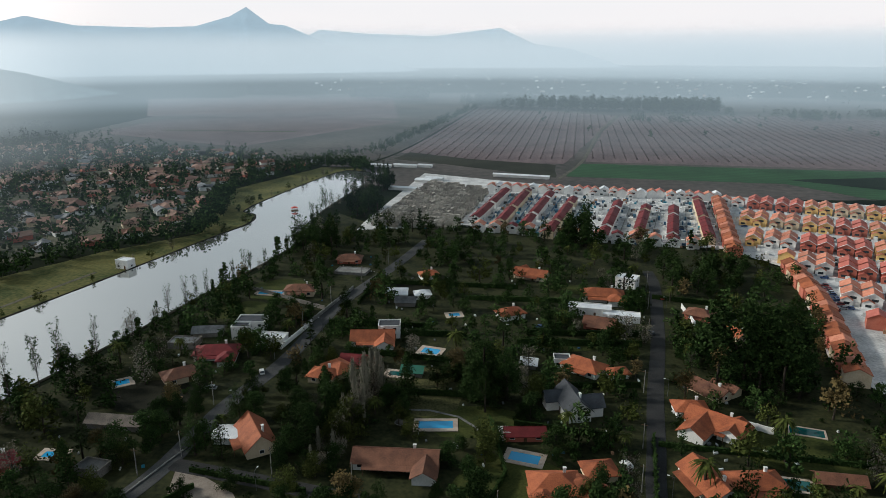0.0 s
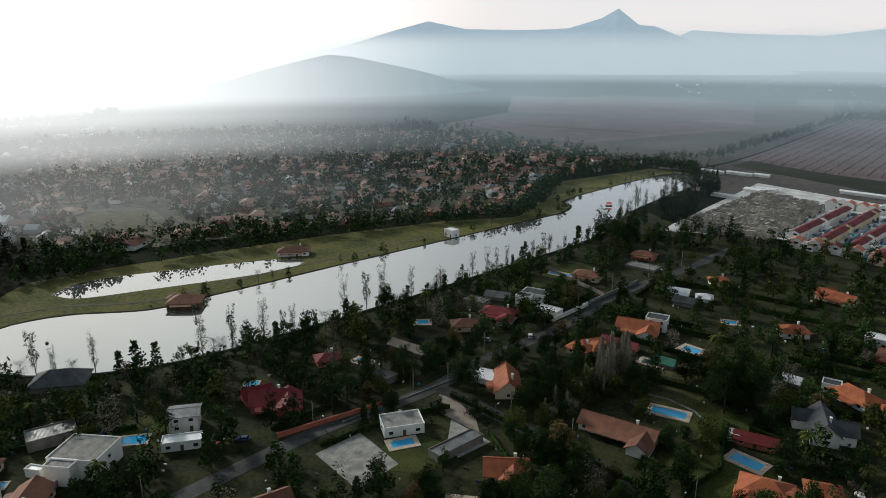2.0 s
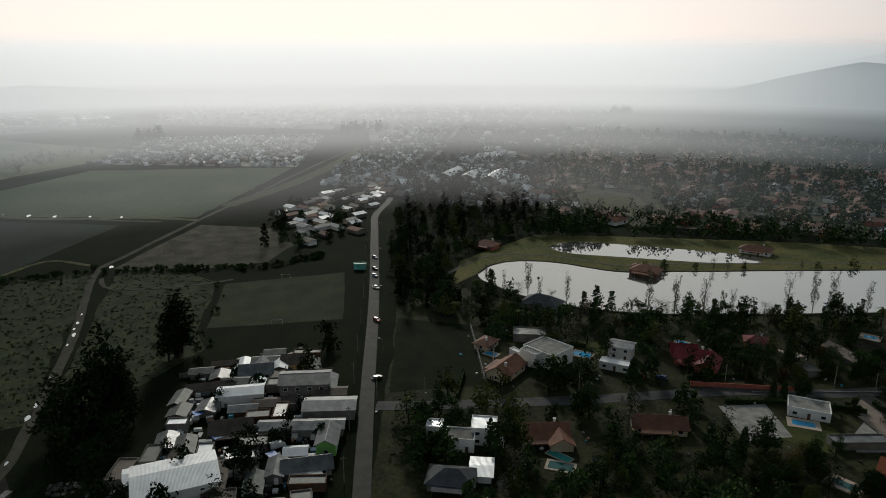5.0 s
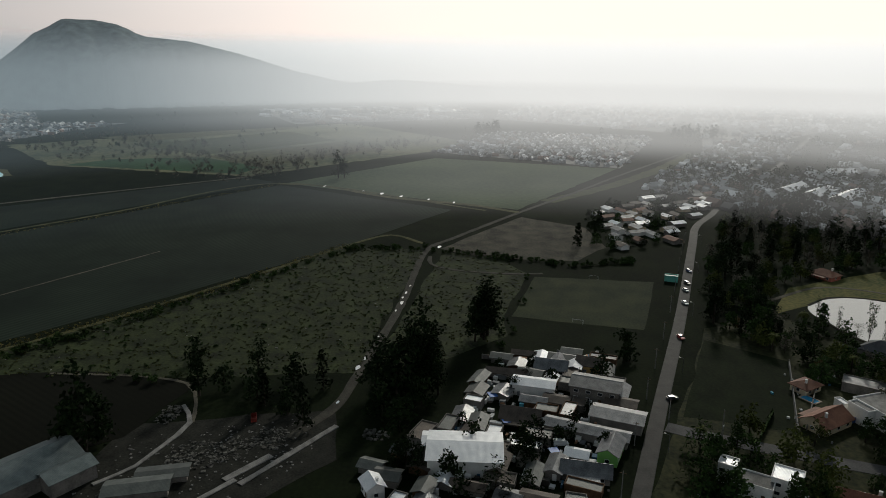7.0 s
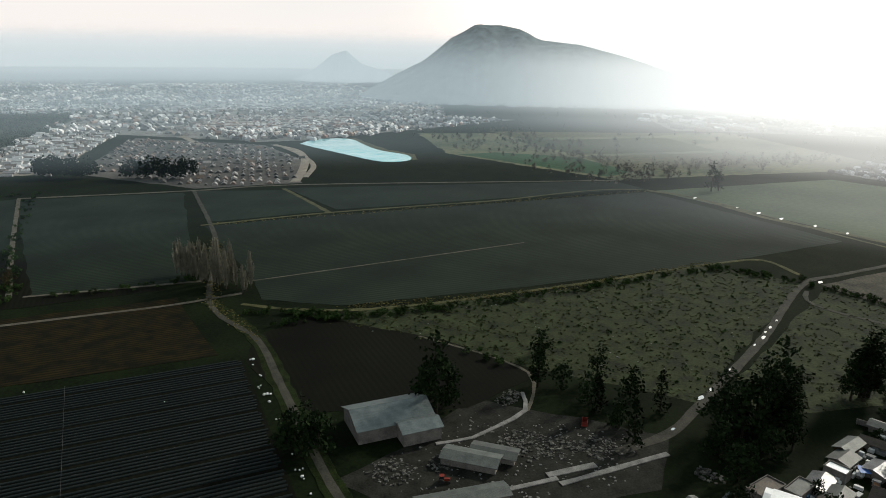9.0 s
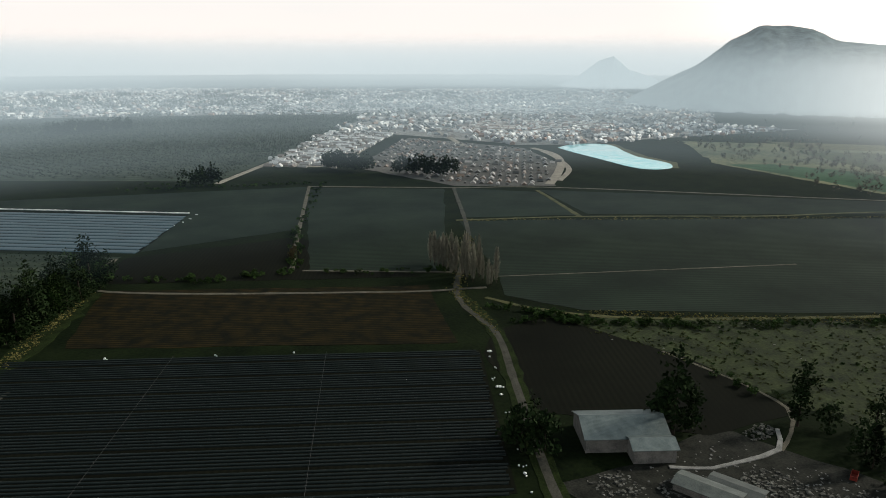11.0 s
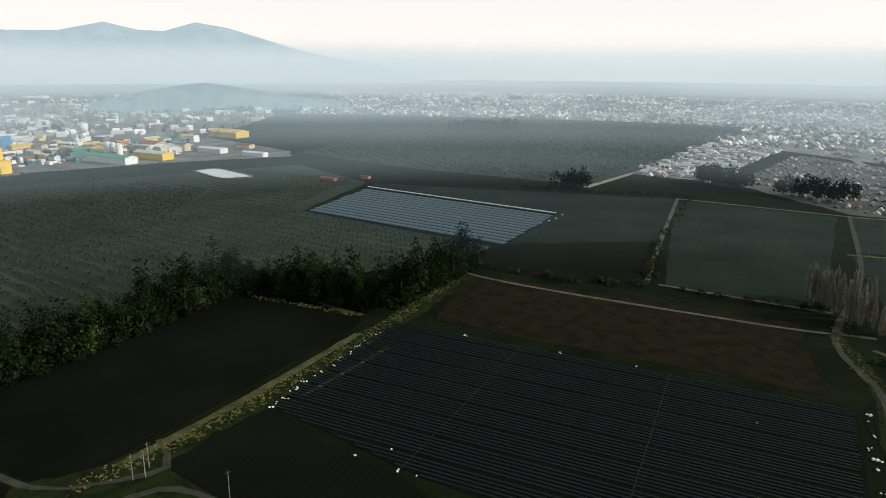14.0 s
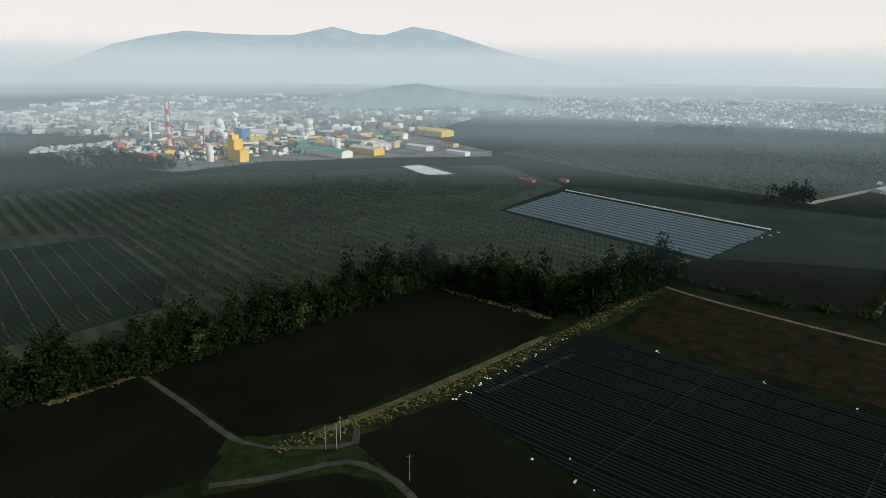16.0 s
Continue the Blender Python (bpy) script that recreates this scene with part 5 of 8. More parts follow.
house(-66, 13, 60, 13, 9, GREY_R, SLATE, "low house under a dark hipped roof", "hip", chimney=False)
house(-76, 43, 70, 14, 9, CREAM, TERRA_D, "brown-orange house with crossed gables", wings=((4, -4, 90, 9, 7),))
house(-140, 292, -18, 8, 6, PALE, SHEET_W, "white two-storey boathouse with balconies", "flat", h=4.6)

pool(-2, 158, 0, 11, 4.5)
pool(19, 143, -20, 9, 4.5)
pool(-4, 203, -20, 7, 5)
pool(4, 234, 10, 5, 3.5)
pool(-13, 187, -12, 8, 3.5, water=POOL_G, label="green swimming pool on a brick terrace")
pool(-68, 258, -8, 12, 4.5)
pool(-93, 182, 30, 5, 4)
pool(-93, 145, -5, 6, 3)
pool(91, 154, -20, 10, 4.5, 0.6, POOL_G, "swimming pool under a dark green cover")
pool(78, 132, -15, 7, 5, 1.0, POOL_G, "dark green swimming pool")
pool(-117, 80, 39, 7.5, 5, 0.8)
pool(-128, 52, 36, 5.5, 3.2, 0.6)
pool(-113, 117, 30, 5, 3.5, 0.6)
pool(-57, 111, 48, 7, 3.5)
pool(-33, 97, 20, 7, 3.5, water=POOL_G, label="small dark swimming pool")
pool(-63, 40, 50, 7.5, 4, 0.8, POOL_G, "dark swimming pool with a pale rim")
pool(-67, 42, 25, 8, 3.0, 0.3, plain("teal_cover", (0.03, 0.25, 0.24), 0.6), "swimming pool with a teal cover")

lawn(16, 133, 15, 12, -20)
lawn(8, 160, 14, 9, 0)
lawn(-4, 170, 10, 8, 0, STRAW, "patch of dry yellow grass")
lawn(-6, 186, 10, 7, 0, STRAW, "patch of dry yellow grass")
lawn(86, 143, 16, 9, -10)
lawn(78, 150, 9, 5, -10)
lawn(-118, 88, 12, 7, 40)
lawn(-52, 108, 9, 8, 40)
lawn(-65, 262, 16, 12, 0)
lawn(-76, 240, 12, 8, 30)
lawn(92, 220, 12, 8, 0, YARD)
lawn(-80, 175, 14, 10, 10, YARD)
lawn(-16, 260, 12, 12, 0, YARD)
lawn(40, 208, 12, 5, -10)
lawn(50, 262, 10, 6, -10)
patch("concrete_court", [(-73, 97), (-69, 110), (-53, 103), (-56, 90)], 0.14, CONCRETE, "cracked pale concrete court", 0.3, "court")
patch("driveway", [(-52, 127), (-38, 122), (-42, 112), (-48, 118)], 0.13, CONCRETE, "pale paved forecourt", 0.3, "driveway")
patch("driveway", [(-62, 142), (-46, 130), (-42, 124), (-60, 130)], 0.12, mat("pavers", (0.16, 0.13, 0.11), (0.28, 0.24, 0.20), 3, 0.9, 0.3), "paved corner beside the junction", 0.3, "driveway")
patch("parking_yard", [(90, 238), (106, 234), (104, 224), (90, 226)], 0.12, ASPHALT, "asphalt yard behind a white wall", 0.3, "yard")
PLOTS += [(-63, 100, 14), (-47, 122, 8)]
park(5, 42, 139, 14)
for k, (cx, cy, cr) in enumerate(((58, 226, 70), (64, 224, 70), (70, 216, 10), (-96, 88, 40), (-93, 93, 120), (-77, 31, 60), (-54, 188, 20), (-66, 178, 90), (108, 240, 30), (84, 250, -15), (33, 222, 60), (-60, 207, 10))):
    park(k, cx, cy, cr)

# ---- walls, hedges, fences ----


def wall_run(p, q, h, material, label, name="garden_wall", thick=0.25, posts=0):
    (x1, y1), (x2, y2) = p, q
    d = math.hypot(x2 - x1, y2 - y1) * S
    ob = thing(name, (x1 + x2) / 2, (y1 + y2) / 2, math.degrees(math.atan2(y2 - y1, x2 - x1)), label, "wall" if "wall" in name else "fence")
    part("panel", Geo().box(0, 0, 0, d, thick, h), material, ob)
    part("coping", Geo().box(0, 0, h, d + 0.1, thick + 0.12, 0.08), material, ob)
    n = posts or max(2, int(d / 9))
    post = Geo().box(0, 0, 0, thick + 0.16, thick + 0.16, h + 0.25).mesh("post", material)
    for i in range(n + 1):
        part("post", post, material, ob, at=pose(-d / 2 + d * i / n, 0, 0))
    return ob


def hedge(p, q, h, label="clipped dark green hedge", leaf=LEAF_D, w=1.3):
    (x1, y1), (x2, y2) = p, q
    d = math.hypot(x2 - x1, y2 - y1) * S
    ob = thing("hedge", (x1 + x2) / 2, (y1 + y2) / 2, math.degrees(math.atan2(y2 - y1, x2 - x1)), label, "hedge")
    g = Geo()
    rng = random.Random(int(d * 10))
    for _ in range(int(d * 9)):
        leaves(g, (rng.uniform(-d / 2, d / 2), rng.uniform(-w / 2, w / 2), rng.uniform(0.3, h)), 0.35, 1, 0.42, rng)
    part("foliage", g, leaf, ob)
    part("core", Geo().box(0, 0, 0, d, w * 0.5, h * 0.75), LEAF_D, ob)
    return ob


for p, q, h in (((-30, 203), (12, 192), 3), ((-36, 218), (8, 214), 3.5), ((-40, 226), (-4, 222), 3), ((-22, 176), (14, 172), 3), ((-58, 138), (-30, 130), 2.2), ((-28, 129), (6, 119), 2.4),
                ((-40, 125), (-25, 110), 2.4), ((-74, 100), (-66, 118), 2), ((-55, 132), (-64, 122), 2.2), ((12, 160), (14, 136), 3), ((14, 136), (8, 122), 3), ((40, 152), (18, 158), 2.5), ((44, 148), (38, 126), 2.2),
                ((52, 152), (44, 122), 2.2), ((56, 178), (22, 178), 3), ((64, 206), (24, 208), 3.5), ((66, 214), (28, 216), 3.2), ((72, 234), (80, 262), 2.5), ((52, 148), (100, 138), 2.2), ((-140, 60), (-121, 84), 2.4),
                ((-90, 100), (-84, 120), 2.0), ((-48, 240), (-60, 200), 2.4), ((-32, 245), (-26, 280), 2.4), ((78, 206), (98, 200), 3.0), ((80, 250), (120, 236), 3.0), ((-118, 38), (-104, 30), 2.2), ((-30, 270), (30, 262), 3), ((10, 250), (50, 246), 3)):
    hedge(p, q, h)
for p, q, h, m, lab in (((88, 240), (87, 223), 2.2, PALE, "high white roadside wall"), ((-46, 226), (-52, 205), 2.0, PALE, "white roadside garden wall"), ((-52, 205), (-60, 207), 2.0, PALE, "white garden wall with a coping"),
                        ((-36, 262), (-48, 222), 1.8, CONCRETE, "grey block roadside wall"), ((-76, 262), (-44, 240), 1.8, GREY_R, "grey block garden wall"), ((-86, 98), (-72, 124), 1.8, BRICK_R, "red roadside wall with white pillars"),
                        ((-108, 41), (-152, 55), 1.8, CONCRETE, "pale concrete plot wall"), ((-142, 60), (-110, 44), 1.8, GREY_R, "block wall between plots"), ((76, 157), (82, 153), 2.2, PALE, "white garden wall with a coping"),
                        ((-146, -44), (-143, -12), 1.9, GREY_R, "long grey block wall"), ((-113, 54), (-126, 78), 2.0, plain("blue_sheet", (0.03, 0.08, 0.25), 0.5), "blue metal sheet fence"), ((-62, 148), (-76, 112), 0.5, CONCRETE, "low kerb wall at the junction")):
    wall_run(p, q, h, m, lab)

# ---- estates behind the gardens ----
patch("estate_ground", [(-46, 356), (-44, 372), (-14, 528), (60, 486), (180, 440), (280, 404), (330, 372), (240, 190), (126, 160), (118, 192), (140, 255), (149, 290), (134, 318), (70, 338), (12, 366)], 0.06, mat("estate_paving", (0.30, 0.30, 0.305), (0.66, 0.65, 0.64), 10, 0.85, 1.2, 0.1, 0.4), "pale streets and yards of a housing estate", 0.5, "street")


def estate_model(name, wall_mat, roof_mat, L, W, h, rise, label, group, trim=FRAME_W, bay=True):
    """Ridge along local x; a lower gabled bay steps forward at the street end (-x)."""
    ob = new(name)
    ob.matrix_basis = pose(0, 0, -90)
    tagged(ob, label, "house", group)
    g = Geo().extrude_x([(-W / 2, 0), (W / 2, 0), (W / 2, h), (0, h + rise), (-W / 2, h)], -L / 2, L / 2)
    if bay:
        k = len(g.v)
        g.extrude_x([(-W * 0.08, 0), (W * 0.5, 0), (W * 0.5, h * 0.62), (W * 0.21, h * 0.62 + rise * 0.6), (-W * 0.08, h * 0.62)], -L / 2 - 2.2, -L / 2)
    part("wall", g, wall_mat, ob)
    part("roof", gable(Geo(), L, W, h, rise, 0.35, 0.2), roof_mat, ob)
    if bay:
        part("bay_roof", gable(Geo(), 2.2, W * 0.58, h * 0.62, rise * 0.6, 0.3, 0.18), roof_mat, ob, at=pose(-L / 2 - 1.1, W * 0.21, 0))
    if bay:
        part("bargeboard", gable(Geo(), 0.1, W, h - 0.12, rise, 0.36, 0.26, -L / 2 - 0.36), trim, ob)
    part("window", Geo().box(-L / 2 - 0.02, -W * 0.1, h * 0.66, 0.1, W * 0.34, 1.2), GLASS, ob)
    if bay:
        part("window", Geo().box(-L / 2 - 2.24, W * 0.2, 1.0, 0.1, W * 0.3, 1.2), GLASS, ob)
    return ob


SHELL = mat("sandy_blockwork", (0.21, 0.195, 0.17), (0.43, 0.40, 0.355), 2.5, 0.9, 0.4, 0.2, vary=0.3)


def shell_model(k):
    """Unfinished block-built house, roofless, with openings between its piers."""
    ob = new("unfinished_house")
    ob.matrix_basis = pose(0, 0, -90)
    tagged(ob, "unfinished two-storey house shell of sandy blocks, no roof", "house", "unfinished houses")
    g = Geo()
    for sx in (-1, 1):
        for sy in (-1, 1):
            g.box(sx * 2.6, sy * 2.9, 0, 1.5 if (sy + sx + k) % 4 else 0.9, 0.9, 2.45)
    part("lower_wall", g.box(0.6, 0, 0, 4.0, 5.6, 2.45), SHELL, ob)
    part("slab", Geo().box(0, 0, 2.45, 6.8, 7.0, 0.25), SHELL, ob)
    g = Geo()
    for sx, sy, bx, by in ((0, 2.7, 5.6, 0.3), (0, -2.7, 3.2, 0.3), (2.7, 0, 0.3, 5.6), (-2.7, 1.2, 0.3, 2.4), (-2.7, -2.3, 0.3, 0.9), (1.4 * k, 0.2, 0.25, 5.2)):
        g.box(sx, sy, 2.7, bx, by, 2.5)
    part("upper_wall", g, SHELL, ob)
    if k:
        part("lintel", Geo().box(0, -0.4, 5.2, 5.9, 1.2, 0.3).box(2.0, 1.2, 5.2, 1.2, 3.4, 0.3), SHELL, ob)
    return ob


ROSE = roofing("rose_clay_tiles", (0.34, 0.085, 0.065), (0.50, 0.16, 0.12), 0.45, 0.15)
ROWMODELS = [estate_model("terraced_house", w, RED_R, 6.0, 6.6, 5.0, 1.6, lab, "terraced houses", bay=False) for w, lab in ((PALE, "white terraced house with a dark red roof"), (CREAM, "cream terraced house with a dark red roof"))]
ORANGE = [estate_model("estate_house", w, TERRA_P if w is not BRICK_R else ROSE, 8.4, 8.2, 5.0, 2.3, lab, "estate houses") for w, lab in ((YELLOW_R, "yellow two-storey house with an orange tile roof"), (BRICK_R, "brick-red two-storey house with an orange tile roof"), (CREAM, "cream two-storey house with an orange tile roof"), (PALE, "white two-storey house with an orange tile roof"))]
ROWEND = [estate_model("estate_house", w, r, 6.9, 8.6, 5.0, 2.0, lab, "estate houses", bay=False) for w, r, lab in ((BRICK_R, TERRA, "brick-red terraced house with an orange roof"), (BRICK_R, TERRA_P, "brick-red terraced house with a pale orange roof"), (CREAM, TERRA, "cream terraced house with an orange roof"))]
SHELLS = [shell_model(k) for k in range(2)]
PALE_H = [estate_model("estate_house", PALE, r, 7.5, 7.2, 5.0, 2.0, lab, "estate houses") for r, lab in ((TERRA_P, "white two-storey house with an orange roof"), (ROSE, "white two-storey house with a brick-red roof"), (TERRA_P, "white two-storey house with an orange roof"), (SHEET_W, "white two-storey house with a pale roof"))]


EK = 0.957


def set_house(models, k, x, y, rot, z=0.0):
    return copy_thing(models[k % len(models)], pose(x * EK * S, y * EK * S, z, 0, 0, rot))


for r, (a, b) in enumerate((((18, 384), (43, 465)), ((32, 377), (58, 465)), ((43, 364), (72, 455)), ((55, 352), (84, 437)), ((82, 345), (110, 425)), ((99, 342), (124, 413)), ((116, 338), (140, 411)), ((134, 334), (163, 436)))):
    d = math.hypot(b[0] - a[0], b[1] - a[1])
    n = int(d / 5.1)
    ang = math.degrees(math.atan2(b[1] - a[1], b[0] - a[0]))
    for i in range(n):
        if (i + r) % 9 == 7:
            continue
        t = (i + 0.5) / n
        set_house(ROWMODELS, r, a[0] + (b[0] - a[0]) * t, a[1] + (b[1] - a[1]) * t, ang, -0.1 * ((i * 7 + r) % 3))
    off = 7.2
    c, s = math.cos(radians(ang - 90)) * off, math.sin(radians(ang - 90)) * off
    wall_run(((a[0] + c) * EK, (a[1] + s) * EK), ((b[0] + c) * EK, (b[1] + s) * EK), 1.8, plain("blue_fence", (0.05, 0.12, 0.2), 0.6) if r < 4 else CONCRETE, "long yard fence behind a terrace", "yard_fence", 0.15)
rng = random.Random(11)
for i in range(-1, 11):
    for j in range(0, 18):
        x, y = -34 + i * 5.9 + j * 2.1, 374 + j * 7.8 - i * 1.3
        if inside(x, y, [(-40, 378), (-12, 508), (34, 470), (8, 372)]):
            set_house(SHELLS, rng.randint(0, 1), x + rng.uniform(-1, 1), y + rng.uniform(-1, 1), 73 + rng.choice((0, 90)))
for i in range(26):
    t = i / 25
    set_house(PALE_H, i * 3, 34 + 146 * t + rng.uniform(-1, 1), 482 - 36 * t + rng.uniform(-2, 2), 75 + rng.choice((0, 180)))
    if i % 2 == 0:
        set_house(PALE_H + ROWMODELS, i, 20 + 110 * t, 370 - 36 * t + rng.uniform(-2, 2), 75)
EST = [(180, 440), (262, 412), (330, 372), (300, 300), (250, 230), (215, 170), (142, 176), (157, 250), (165, 280), (160, 298), (152, 322)]
def joined(name, places, label, category="houses"):
    """Houses past counting: copies of models, each at its pose, in one mesh that keeps their materials."""
    v, f, mi, mats = [], [], [], []
    for model, m in places:
        for o in model.children:
            me, w = o.data, m @ o.matrix_basis
            if me.materials[0] not in mats:
                mats.append(me.materials[0])
            k, slot = len(v), mats.index(me.materials[0])
            v += [tuple(w @ p.co) for p in me.vertices]
            f += [tuple(k + q for q in p.vertices) for p in me.polygons]
            mi += [slot] * len(me.polygons)
    me = bpy.data.meshes.new(name)
    me.from_pydata(v, [], f)
    for m in mats:
        me.materials.append(m)
    me.polygons.foreach_set("material_index", mi)
    return tagged(new(name, me), label, category, "", "stuff")


for v in (466, 420, 376, 339, 302, 268, 234):
    for back in (0, 1):
        for i in range(-12, 34):
            u = -60 + i * 7.5 + 1.2 * (i // 2)
            x, y = u * 0.883 + (v + back * 9.6) * 0.469, -u * 0.469 + (v + back * 9.6) * 0.883
            if inside(x, y, EST):
                k = (i // 2 * 5 + v) % 8
                set_house(ORANGE, (0, 1, 0, 2, 1, 1, 0, 3)[k], x + rng.uniform(-0.3, 0.3), y + rng.uniform(-0.3, 0.3), 62 + (180 if back else 0))
                if not back and (i * 5 + v) % 4 == 0:
                    park(rng.randint(0, 4), (x - 4.0) * EK, (y - 7.6) * EK, 62 + rng.choice((0, 90)), "cars along an estate street")
for a, b in (((176, 436), (139, 318)), ((156, 298), (145, 250)), ((145, 250), (122, 186))):
    d = math.hypot(b[0] - a[0], b[1] - a[1])
    n = int(d / 5.4)
    for i in range(n):
        t = (i + 0.5) / n
        set_house(ROWEND, i % 3, a[0] + (b[0] - a[0]) * t + 0.5 * (i % 2), a[1] + (b[1] - a[1]) * t, math.degrees(math.atan2(b[1] - a[1], b[0] - a[0])))
for i in range(14):
    for side in (0, 3.4):
        if rng.random() < 0.8:
            park(rng.randint(0, 4), (157 + side - 0.26 * i * 2.2) * EK, (276 - i * 2.2) * EK, 78, "cars along an estate street")
for i in range(26):
    lane = rng.choice(((92, 362, 0.27), (126, 352, 0.28), (63, 370, 0.3), (72, 352, 0.33), (30, 384, 0.3)))
    q = rng.uniform(0, 66)
    park(rng.choice((0, 0, 1, 2, 3, 4)), (lane[0] + lane[2] * q) * EK, (lane[1] + q) * EK, 73, "cars between the terraces")
# sheds, awnings and stored goods in the back yards
CLUTTER = mat("yard_clutter", (0.3, 0.3, 0.3), (0.4, 0.4, 0.4), 3, 0.7, 0.5)
cn = CLUTTER.node_tree
cri = cn.nodes.new("ShaderNodeNewGeometry")
crr = cn.nodes.new("ShaderNodeValToRGB")
crr.color_ramp.interpolation = "CONSTANT"
stops(crr, ((0.0, (0.50, 0.50, 0.50)), (0.26, (0.16, 0.165, 0.17)), (0.46, (0.04, 0.10, 0.17)), (0.56, (0.045, 0.042, 0.038)), (0.64, (0.74, 0.73, 0.71)), (0.9, (0.30, 0.17, 0.10)), (0.95, (0.05, 0.22, 0.30))))
cn.links.new(cri.outputs["Random Per Island"], crr.inputs[0])
cn.links.new(crr.outputs[0], cn.nodes["Principled BSDF"].inputs["Base Color"])


def clutter(poly, count, label, seed, low=1.0, high=3.6, tall=2.4, turn=73, keep_off=lambda x, y: True):
    r = random.Random(seed)
    g = Geo()
    for x, y in spots(poly, count, r, 0.0, keep_off):
        h = r.uniform(0.5, tall)
        g.box(x * S, y * S, -0.05, r.uniform(low, high), r.uniform(low, high) * 0.7, h, turn + r.choice((0, 90)) + r.uniform(-4, 4), r.uniform(0, 0.08))
    return tagged(part("yard_clutter", g, CLUTTER), label, "clutter", "", "stuff")


clutter([(x * EK, y * EK) for x, y in ((16, 376), (42, 468), (182, 440), (140, 330), (70, 345))], 900, "sheds, awnings and stored goods in terrace yards", 31)
clutter([(x * EK, y * EK) for x, y in ((-38, 374), (-10, 506), (40, 468), (16, 372))], 260, "building material among house shells", 32, 0.5, 2.0, 1.0)
clutter([(x * EK, y * EK) for x, y in EST], 900, "porches and stored goods between estate houses", 33, 1.0, 2.6, 2.0, 62)
clutter([(-62, -60), (-112, -50), (-150, -40), (-156, -4), (-76, -14), (-52, -28)], 420, "stored goods and lean-tos among the shacks", 34, 0.6, 3.0, 2.2, 76, lambda x, y: line_gap(x, y, MAIN) > 6)
for x, y, L, W in ((-12, 492, 18, 9), (-6, 499, 16, 7), (-24, 462, 34, 4), (58, 508, 52, 4), (-50, 558, 22, 4), (-30, 557, 24, 4), (-14, 556, 14, 5), (-106, 581, 12, 7)):
    house(x, y, -18, L, W, PALE, SHEET_W, "long shed with a white metal roof", h=2.8, rise=0.7, windows=False, chimney=False, name="shed", category="shed")

# ---- the suburb west of the lake ----
SUB = [(-215, 266), (-168, 330), (-136, 360), (-154, 470), (-116, 566), (-190, 640), (-400, 700), (-620, 640), (-660, 400), (-430, 235), (-305, 175), (-268, 186)]
TERRA_S = roofing("faded_brown_tiles", (0.153, 0.0855, 0.063), (0.288, 0.171, 0.126), 0.45, 0.25)
SUBMODELS = []
for k, (w, r, L, W) in enumerate(((PALE, TERRA_D, 15, 9), (CREAM, TERRA_S, 13, 9), (PALE, TERRA_S, 17, 10), (BRICK_R, TERRA_S, 13, 9), (PALE, SHEET, 13, 8), (CREAM, TERRA_S, 15, 10))):
    ob = new("house")
    ob.matrix_basis = pose(0, 0, -90)
    tagged(ob, ("white", "cream", "white", "brick-red", "white", "cream")[k] + " suburban house with a " + ("brown tile", "orange tile", "brown hipped", "brown tile", "grey metal", "brown hipped")[k] + " roof", "house", "suburban houses")
    part("wall", Geo().box(0, 0, 0, L, W, 3.0).box(L * 0.2, W * 0.5, 0, L * 0.4, W * 0.5, 2.8), w, ob)
    top = hip(Geo(), L, W, 3.0, 2.0) if k in (2, 5) else gable(Geo(), L, W, 3.0, 2.0)
    cross = gable(Geo(), W * 0.9, L * 0.4, 2.8, 1.5, 0.4)
    n = len(top.v)
    top.v += [(L * 0.2 - y, W * 0.45 + x, z) for x, y, z in cross.v]
    top.f += [tuple(i + n for i in fc) for fc in cross.f]
    part("roof", top, r, ob)
    part("window", Geo().box(L * 0.25, -W / 2 - 0.02, 0.9, 2.4, 0.1, 1.3), GLASS, ob)
    SUBMODELS.append(ob)
SUB_SPOTS = spots(SUB, 290, random.Random(5), 14, lambda x, y: line_gap(x, y, [(-378, 238), (-341, 264), (-276, 236)]) > 14 and not inside(x, y, [(-290, 190), (-290, 240), (-335, 262), (-365, 230)]))
for k, (x, y) in enumerate(SUB_SPOTS):
    copy_thing(SUBMODELS[k % 6], pose(x * S, y * S, 0, 0, 0, rng.choice((0, 90, 180, 270)) + 30 + rng.uniform(-15, 15)))
SUB_MORE = spots(SUB, 260, random.Random(6), 9.5, lambda x, y: all(math.hypot(x - a, y - b) > 9.5 for a, b in SUB_SPOTS) and line_gap(x, y, [(-378, 238), (-341, 264), (-276, 236)]) > 12 and not inside(x, y, [(-290, 190), (-290, 240), (-335, 262), (-365, 230)]))
joined("suburban_houses", [(SUBMODELS[(k * 5 + 1) % 6], pose(x * S, y * S, 0, 0, 0, 30 + 90 * (k % 4) + (k * 37 % 31 - 15))) for k, (x, y) in enumerate(SUB_MORE)], "more suburban houses with brown tile roofs among trees")
PLOTS += [(x, y, 7.0) for x, y in SUB_SPOTS + SUB_MORE]
# school halls and the first houses of the village street
for k, (x, y) in enumerate(((-452, 168), (-440, 182), (-428, 196))):
    house(x, y, 140, 46, 15, CONCRETE, SHEET_W, "long school hall with a pale metal roof", h=5.0, rise=3.0, windows=False, chimney=False, name="school_hall", category="hall", group="school halls")

# ---- small workshops and sheds beside the main road ----
house(-86, -46, 92, 22, 16, PALE, SHEET_W, "large warehouse with a white metal roof", h=5.5, rise=1.6, windows=False, chimney=False, name="warehouse", category="warehouse")
house(-92, -52, 92, 12, 8, GREY_R, SHEET_W, "lean-to with a pale blue metal roof", h=3.4, rise=0.8, windows=False, chimney=False, name="shed", category="shed")
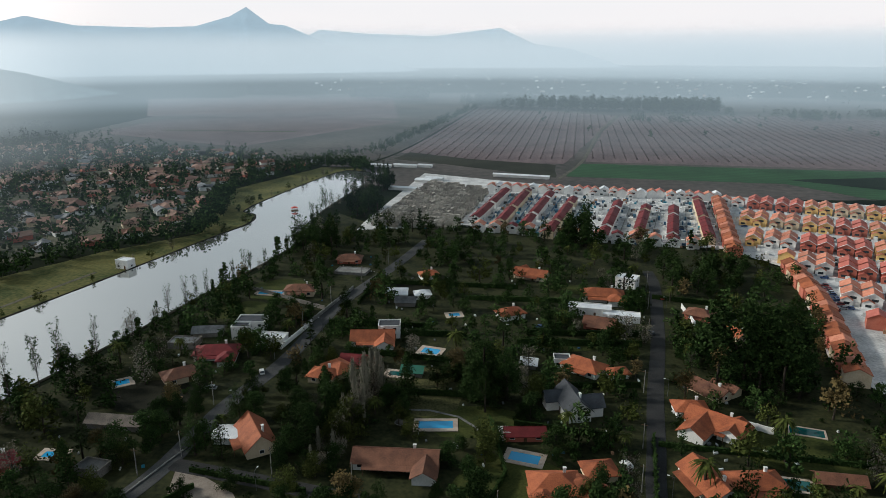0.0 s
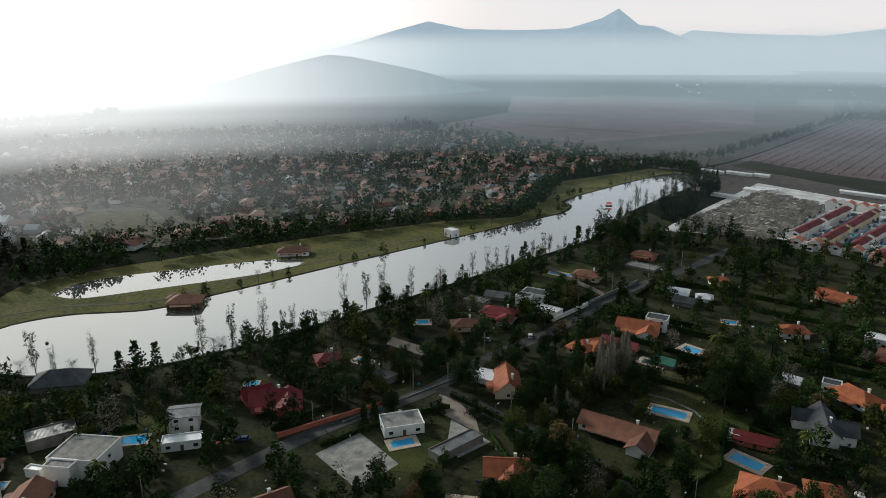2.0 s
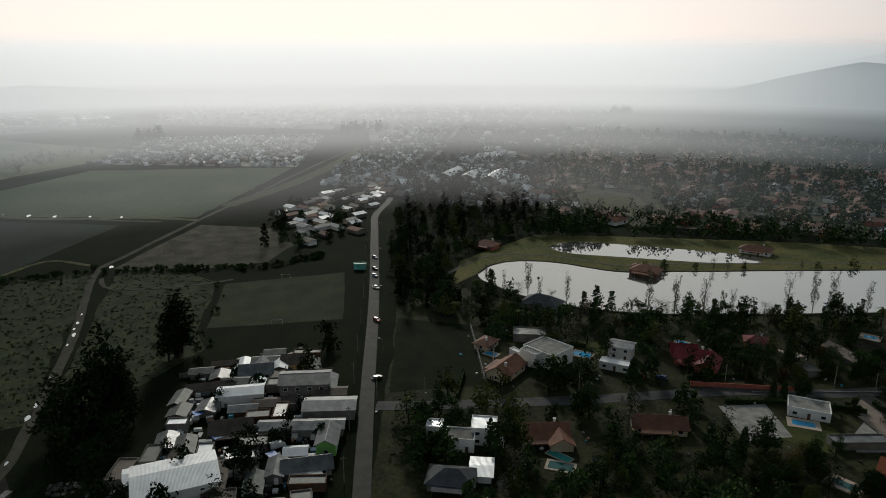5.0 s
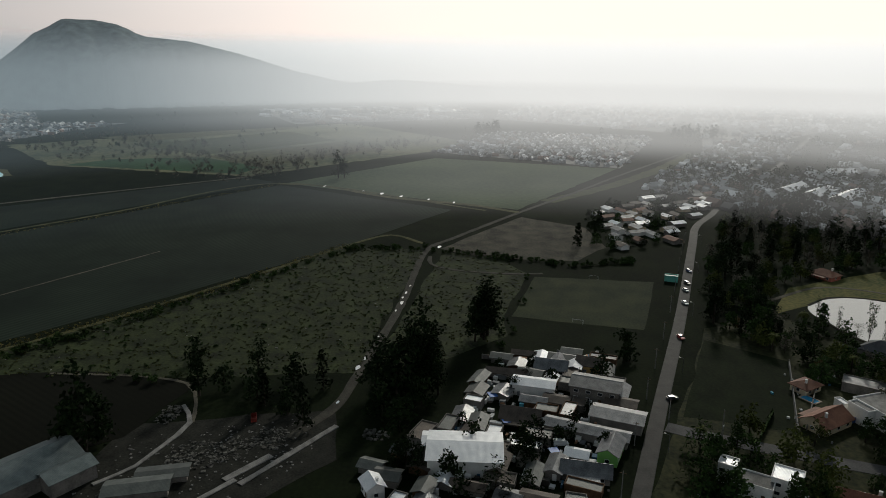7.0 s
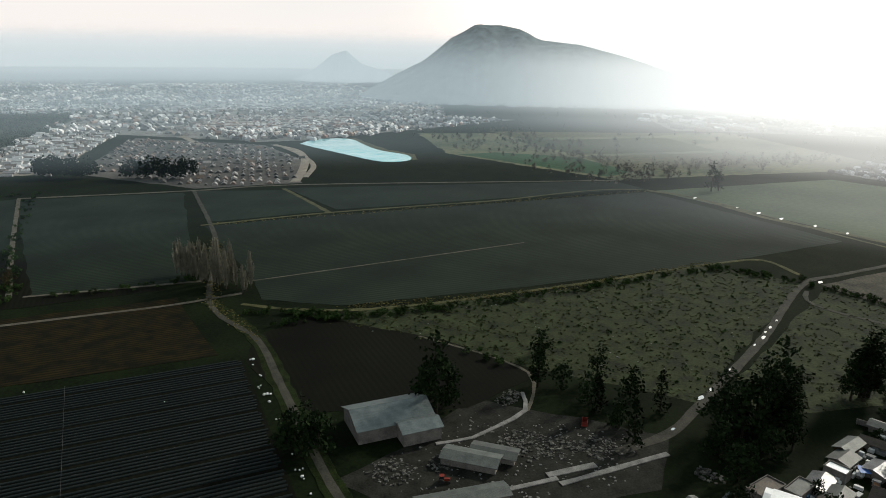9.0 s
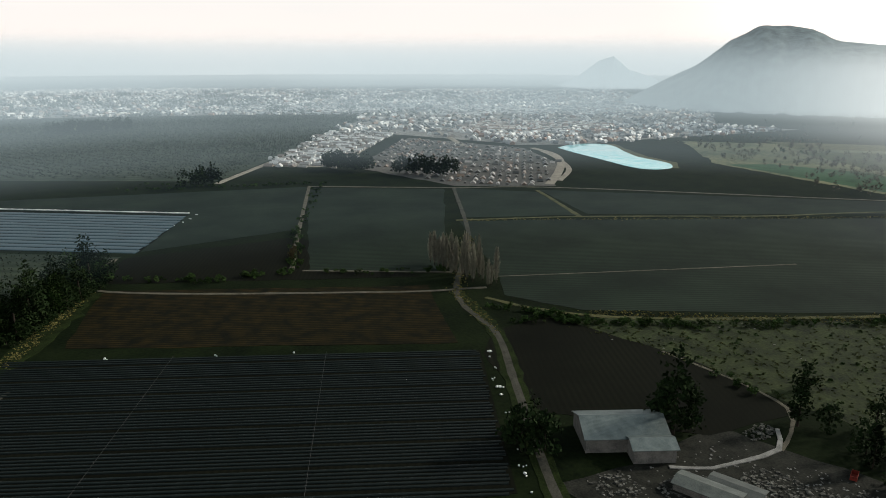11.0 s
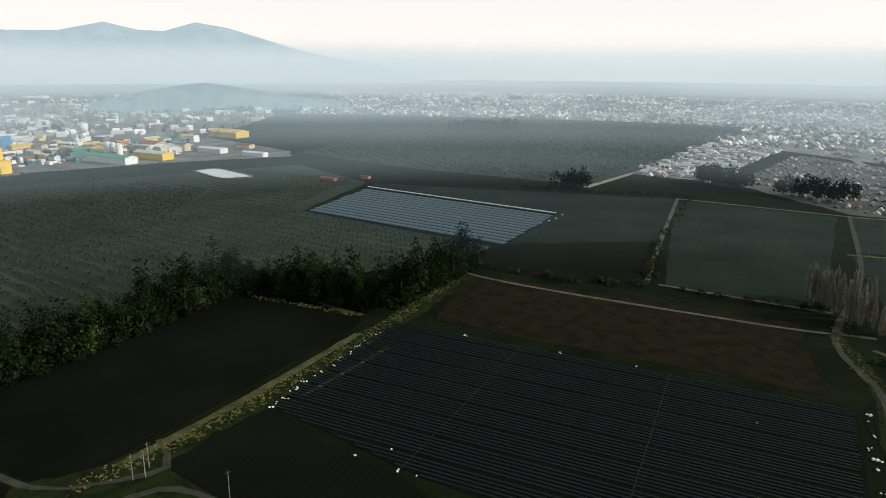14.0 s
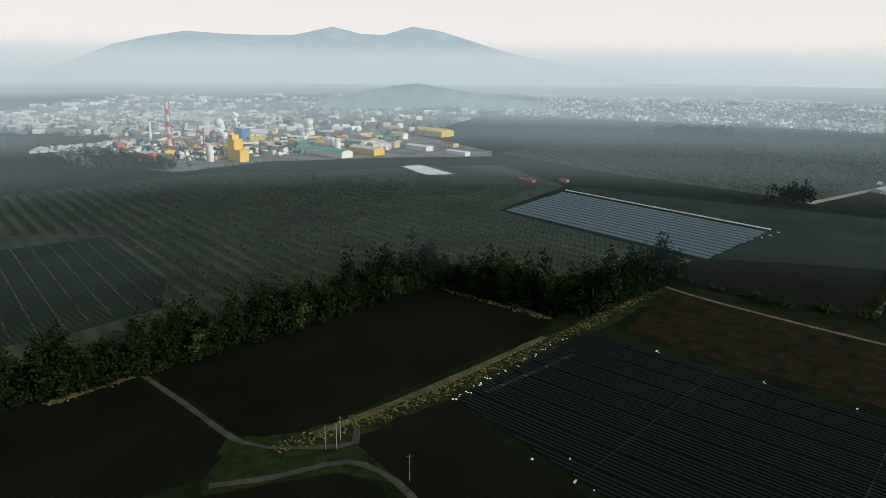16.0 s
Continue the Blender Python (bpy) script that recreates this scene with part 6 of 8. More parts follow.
house(-124, -28, 80, 15, 7, PALE, SHEET_W, "shed with a bright white roof", h=4.5, rise=1.0, windows=False, chimney=False, name="shed", category="shed")
house(-123, -10, 74, 17, 11, GREY_R, SHEET, "two-storey grey workshop with metal roof", h=6.0, rise=1.6, chimney=False, name="workshop", category="workshop")
house(-101, -15, 72, 27, 6, GREY_R, SHEET, "long grey row of workshops", h=3.4, rise=1.0, windows=False, chimney=False, name="workshop", category="workshop")
house(-108, -6, 72, 17, 9, GREY_R, SHEET, "grey metal-roofed workshop by the road", h=4.0, rise=1.2, windows=False, chimney=False, name="workshop", category="workshop")
house(-107, -32, 80, 13, 8, GREY_R, SHEET_B, "small house under a rusty metal roof", h=3.2, chimney=False)
house(-92, -10, 160, 11, 6, plain("lime_wall", (0.18, 0.42, 0.10), 0.7), SHEET, "narrow house with a lime green gable wall", h=4.0, rise=1.6, chimney=False)
house(-83, -17, 82, 14, 7, GREY_R, SHEET, "low house with grey corrugated roof", chimney=False)
house(-71, -66, 30, 6, 5, PALE, SHEET_W, "small white house with a tower", h=4.0, chimney=True)
house(-139, -22, 80, 12, 8, GREY_R, SHEET, "grey house with crossed metal roofs", h=3.2, chimney=False, wings=((2, 4, 90, 9, 6),))
house(-142, -10, 70, 9, 7, YELLOW_R, SHEET_B, "yellow house with a weathered roof", h=3.4, chimney=False)
house(-134, -36, 84, 15, 4, GREY_R, SHEET_B, "long low grey shed", h=2.6, windows=False, chimney=False, name="shed", category="shed")
SHANTY = [(-60, -62), (-78, -70), (-112, -48), (-148, -40), (-158, -2), (-122, -2), (-76, -16), (-50, -26)]
SHANTY_TREES = []
shed_rng = random.Random(21)
for k, (x, y) in enumerate(spots(SHANTY, 62, shed_rng, 5.6, lambda x, y: all(math.hypot(x - a, y - b) > r * 0.78 for a, b, r in PLOTS) and line_gap(x, y, MAIN) > 7)):
    L, W = shed_rng.uniform(6, 11), shed_rng.uniform(4, 6)
    house(x, y, 76 + shed_rng.choice((0, 90)) + shed_rng.uniform(-6, 6), L, W, shed_rng.choice((GREY_R, TIMBER, GREY_R)), shed_rng.choice((SHEET_Y, SHEET_B, SHEET_B, SHEET_Y, SHEET_Y, SHEET_Y, SHEET_B, SHEET, SHEET_W)), "small patched dwelling under a corrugated metal roof", shed_rng.choice(("gable", "gable", "flat")) , shed_rng.uniform(2.3, 3.2), 0.9, False, False, name="shack", category="shack", group="roadside shacks", keep=False)
tarp = plain("blue_tarpaulin", (0.03, 0.12, 0.40), 0.5)
for x, y in ((-104, -36), (-96, -30), (-90, -24), (-118, -40)):
    ob = thing("tarpaulin", x, y, 20, "blue tarpaulin over a yard", "tarpaulin", z=2.4)
    part("sheet", Geo().box(0, 0, 0, 4, 3, 0.1), tarp, ob)
    for sx in (-1, 1):
        for sy in (-1, 1):
            part("pole", Geo().tube((sx * 1.9, sy * 1.4, -2.4), (sx * 1.9, sy * 1.4, 0), 0.05, 0.05, 5), TIMBER, ob)
for k, (x, y, r) in enumerate(((-206, 35, -73), (-222, 39, -73), (-232, 42, -73), (-170, 25, -73), (-250, 47, -73), (-96, -22, 10), (-84, -30, 80), (-80, -36, 0), (-124, 12, 20), (-70, -38, 40))):
    park(k, x, y, r, z=0.2 if y > 15 else 0.02)
for x, y in spots(SHANTY, 60, random.Random(56), 2.0, lambda x, y: line_gap(x, y, MAIN) > 6):
    SHANTY_TREES.append((x, y))
# houses of the village street
vrng = random.Random(33)
for k, (x, y) in enumerate(spots([(-286, 22), (-300, 52), (-345, 68), (-440, 118), (-430, 72), (-362, 14)], 46, vrng, 7.5, lambda x, y: line_gap(x, y, MAIN) > 7)):
    house(x, y, 28 + vrng.choice((0, 90)) + vrng.uniform(-5, 5), vrng.uniform(7, 12), vrng.uniform(5, 7), (PALE, GREY_R, CREAM, GREY_R, PALE)[k % 5], (SHEET, TERRA_D, SHEET_W, SHEET_B, SHEET, SHEET_W)[k % 6], "small village house with " + ("grey metal", "brown tile", "white metal", "rusty metal", "grey metal", "white metal")[k % 6] + " roof", "gable", vrng.uniform(2.6, 3.4), 1.1, False, False, group="village houses")
STREET = [(-440, 80), (-448, 120), (-470, 132), (-620, 210), (-760, 285), (-800, 262), (-620, 140), (-460, 66)]
# ---- barn yard ----
house(-68, -147, 149, 26, 17, GREY_R, SHEET_D, "large barn with a weathered dark metal roof", h=5.0, rise=3.2, windows=False, chimney=False, name="barn", category="barn", wings=((6.5, -11, 0, 13, 8),))
house(-66, -119, 107, 17, 7, GREY_R, SHEET_Y, "low shed with dark mossy corrugated roof", h=2.8, rise=0.8, windows=False, chimney=False, name="shed", category="shed")
house(-72, -116, 107, 14, 6, GREY_R, SHEET_Y, "low shed with dull metal roof", h=2.4, rise=0.6, windows=False, chimney=False, name="shed", category="shed")
house(-52, -112, 143, 26, 6, GREY_R, SHEET_Y, "long collapsed shed with dark mossy roof", h=2.4, rise=0.7, windows=False, chimney=False, name="shed", category="shed")
for a, b, w in (((-72.6, -101.6), (-83.7, -94.0), 2.4), ((-71.3, -97.4), (-99.3, -81.2), 2.0), ((-52, -113), (-73, -99), 1.8)):
    ribbon("concrete_strip", [a, ((a[0] + b[0]) / 2, (a[1] + b[1]) / 2), b], w, 0.3, CONCRETE, "broken pale concrete strip", "slab", 0.4)
patch("yard_ground", [(-40, -141), (-66, -136), (-95, -137), (-108, -84), (-84, -78), (-45, -104)], 0.05, mat("yard_rubble", (0.004, 0.005, 0.0035), (0.026, 0.026, 0.021), 5, 0.95, 0.7, 0.5, 0.1), "dark yard with broken paving", 2, "yard")


DEBRIS = mat("dirty_broken_concrete", (0.022, 0.023, 0.020), (0.13, 0.125, 0.112), 1.2, 0.9, 0.3, 0.3, leafy=0.6)


def rubble(name, poly, count, low, high, material, label, seed):
    r = random.Random(seed)
    g = Geo()
    for x, y in spots(poly, count, r):
        s = r.uniform(low, high)
        g.box(x * S, y * S, -0.05, s * r.uniform(0.6, 1.6), s, s * r.uniform(0.2, 0.6), r.uniform(0, 180), r.uniform(0, 0.4))
    return tagged(part(name, g, material), label, "rubble", "", "stuff")


rubble("rubble", [(-45, -138), (-90, -134), (-104, -86), (-84, -84), (-50, -106)], 480, 0.15, 0.7, CONCRETE, "scattered concrete rubble and rubbish", 1)
for k, (x, y, w, d, n) in enumerate(((-81.4, -112.7, 8, 7, 260), (-91.6, -97, 6, 5, 170), (-51.5, -132.5, 6, 6, 130), (-100.6, -128.7, 6, 3, 90), (-96, -70, 3, 4, 70), (-86, -104, 7, 4, 120), (-62, -125, 5, 3, 70))):
    rubble("rubble", [(x + w * math.cos(a * 0.785) * (1.2 if a % 2 else 0.8), y + d * math.sin(a * 0.785)) for a in range(8)], n, 0.2, 1.1, DEBRIS, "heap of broken concrete and planks", 10 + k)
rubble("rubble", WASTE, 90, 0.2, 0.8, CONCRETE, "scattered pale litter on waste ground", 2)
rubble("rubble", [(-60, -62), (-112, -50), (-150, -40), (-150, -8), (-76, -12)], 260, 0.3, 1.2, GREY_R, "yard clutter among the shacks", 3)
puddle = plain("puddle_water", (0.85, 0.86, 0.86), 0.04, 0.95)
for k, (x, y, r) in enumerate(((-135, -83, 2.4), (-142, -82, 1.6), (-186, -79, 1.2), (-195, -78, 2.2), (-201, -78.5, 1.3), (-207, -78, 1.5), (-216, -77.5, 1.2), (-279, -71, 2.6), (-160, -81, 1.0), (-112, -84, 1.2), (-436, -172, 3.0), (-421, -140, 1.6), (-413, -125, 4.0), (-405, -110, 3.4), (-397, -90, 2.6), (-389, -72, 2.6))):
    pts = [(x + r * 1.0 * math.cos(a * 0.6283) * RNG.uniform(0.6, 1.2), y + r * 0.34 * math.sin(a * 0.6283) * RNG.uniform(0.7, 1.2)) for a in range(10)]
    patch("puddle", pts, 0.30, puddle, "rain puddle on the earth lane", 0.0, "puddle")

# ---- covered beds ----


def covered_beds(outline, angle, gap, width, film, label):
    ob = setting("covered_field", Geo().sheet([(x * S, y * S) for x, y in outline], -0.1, 0.09), SOIL_B, label, "field")
    c, s = math.cos(radians(angle)), math.sin(radians(angle))
    pts = [((x * c + y * s) * S, (-x * s + y * c) * S) for x, y in outline]
    lo, hi = min(p[1] for p in pts), max(p[1] for p in pts)
    v, row = lo + gap, 0
    while v < hi - gap / 2:
        cuts = sorted(p[0] + (q[0] - p[0]) * (v - p[1]) / (q[1] - p[1]) for p, q in zip(pts, pts[1:] + pts[:1]) if (p[1] > v) != (q[1] > v))
        for a, b in zip(cuts[::2], cuts[1::2]):
            if b - a > 6:
                ring = [(-width / 2, 0), (-width / 2 * 0.8, 0.28), (-width * 0.2, 0.40), (width * 0.2, 0.40), (width / 2 * 0.8, 0.28), (width / 2, 0)]
                bed = part("covered_bed", Geo().extrude_x(ring, a + RNG.uniform(0.5, 2), b - RNG.uniform(0.5, 2)), film, ob)
                bed.matrix_basis = pose(0, 0, 0.08, 0, 0, angle) @ pose(0, v, 0)
        row += 1
        v += gap * (1.7 if row % 6 == 0 and gap < 4 else 1)
    return ob


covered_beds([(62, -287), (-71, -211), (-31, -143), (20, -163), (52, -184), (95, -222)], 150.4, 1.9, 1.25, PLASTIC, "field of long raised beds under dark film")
covered_beds([(83, -573), (-43, -473), (1, -399), (119, -487)], 141.5, 8.0, 6.9, PLASTIC_P, "far field of long beds under pale film")


wall_run((82, -577), (-43, -477), 0.7, WHITE, "low white line of stacked sacks along a field", "sack_wall", 1.0)
for a, b in (((16, -261), (58, -188)), ((-27, -237), (10, -167))):
    ob = thing("irrigation_hose", (a[0] + b[0]) / 2, (a[1] + b[1]) / 2, math.degrees(math.atan2(b[1] - a[1], b[0] - a[0])), "thin dark irrigation hose laid across the beds", "hose")
    d = math.hypot(b[0] - a[0], b[1] - a[1]) * S
    part("hose", Geo().tube((-d / 2, 0, 0.52), (d / 2, 0, 0.52), 0.07, 0.07, 6), TYRE, ob)


SACK = Geo().box(0, 0, 0, 1.1, 0.8, 0.45, 0, -0.12).box(0, 0, 0.45, 1.2, 0.88, 0.3, 0, 0.45).mesh("sack", WHITE)


def bag(x, y, s=1.0):
    r = random.Random(int(x * 31 + y * 17))
    ob = thing("sack_heap", x, y, r.uniform(0, 180), "heap of white plastic sacks at the field edge", "sacks", "sack heaps", 0.1)
    for k in range(r.randint(1, 3)):
        sack = part("sack", SACK, WHITE, ob, at=pose(1.1 * k, r.uniform(-0.5, 0.5), 0, 0, 0, r.uniform(0, 90)))
        sack.scale = (s * r.uniform(0.45, 0.75),) * 3


for i in range(17):
    t = i / 16 + RNG.uniform(-0.02, 0.02)
    bag(96 - 31 * t + RNG.uniform(-1, 1), -220 - 56 * t, RNG.uniform(0.7, 1.3))
for i in range(13):
    t = i / 12 + RNG.uniform(-0.03, 0.03)
    bag(-72.5 + 40 * t + RNG.uniform(-1, 0.5), -209 + 68 * t, RNG.uniform(0.7, 1.4))
for x, y in ((35, -272), (4, -255), (-18, -243), (69, -195), (60, -197), (54, -185), (58, -188), (-46, -471), (-40, -462), (-34, -455), (-28, -448), (-22, -440), (120, -160), (112, -158), (-39, -205)):
    bag(x, y)


# ---- orchards and vines ----


def tree_rows(name, outline, angle, gap, step, height, sprays, size, leaf, label, seed):
    """Row upon row of small bare fruit trees, uncounted, in one mesh."""
    rng = np.random.default_rng(seed)
    c, s = math.cos(radians(angle)), math.sin(radians(angle))
    pts = [((x * c + y * s) * S, (-x * s + y * c) * S) for x, y in outline]
    lo, hi = min(p[1] for p in pts), max(p[1] for p in pts)
    got = []
    v = lo + gap / 2
    while v < hi:
        cuts = sorted(p[0] + (q[0] - p[0]) * (v - p[1]) / (q[1] - p[1]) for p, q in zip(pts, pts[1:] + pts[:1]) if (p[1] > v) != (q[1] > v))
        for a, b in zip(cuts[::2], cuts[1::2]):
            u = np.arange(a + 2, b - 2, step)
            u = u[rng.random(len(u)) > 0.05] if len(u) else u
            got += [(q, v + rng.uniform(-0.25, 0.25)) for q in u]
        v += gap
    p0 = np.array(got)
    base = np.stack([p0[:, 0] * c - p0[:, 1] * s, p0[:, 0] * s + p0[:, 1] * c], 1) / S
    base = np.array([p for p in base if not inside(p[0], p[1], POND_SITE)])
    return far_trees(name, base, label, leaf, height * 0.8, height * 1.15, sprays, size, 0.42, seed)


POND_SITE = [(246, -664), (224, -684), (176, -632), (202, -612)]
ORCH1 = [(468, -440), (416, -530), (398, -575), (370, -650), (200, -560), (196, -420), (140, -336), (208, -226), (222, -262), (240, -301), (318, -362), (372, -346), (430, -330)]
ORCH3 = [(370, -652), (264, -712), (94, -608), (130, -492), (14, -398), (36, -368), (136, -336), (194, -420), (198, -562)]
ORCH2 = [(44, -678), (160, -790), (-33, -1260), (-500, -1105), (-292, -828), (-94, -588)]
tree_rows("orchard_trees", ORCH1, 142, 10.6, 3.4, 4.4, 8, 0.85, FRUIT, "rows of bare pruned fruit trees", 41)
tree_rows("orchard_trees", ORCH3, 142, 6.4, 4.2, 3.2, 6, 0.6, FRUIT, "close rows of bare fruit trees", 47)
tree_rows("orchard_trees", ORCH2, 112, 13.0, 5.0, 4.4, 7, 1.1, FRUIT, "far rows of bare fruit trees", 42)
tree_rows("orchard_trees", [(-36, 642), (48, 1115), (240, 985), (174, 790), (112, 590), (20, 590)], 79, 11.5, 4.4, 2.6, 6, 0.7, VINE, "far brown rows of bare fruit trees", 43)
tree_rows("orchard_trees", [(184, 790), (252, 980), (515, 955), (780, 640), (430, 530), (124, 590)], 79, 11.5, 4.4, 2.6, 6, 0.7, VINE, "far brown rows of bare fruit trees", 44)
tree_rows("orchard_trees", [(-370, 955), (-152, 990), (-58, 913), (-200, 690), (-392, 802)], 20, 8.0, 5.0, 3.2, 5, 0.55, VINE, "far brown rows of bare fruit trees", 45)
patch("field", [(420, -290), (352, -321), (318, -360), (240, -299), (222, -268), (240, -228), (300, -190)], 0.12, SOIL, "young plantation on dull green ground", 1.5)
tree_rows("young_trees", [(416, -292), (350, -322), (318, -357), (242, -298), (225, -268), (242, -230), (300, -194)], 141, 10.6, 2.2, 1.3, 5, 0.32, TWIG, "rows of newly planted saplings", 46)
ribbon("track", [(372, -344), (322, -361), (300, -352), (262, -330)], 3.0, 0.16, FIELD_TRACK, "narrow headland with pale sacks", wobble=0.4)

# ---- planting ----
ROADS = [MAIN, R1, R2, SIDE]
LOT = [(-112, 10), (-172, 33), (-156, 60), (-107, 43)]


def free(x, y):
    return all(math.hypot(x - a, y - b) > r for a, b, r in PLOTS) and all(line_gap(x, y, r) > 4.2 for r in ROADS) and not inside(x, y, LOT) and not inside(x, y, shore)


def by_house(x, y):
    return min(math.hypot(x - a, y - b) - q for a, b, q in PLOTS) < 6 and all(line_gap(x, y, w) > 4 for w in (MAIN, R1, R2, SIDE)) and not inside(x, y, shore)


GARDENS = [(-200, 68), (-176, 82), (-150, 98), (-134, 138), (-112, 190), (-92, 250), (-66, 332), (-64, 400), (-40, 372), (12, 362), (66, 338), (132, 312), (148, 288), (138, 250), (118, 196), (120, 110), (-20, 62), (-60, 4), (-100, 12), (-140, 28), (-180, 42)]
clutter(GARDENS, 260, "garden furniture, small sheds and stored goods", 36, 0.3, 1.5, 0.9, 10, lambda x, y: by_house(x, y) and all(math.hypot(x - a, y - b) > q * 0.62 for a, b, q in PLOTS))
KINDS = (("broad", LEAF_D),) * 9 + (("broad", LEAF_M),) * 3 + (("bush", LEAF_D),) * 4 + (("tall", LEAF_D),) * 1 + (("cypress", LEAF_D),) * 2 + (("bare", TWIG),) * 2 + (("broad", LEAF_A),) + (("palm", LEAF_M),)
for x, y in spots(GARDENS, 820, random.Random(51), 3.4, lambda x, y: free(x, y) and (y < 225 or noise.noise((x / 13, y / 13, 2)) > 0.12)):
    k, leaf = RNG.choice(KINDS)
    plant(k, leaf, x, y, RNG.uniform(0.6, 1.0) if k == "tall" else RNG.uniform(0.7, 1.35), "garden trees")
for x, y in spots([(-112, 60), (-96, 20), (-62, 4), (-16, 62), (44, 98), (42, 128), (-20, 126), (-56, 134), (-62, 172), (-50, 240), (-76, 262), (-100, 220), (-126, 150), (-140, 100)], 170, random.Random(53), 3.4, free):
    plant(*RNG.choice((("broad", LEAF_D), ("broad", LEAF_D), ("tall", LEAF_D), ("bush", LEAF_D), ("cypress", LEAF_D))), x, y, RNG.uniform(0.6, 1.0), "garden trees")
for x, y in spots([(-46, 84), (-6, 70), (24, 92), (118, 116), (116, 196), (134, 250), (144, 288), (66, 334), (-50, 352), (-70, 300), (-84, 240), (-60, 170)], 430, random.Random(55), 3.1, free):
    plant(*RNG.choice((("broad", LEAF_D), ("broad", LEAF_D), ("broad", LEAF_D), ("broad", LEAF_M), ("tall", LEAF_D), ("bush", LEAF_D), ("bush", LEAF_M))), x, y, RNG.uniform(0.55, 1.0), "garden trees")
# tall groves
for cx, cy, n, rad, sz in ((90, 182, 26, 15, 1.45), (66, 326, 9, 6, 1.5), (12, 170, 8, 7, 1.0), (-58, 318, 14, 12, 1.1), (-14, 345, 6, 10, 0.9), (104, 268, 20, 18, 0.95), (-46, 400, 16, 14, 1.1), (-40, 470, 14, 12, 1.0)):
    for _ in range(n):
        a, r = RNG.uniform(0, 6.28), rad * RNG.random() ** 0.5
        x, y = cx + r * math.cos(a), cy + r * math.sin(a)
        if not inside(x, y, shore) and all(line_gap(x, y, r) > 4.2 for r in ROADS):
            plant("tall", LEAF_D, x, y, sz, "grove of tall trees")
for x, y, s in ((-26, 143, 1.5), (-28, 147, 1.35), (-24, 150, 1.6), (-25, 156, 1.6), (-22, 162, 1.75), (-23, 168, 1.9), (-20, 172, 2.0), (-17, 175, 1.9), (-24, 174, 1.7), (-30, 141, 1.2), (-21, 166, 1.7), (-19, 169, 2.0), (-22, 158, 1.6), (-26, 152, 1.5), (-15, 171, 1.8), (-21, 177, 1.8)):
    plant("brush", TWIG_P, x + RNG.uniform(-2, 2), y + RNG.uniform(-2, 2), s * RNG.uniform(0.4, 0.72), "tall pale poplars")
    plant("bare", TWIG, x + RNG.uniform(-2, 2), y + RNG.uniform(-3, 3), s * RNG.uniform(0.5, 0.7), "tall pale poplars")
# shore trees
for i in range(86):
    t = i / 85
    e = smooth_line(LAKE_E, 2.0)
    p = e[int(t * (len(e) - 1))] / S
    if noise.noise((t * 17, 1, 4)) > -0.28:
        plant(*RNG.choice((("poplar", LEAF_D), ("poplar", LEAF_D), ("poplar", LEAF_D), ("bare", TWIG), ("cypress", LEAF_D))), p.x + RNG.uniform(1.5, 6), p.y - RNG.uniform(0, 3), RNG.uniform(0.85, 1.3), "shore trees")
for i, p in enumerate(smooth_line(LAKE_W[4:], 9.0)):
    if RNG.random() < 0.75:
        plant(*RNG.choice((("bare", TWIG), ("broad", LEAF_M), ("broad", LEAF_D), ("bush", LEAF_D))), p.x / S - RNG.uniform(1.5, 4), p.y / S + RNG.uniform(0, 2), RNG.uniform(0.5, 0.8), "shore trees")
# the dark wood by the lake's end and along the main road
WOOD = [(-150, 62), (-196, 62), (-234, 86), (-264, 140), (-300, 168), (-420, 158), (-352, 92), (-250, 54), (-186, 38), (-168, 46)]
for x, y in spots(WOOD, 210, random.Random(52), 5.0, free):
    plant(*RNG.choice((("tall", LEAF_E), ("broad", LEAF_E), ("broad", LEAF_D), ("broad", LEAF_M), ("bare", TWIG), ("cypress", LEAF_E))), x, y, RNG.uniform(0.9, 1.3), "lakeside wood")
# belts and single trees of the farmland
for a, b in (((228, -178), (195, -220)), ((195, -220), (167, -263)), ((167, -263), (130, -330)), ((130, -330), (100, -322)), ((100, -322), (66, -304)), ((66, -304), (24, -364))):
    d = math.hypot(b[0] - a[0], b[1] - a[1])
    for i in range(int(d / 0.85)):
        t, o = (i + RNG.random()) / int(d / 0.85), RNG.uniform(-7, 5)
        nx, ny = -(b[1] - a[1]) / d, (b[0] - a[0]) / d
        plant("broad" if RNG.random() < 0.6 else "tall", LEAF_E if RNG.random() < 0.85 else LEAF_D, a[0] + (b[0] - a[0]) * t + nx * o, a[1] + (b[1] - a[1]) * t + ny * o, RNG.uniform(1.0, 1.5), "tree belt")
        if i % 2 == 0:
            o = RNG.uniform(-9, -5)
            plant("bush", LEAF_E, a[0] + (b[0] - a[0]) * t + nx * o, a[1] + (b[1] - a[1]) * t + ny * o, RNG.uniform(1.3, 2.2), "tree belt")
for i in range(34):
    plant("brush", TWIG_P, -110 - 9 * RNG.random(), -262 - 44 * RNG.random(), RNG.uniform(0.9, 1.45), "pale poplars by the ditch")
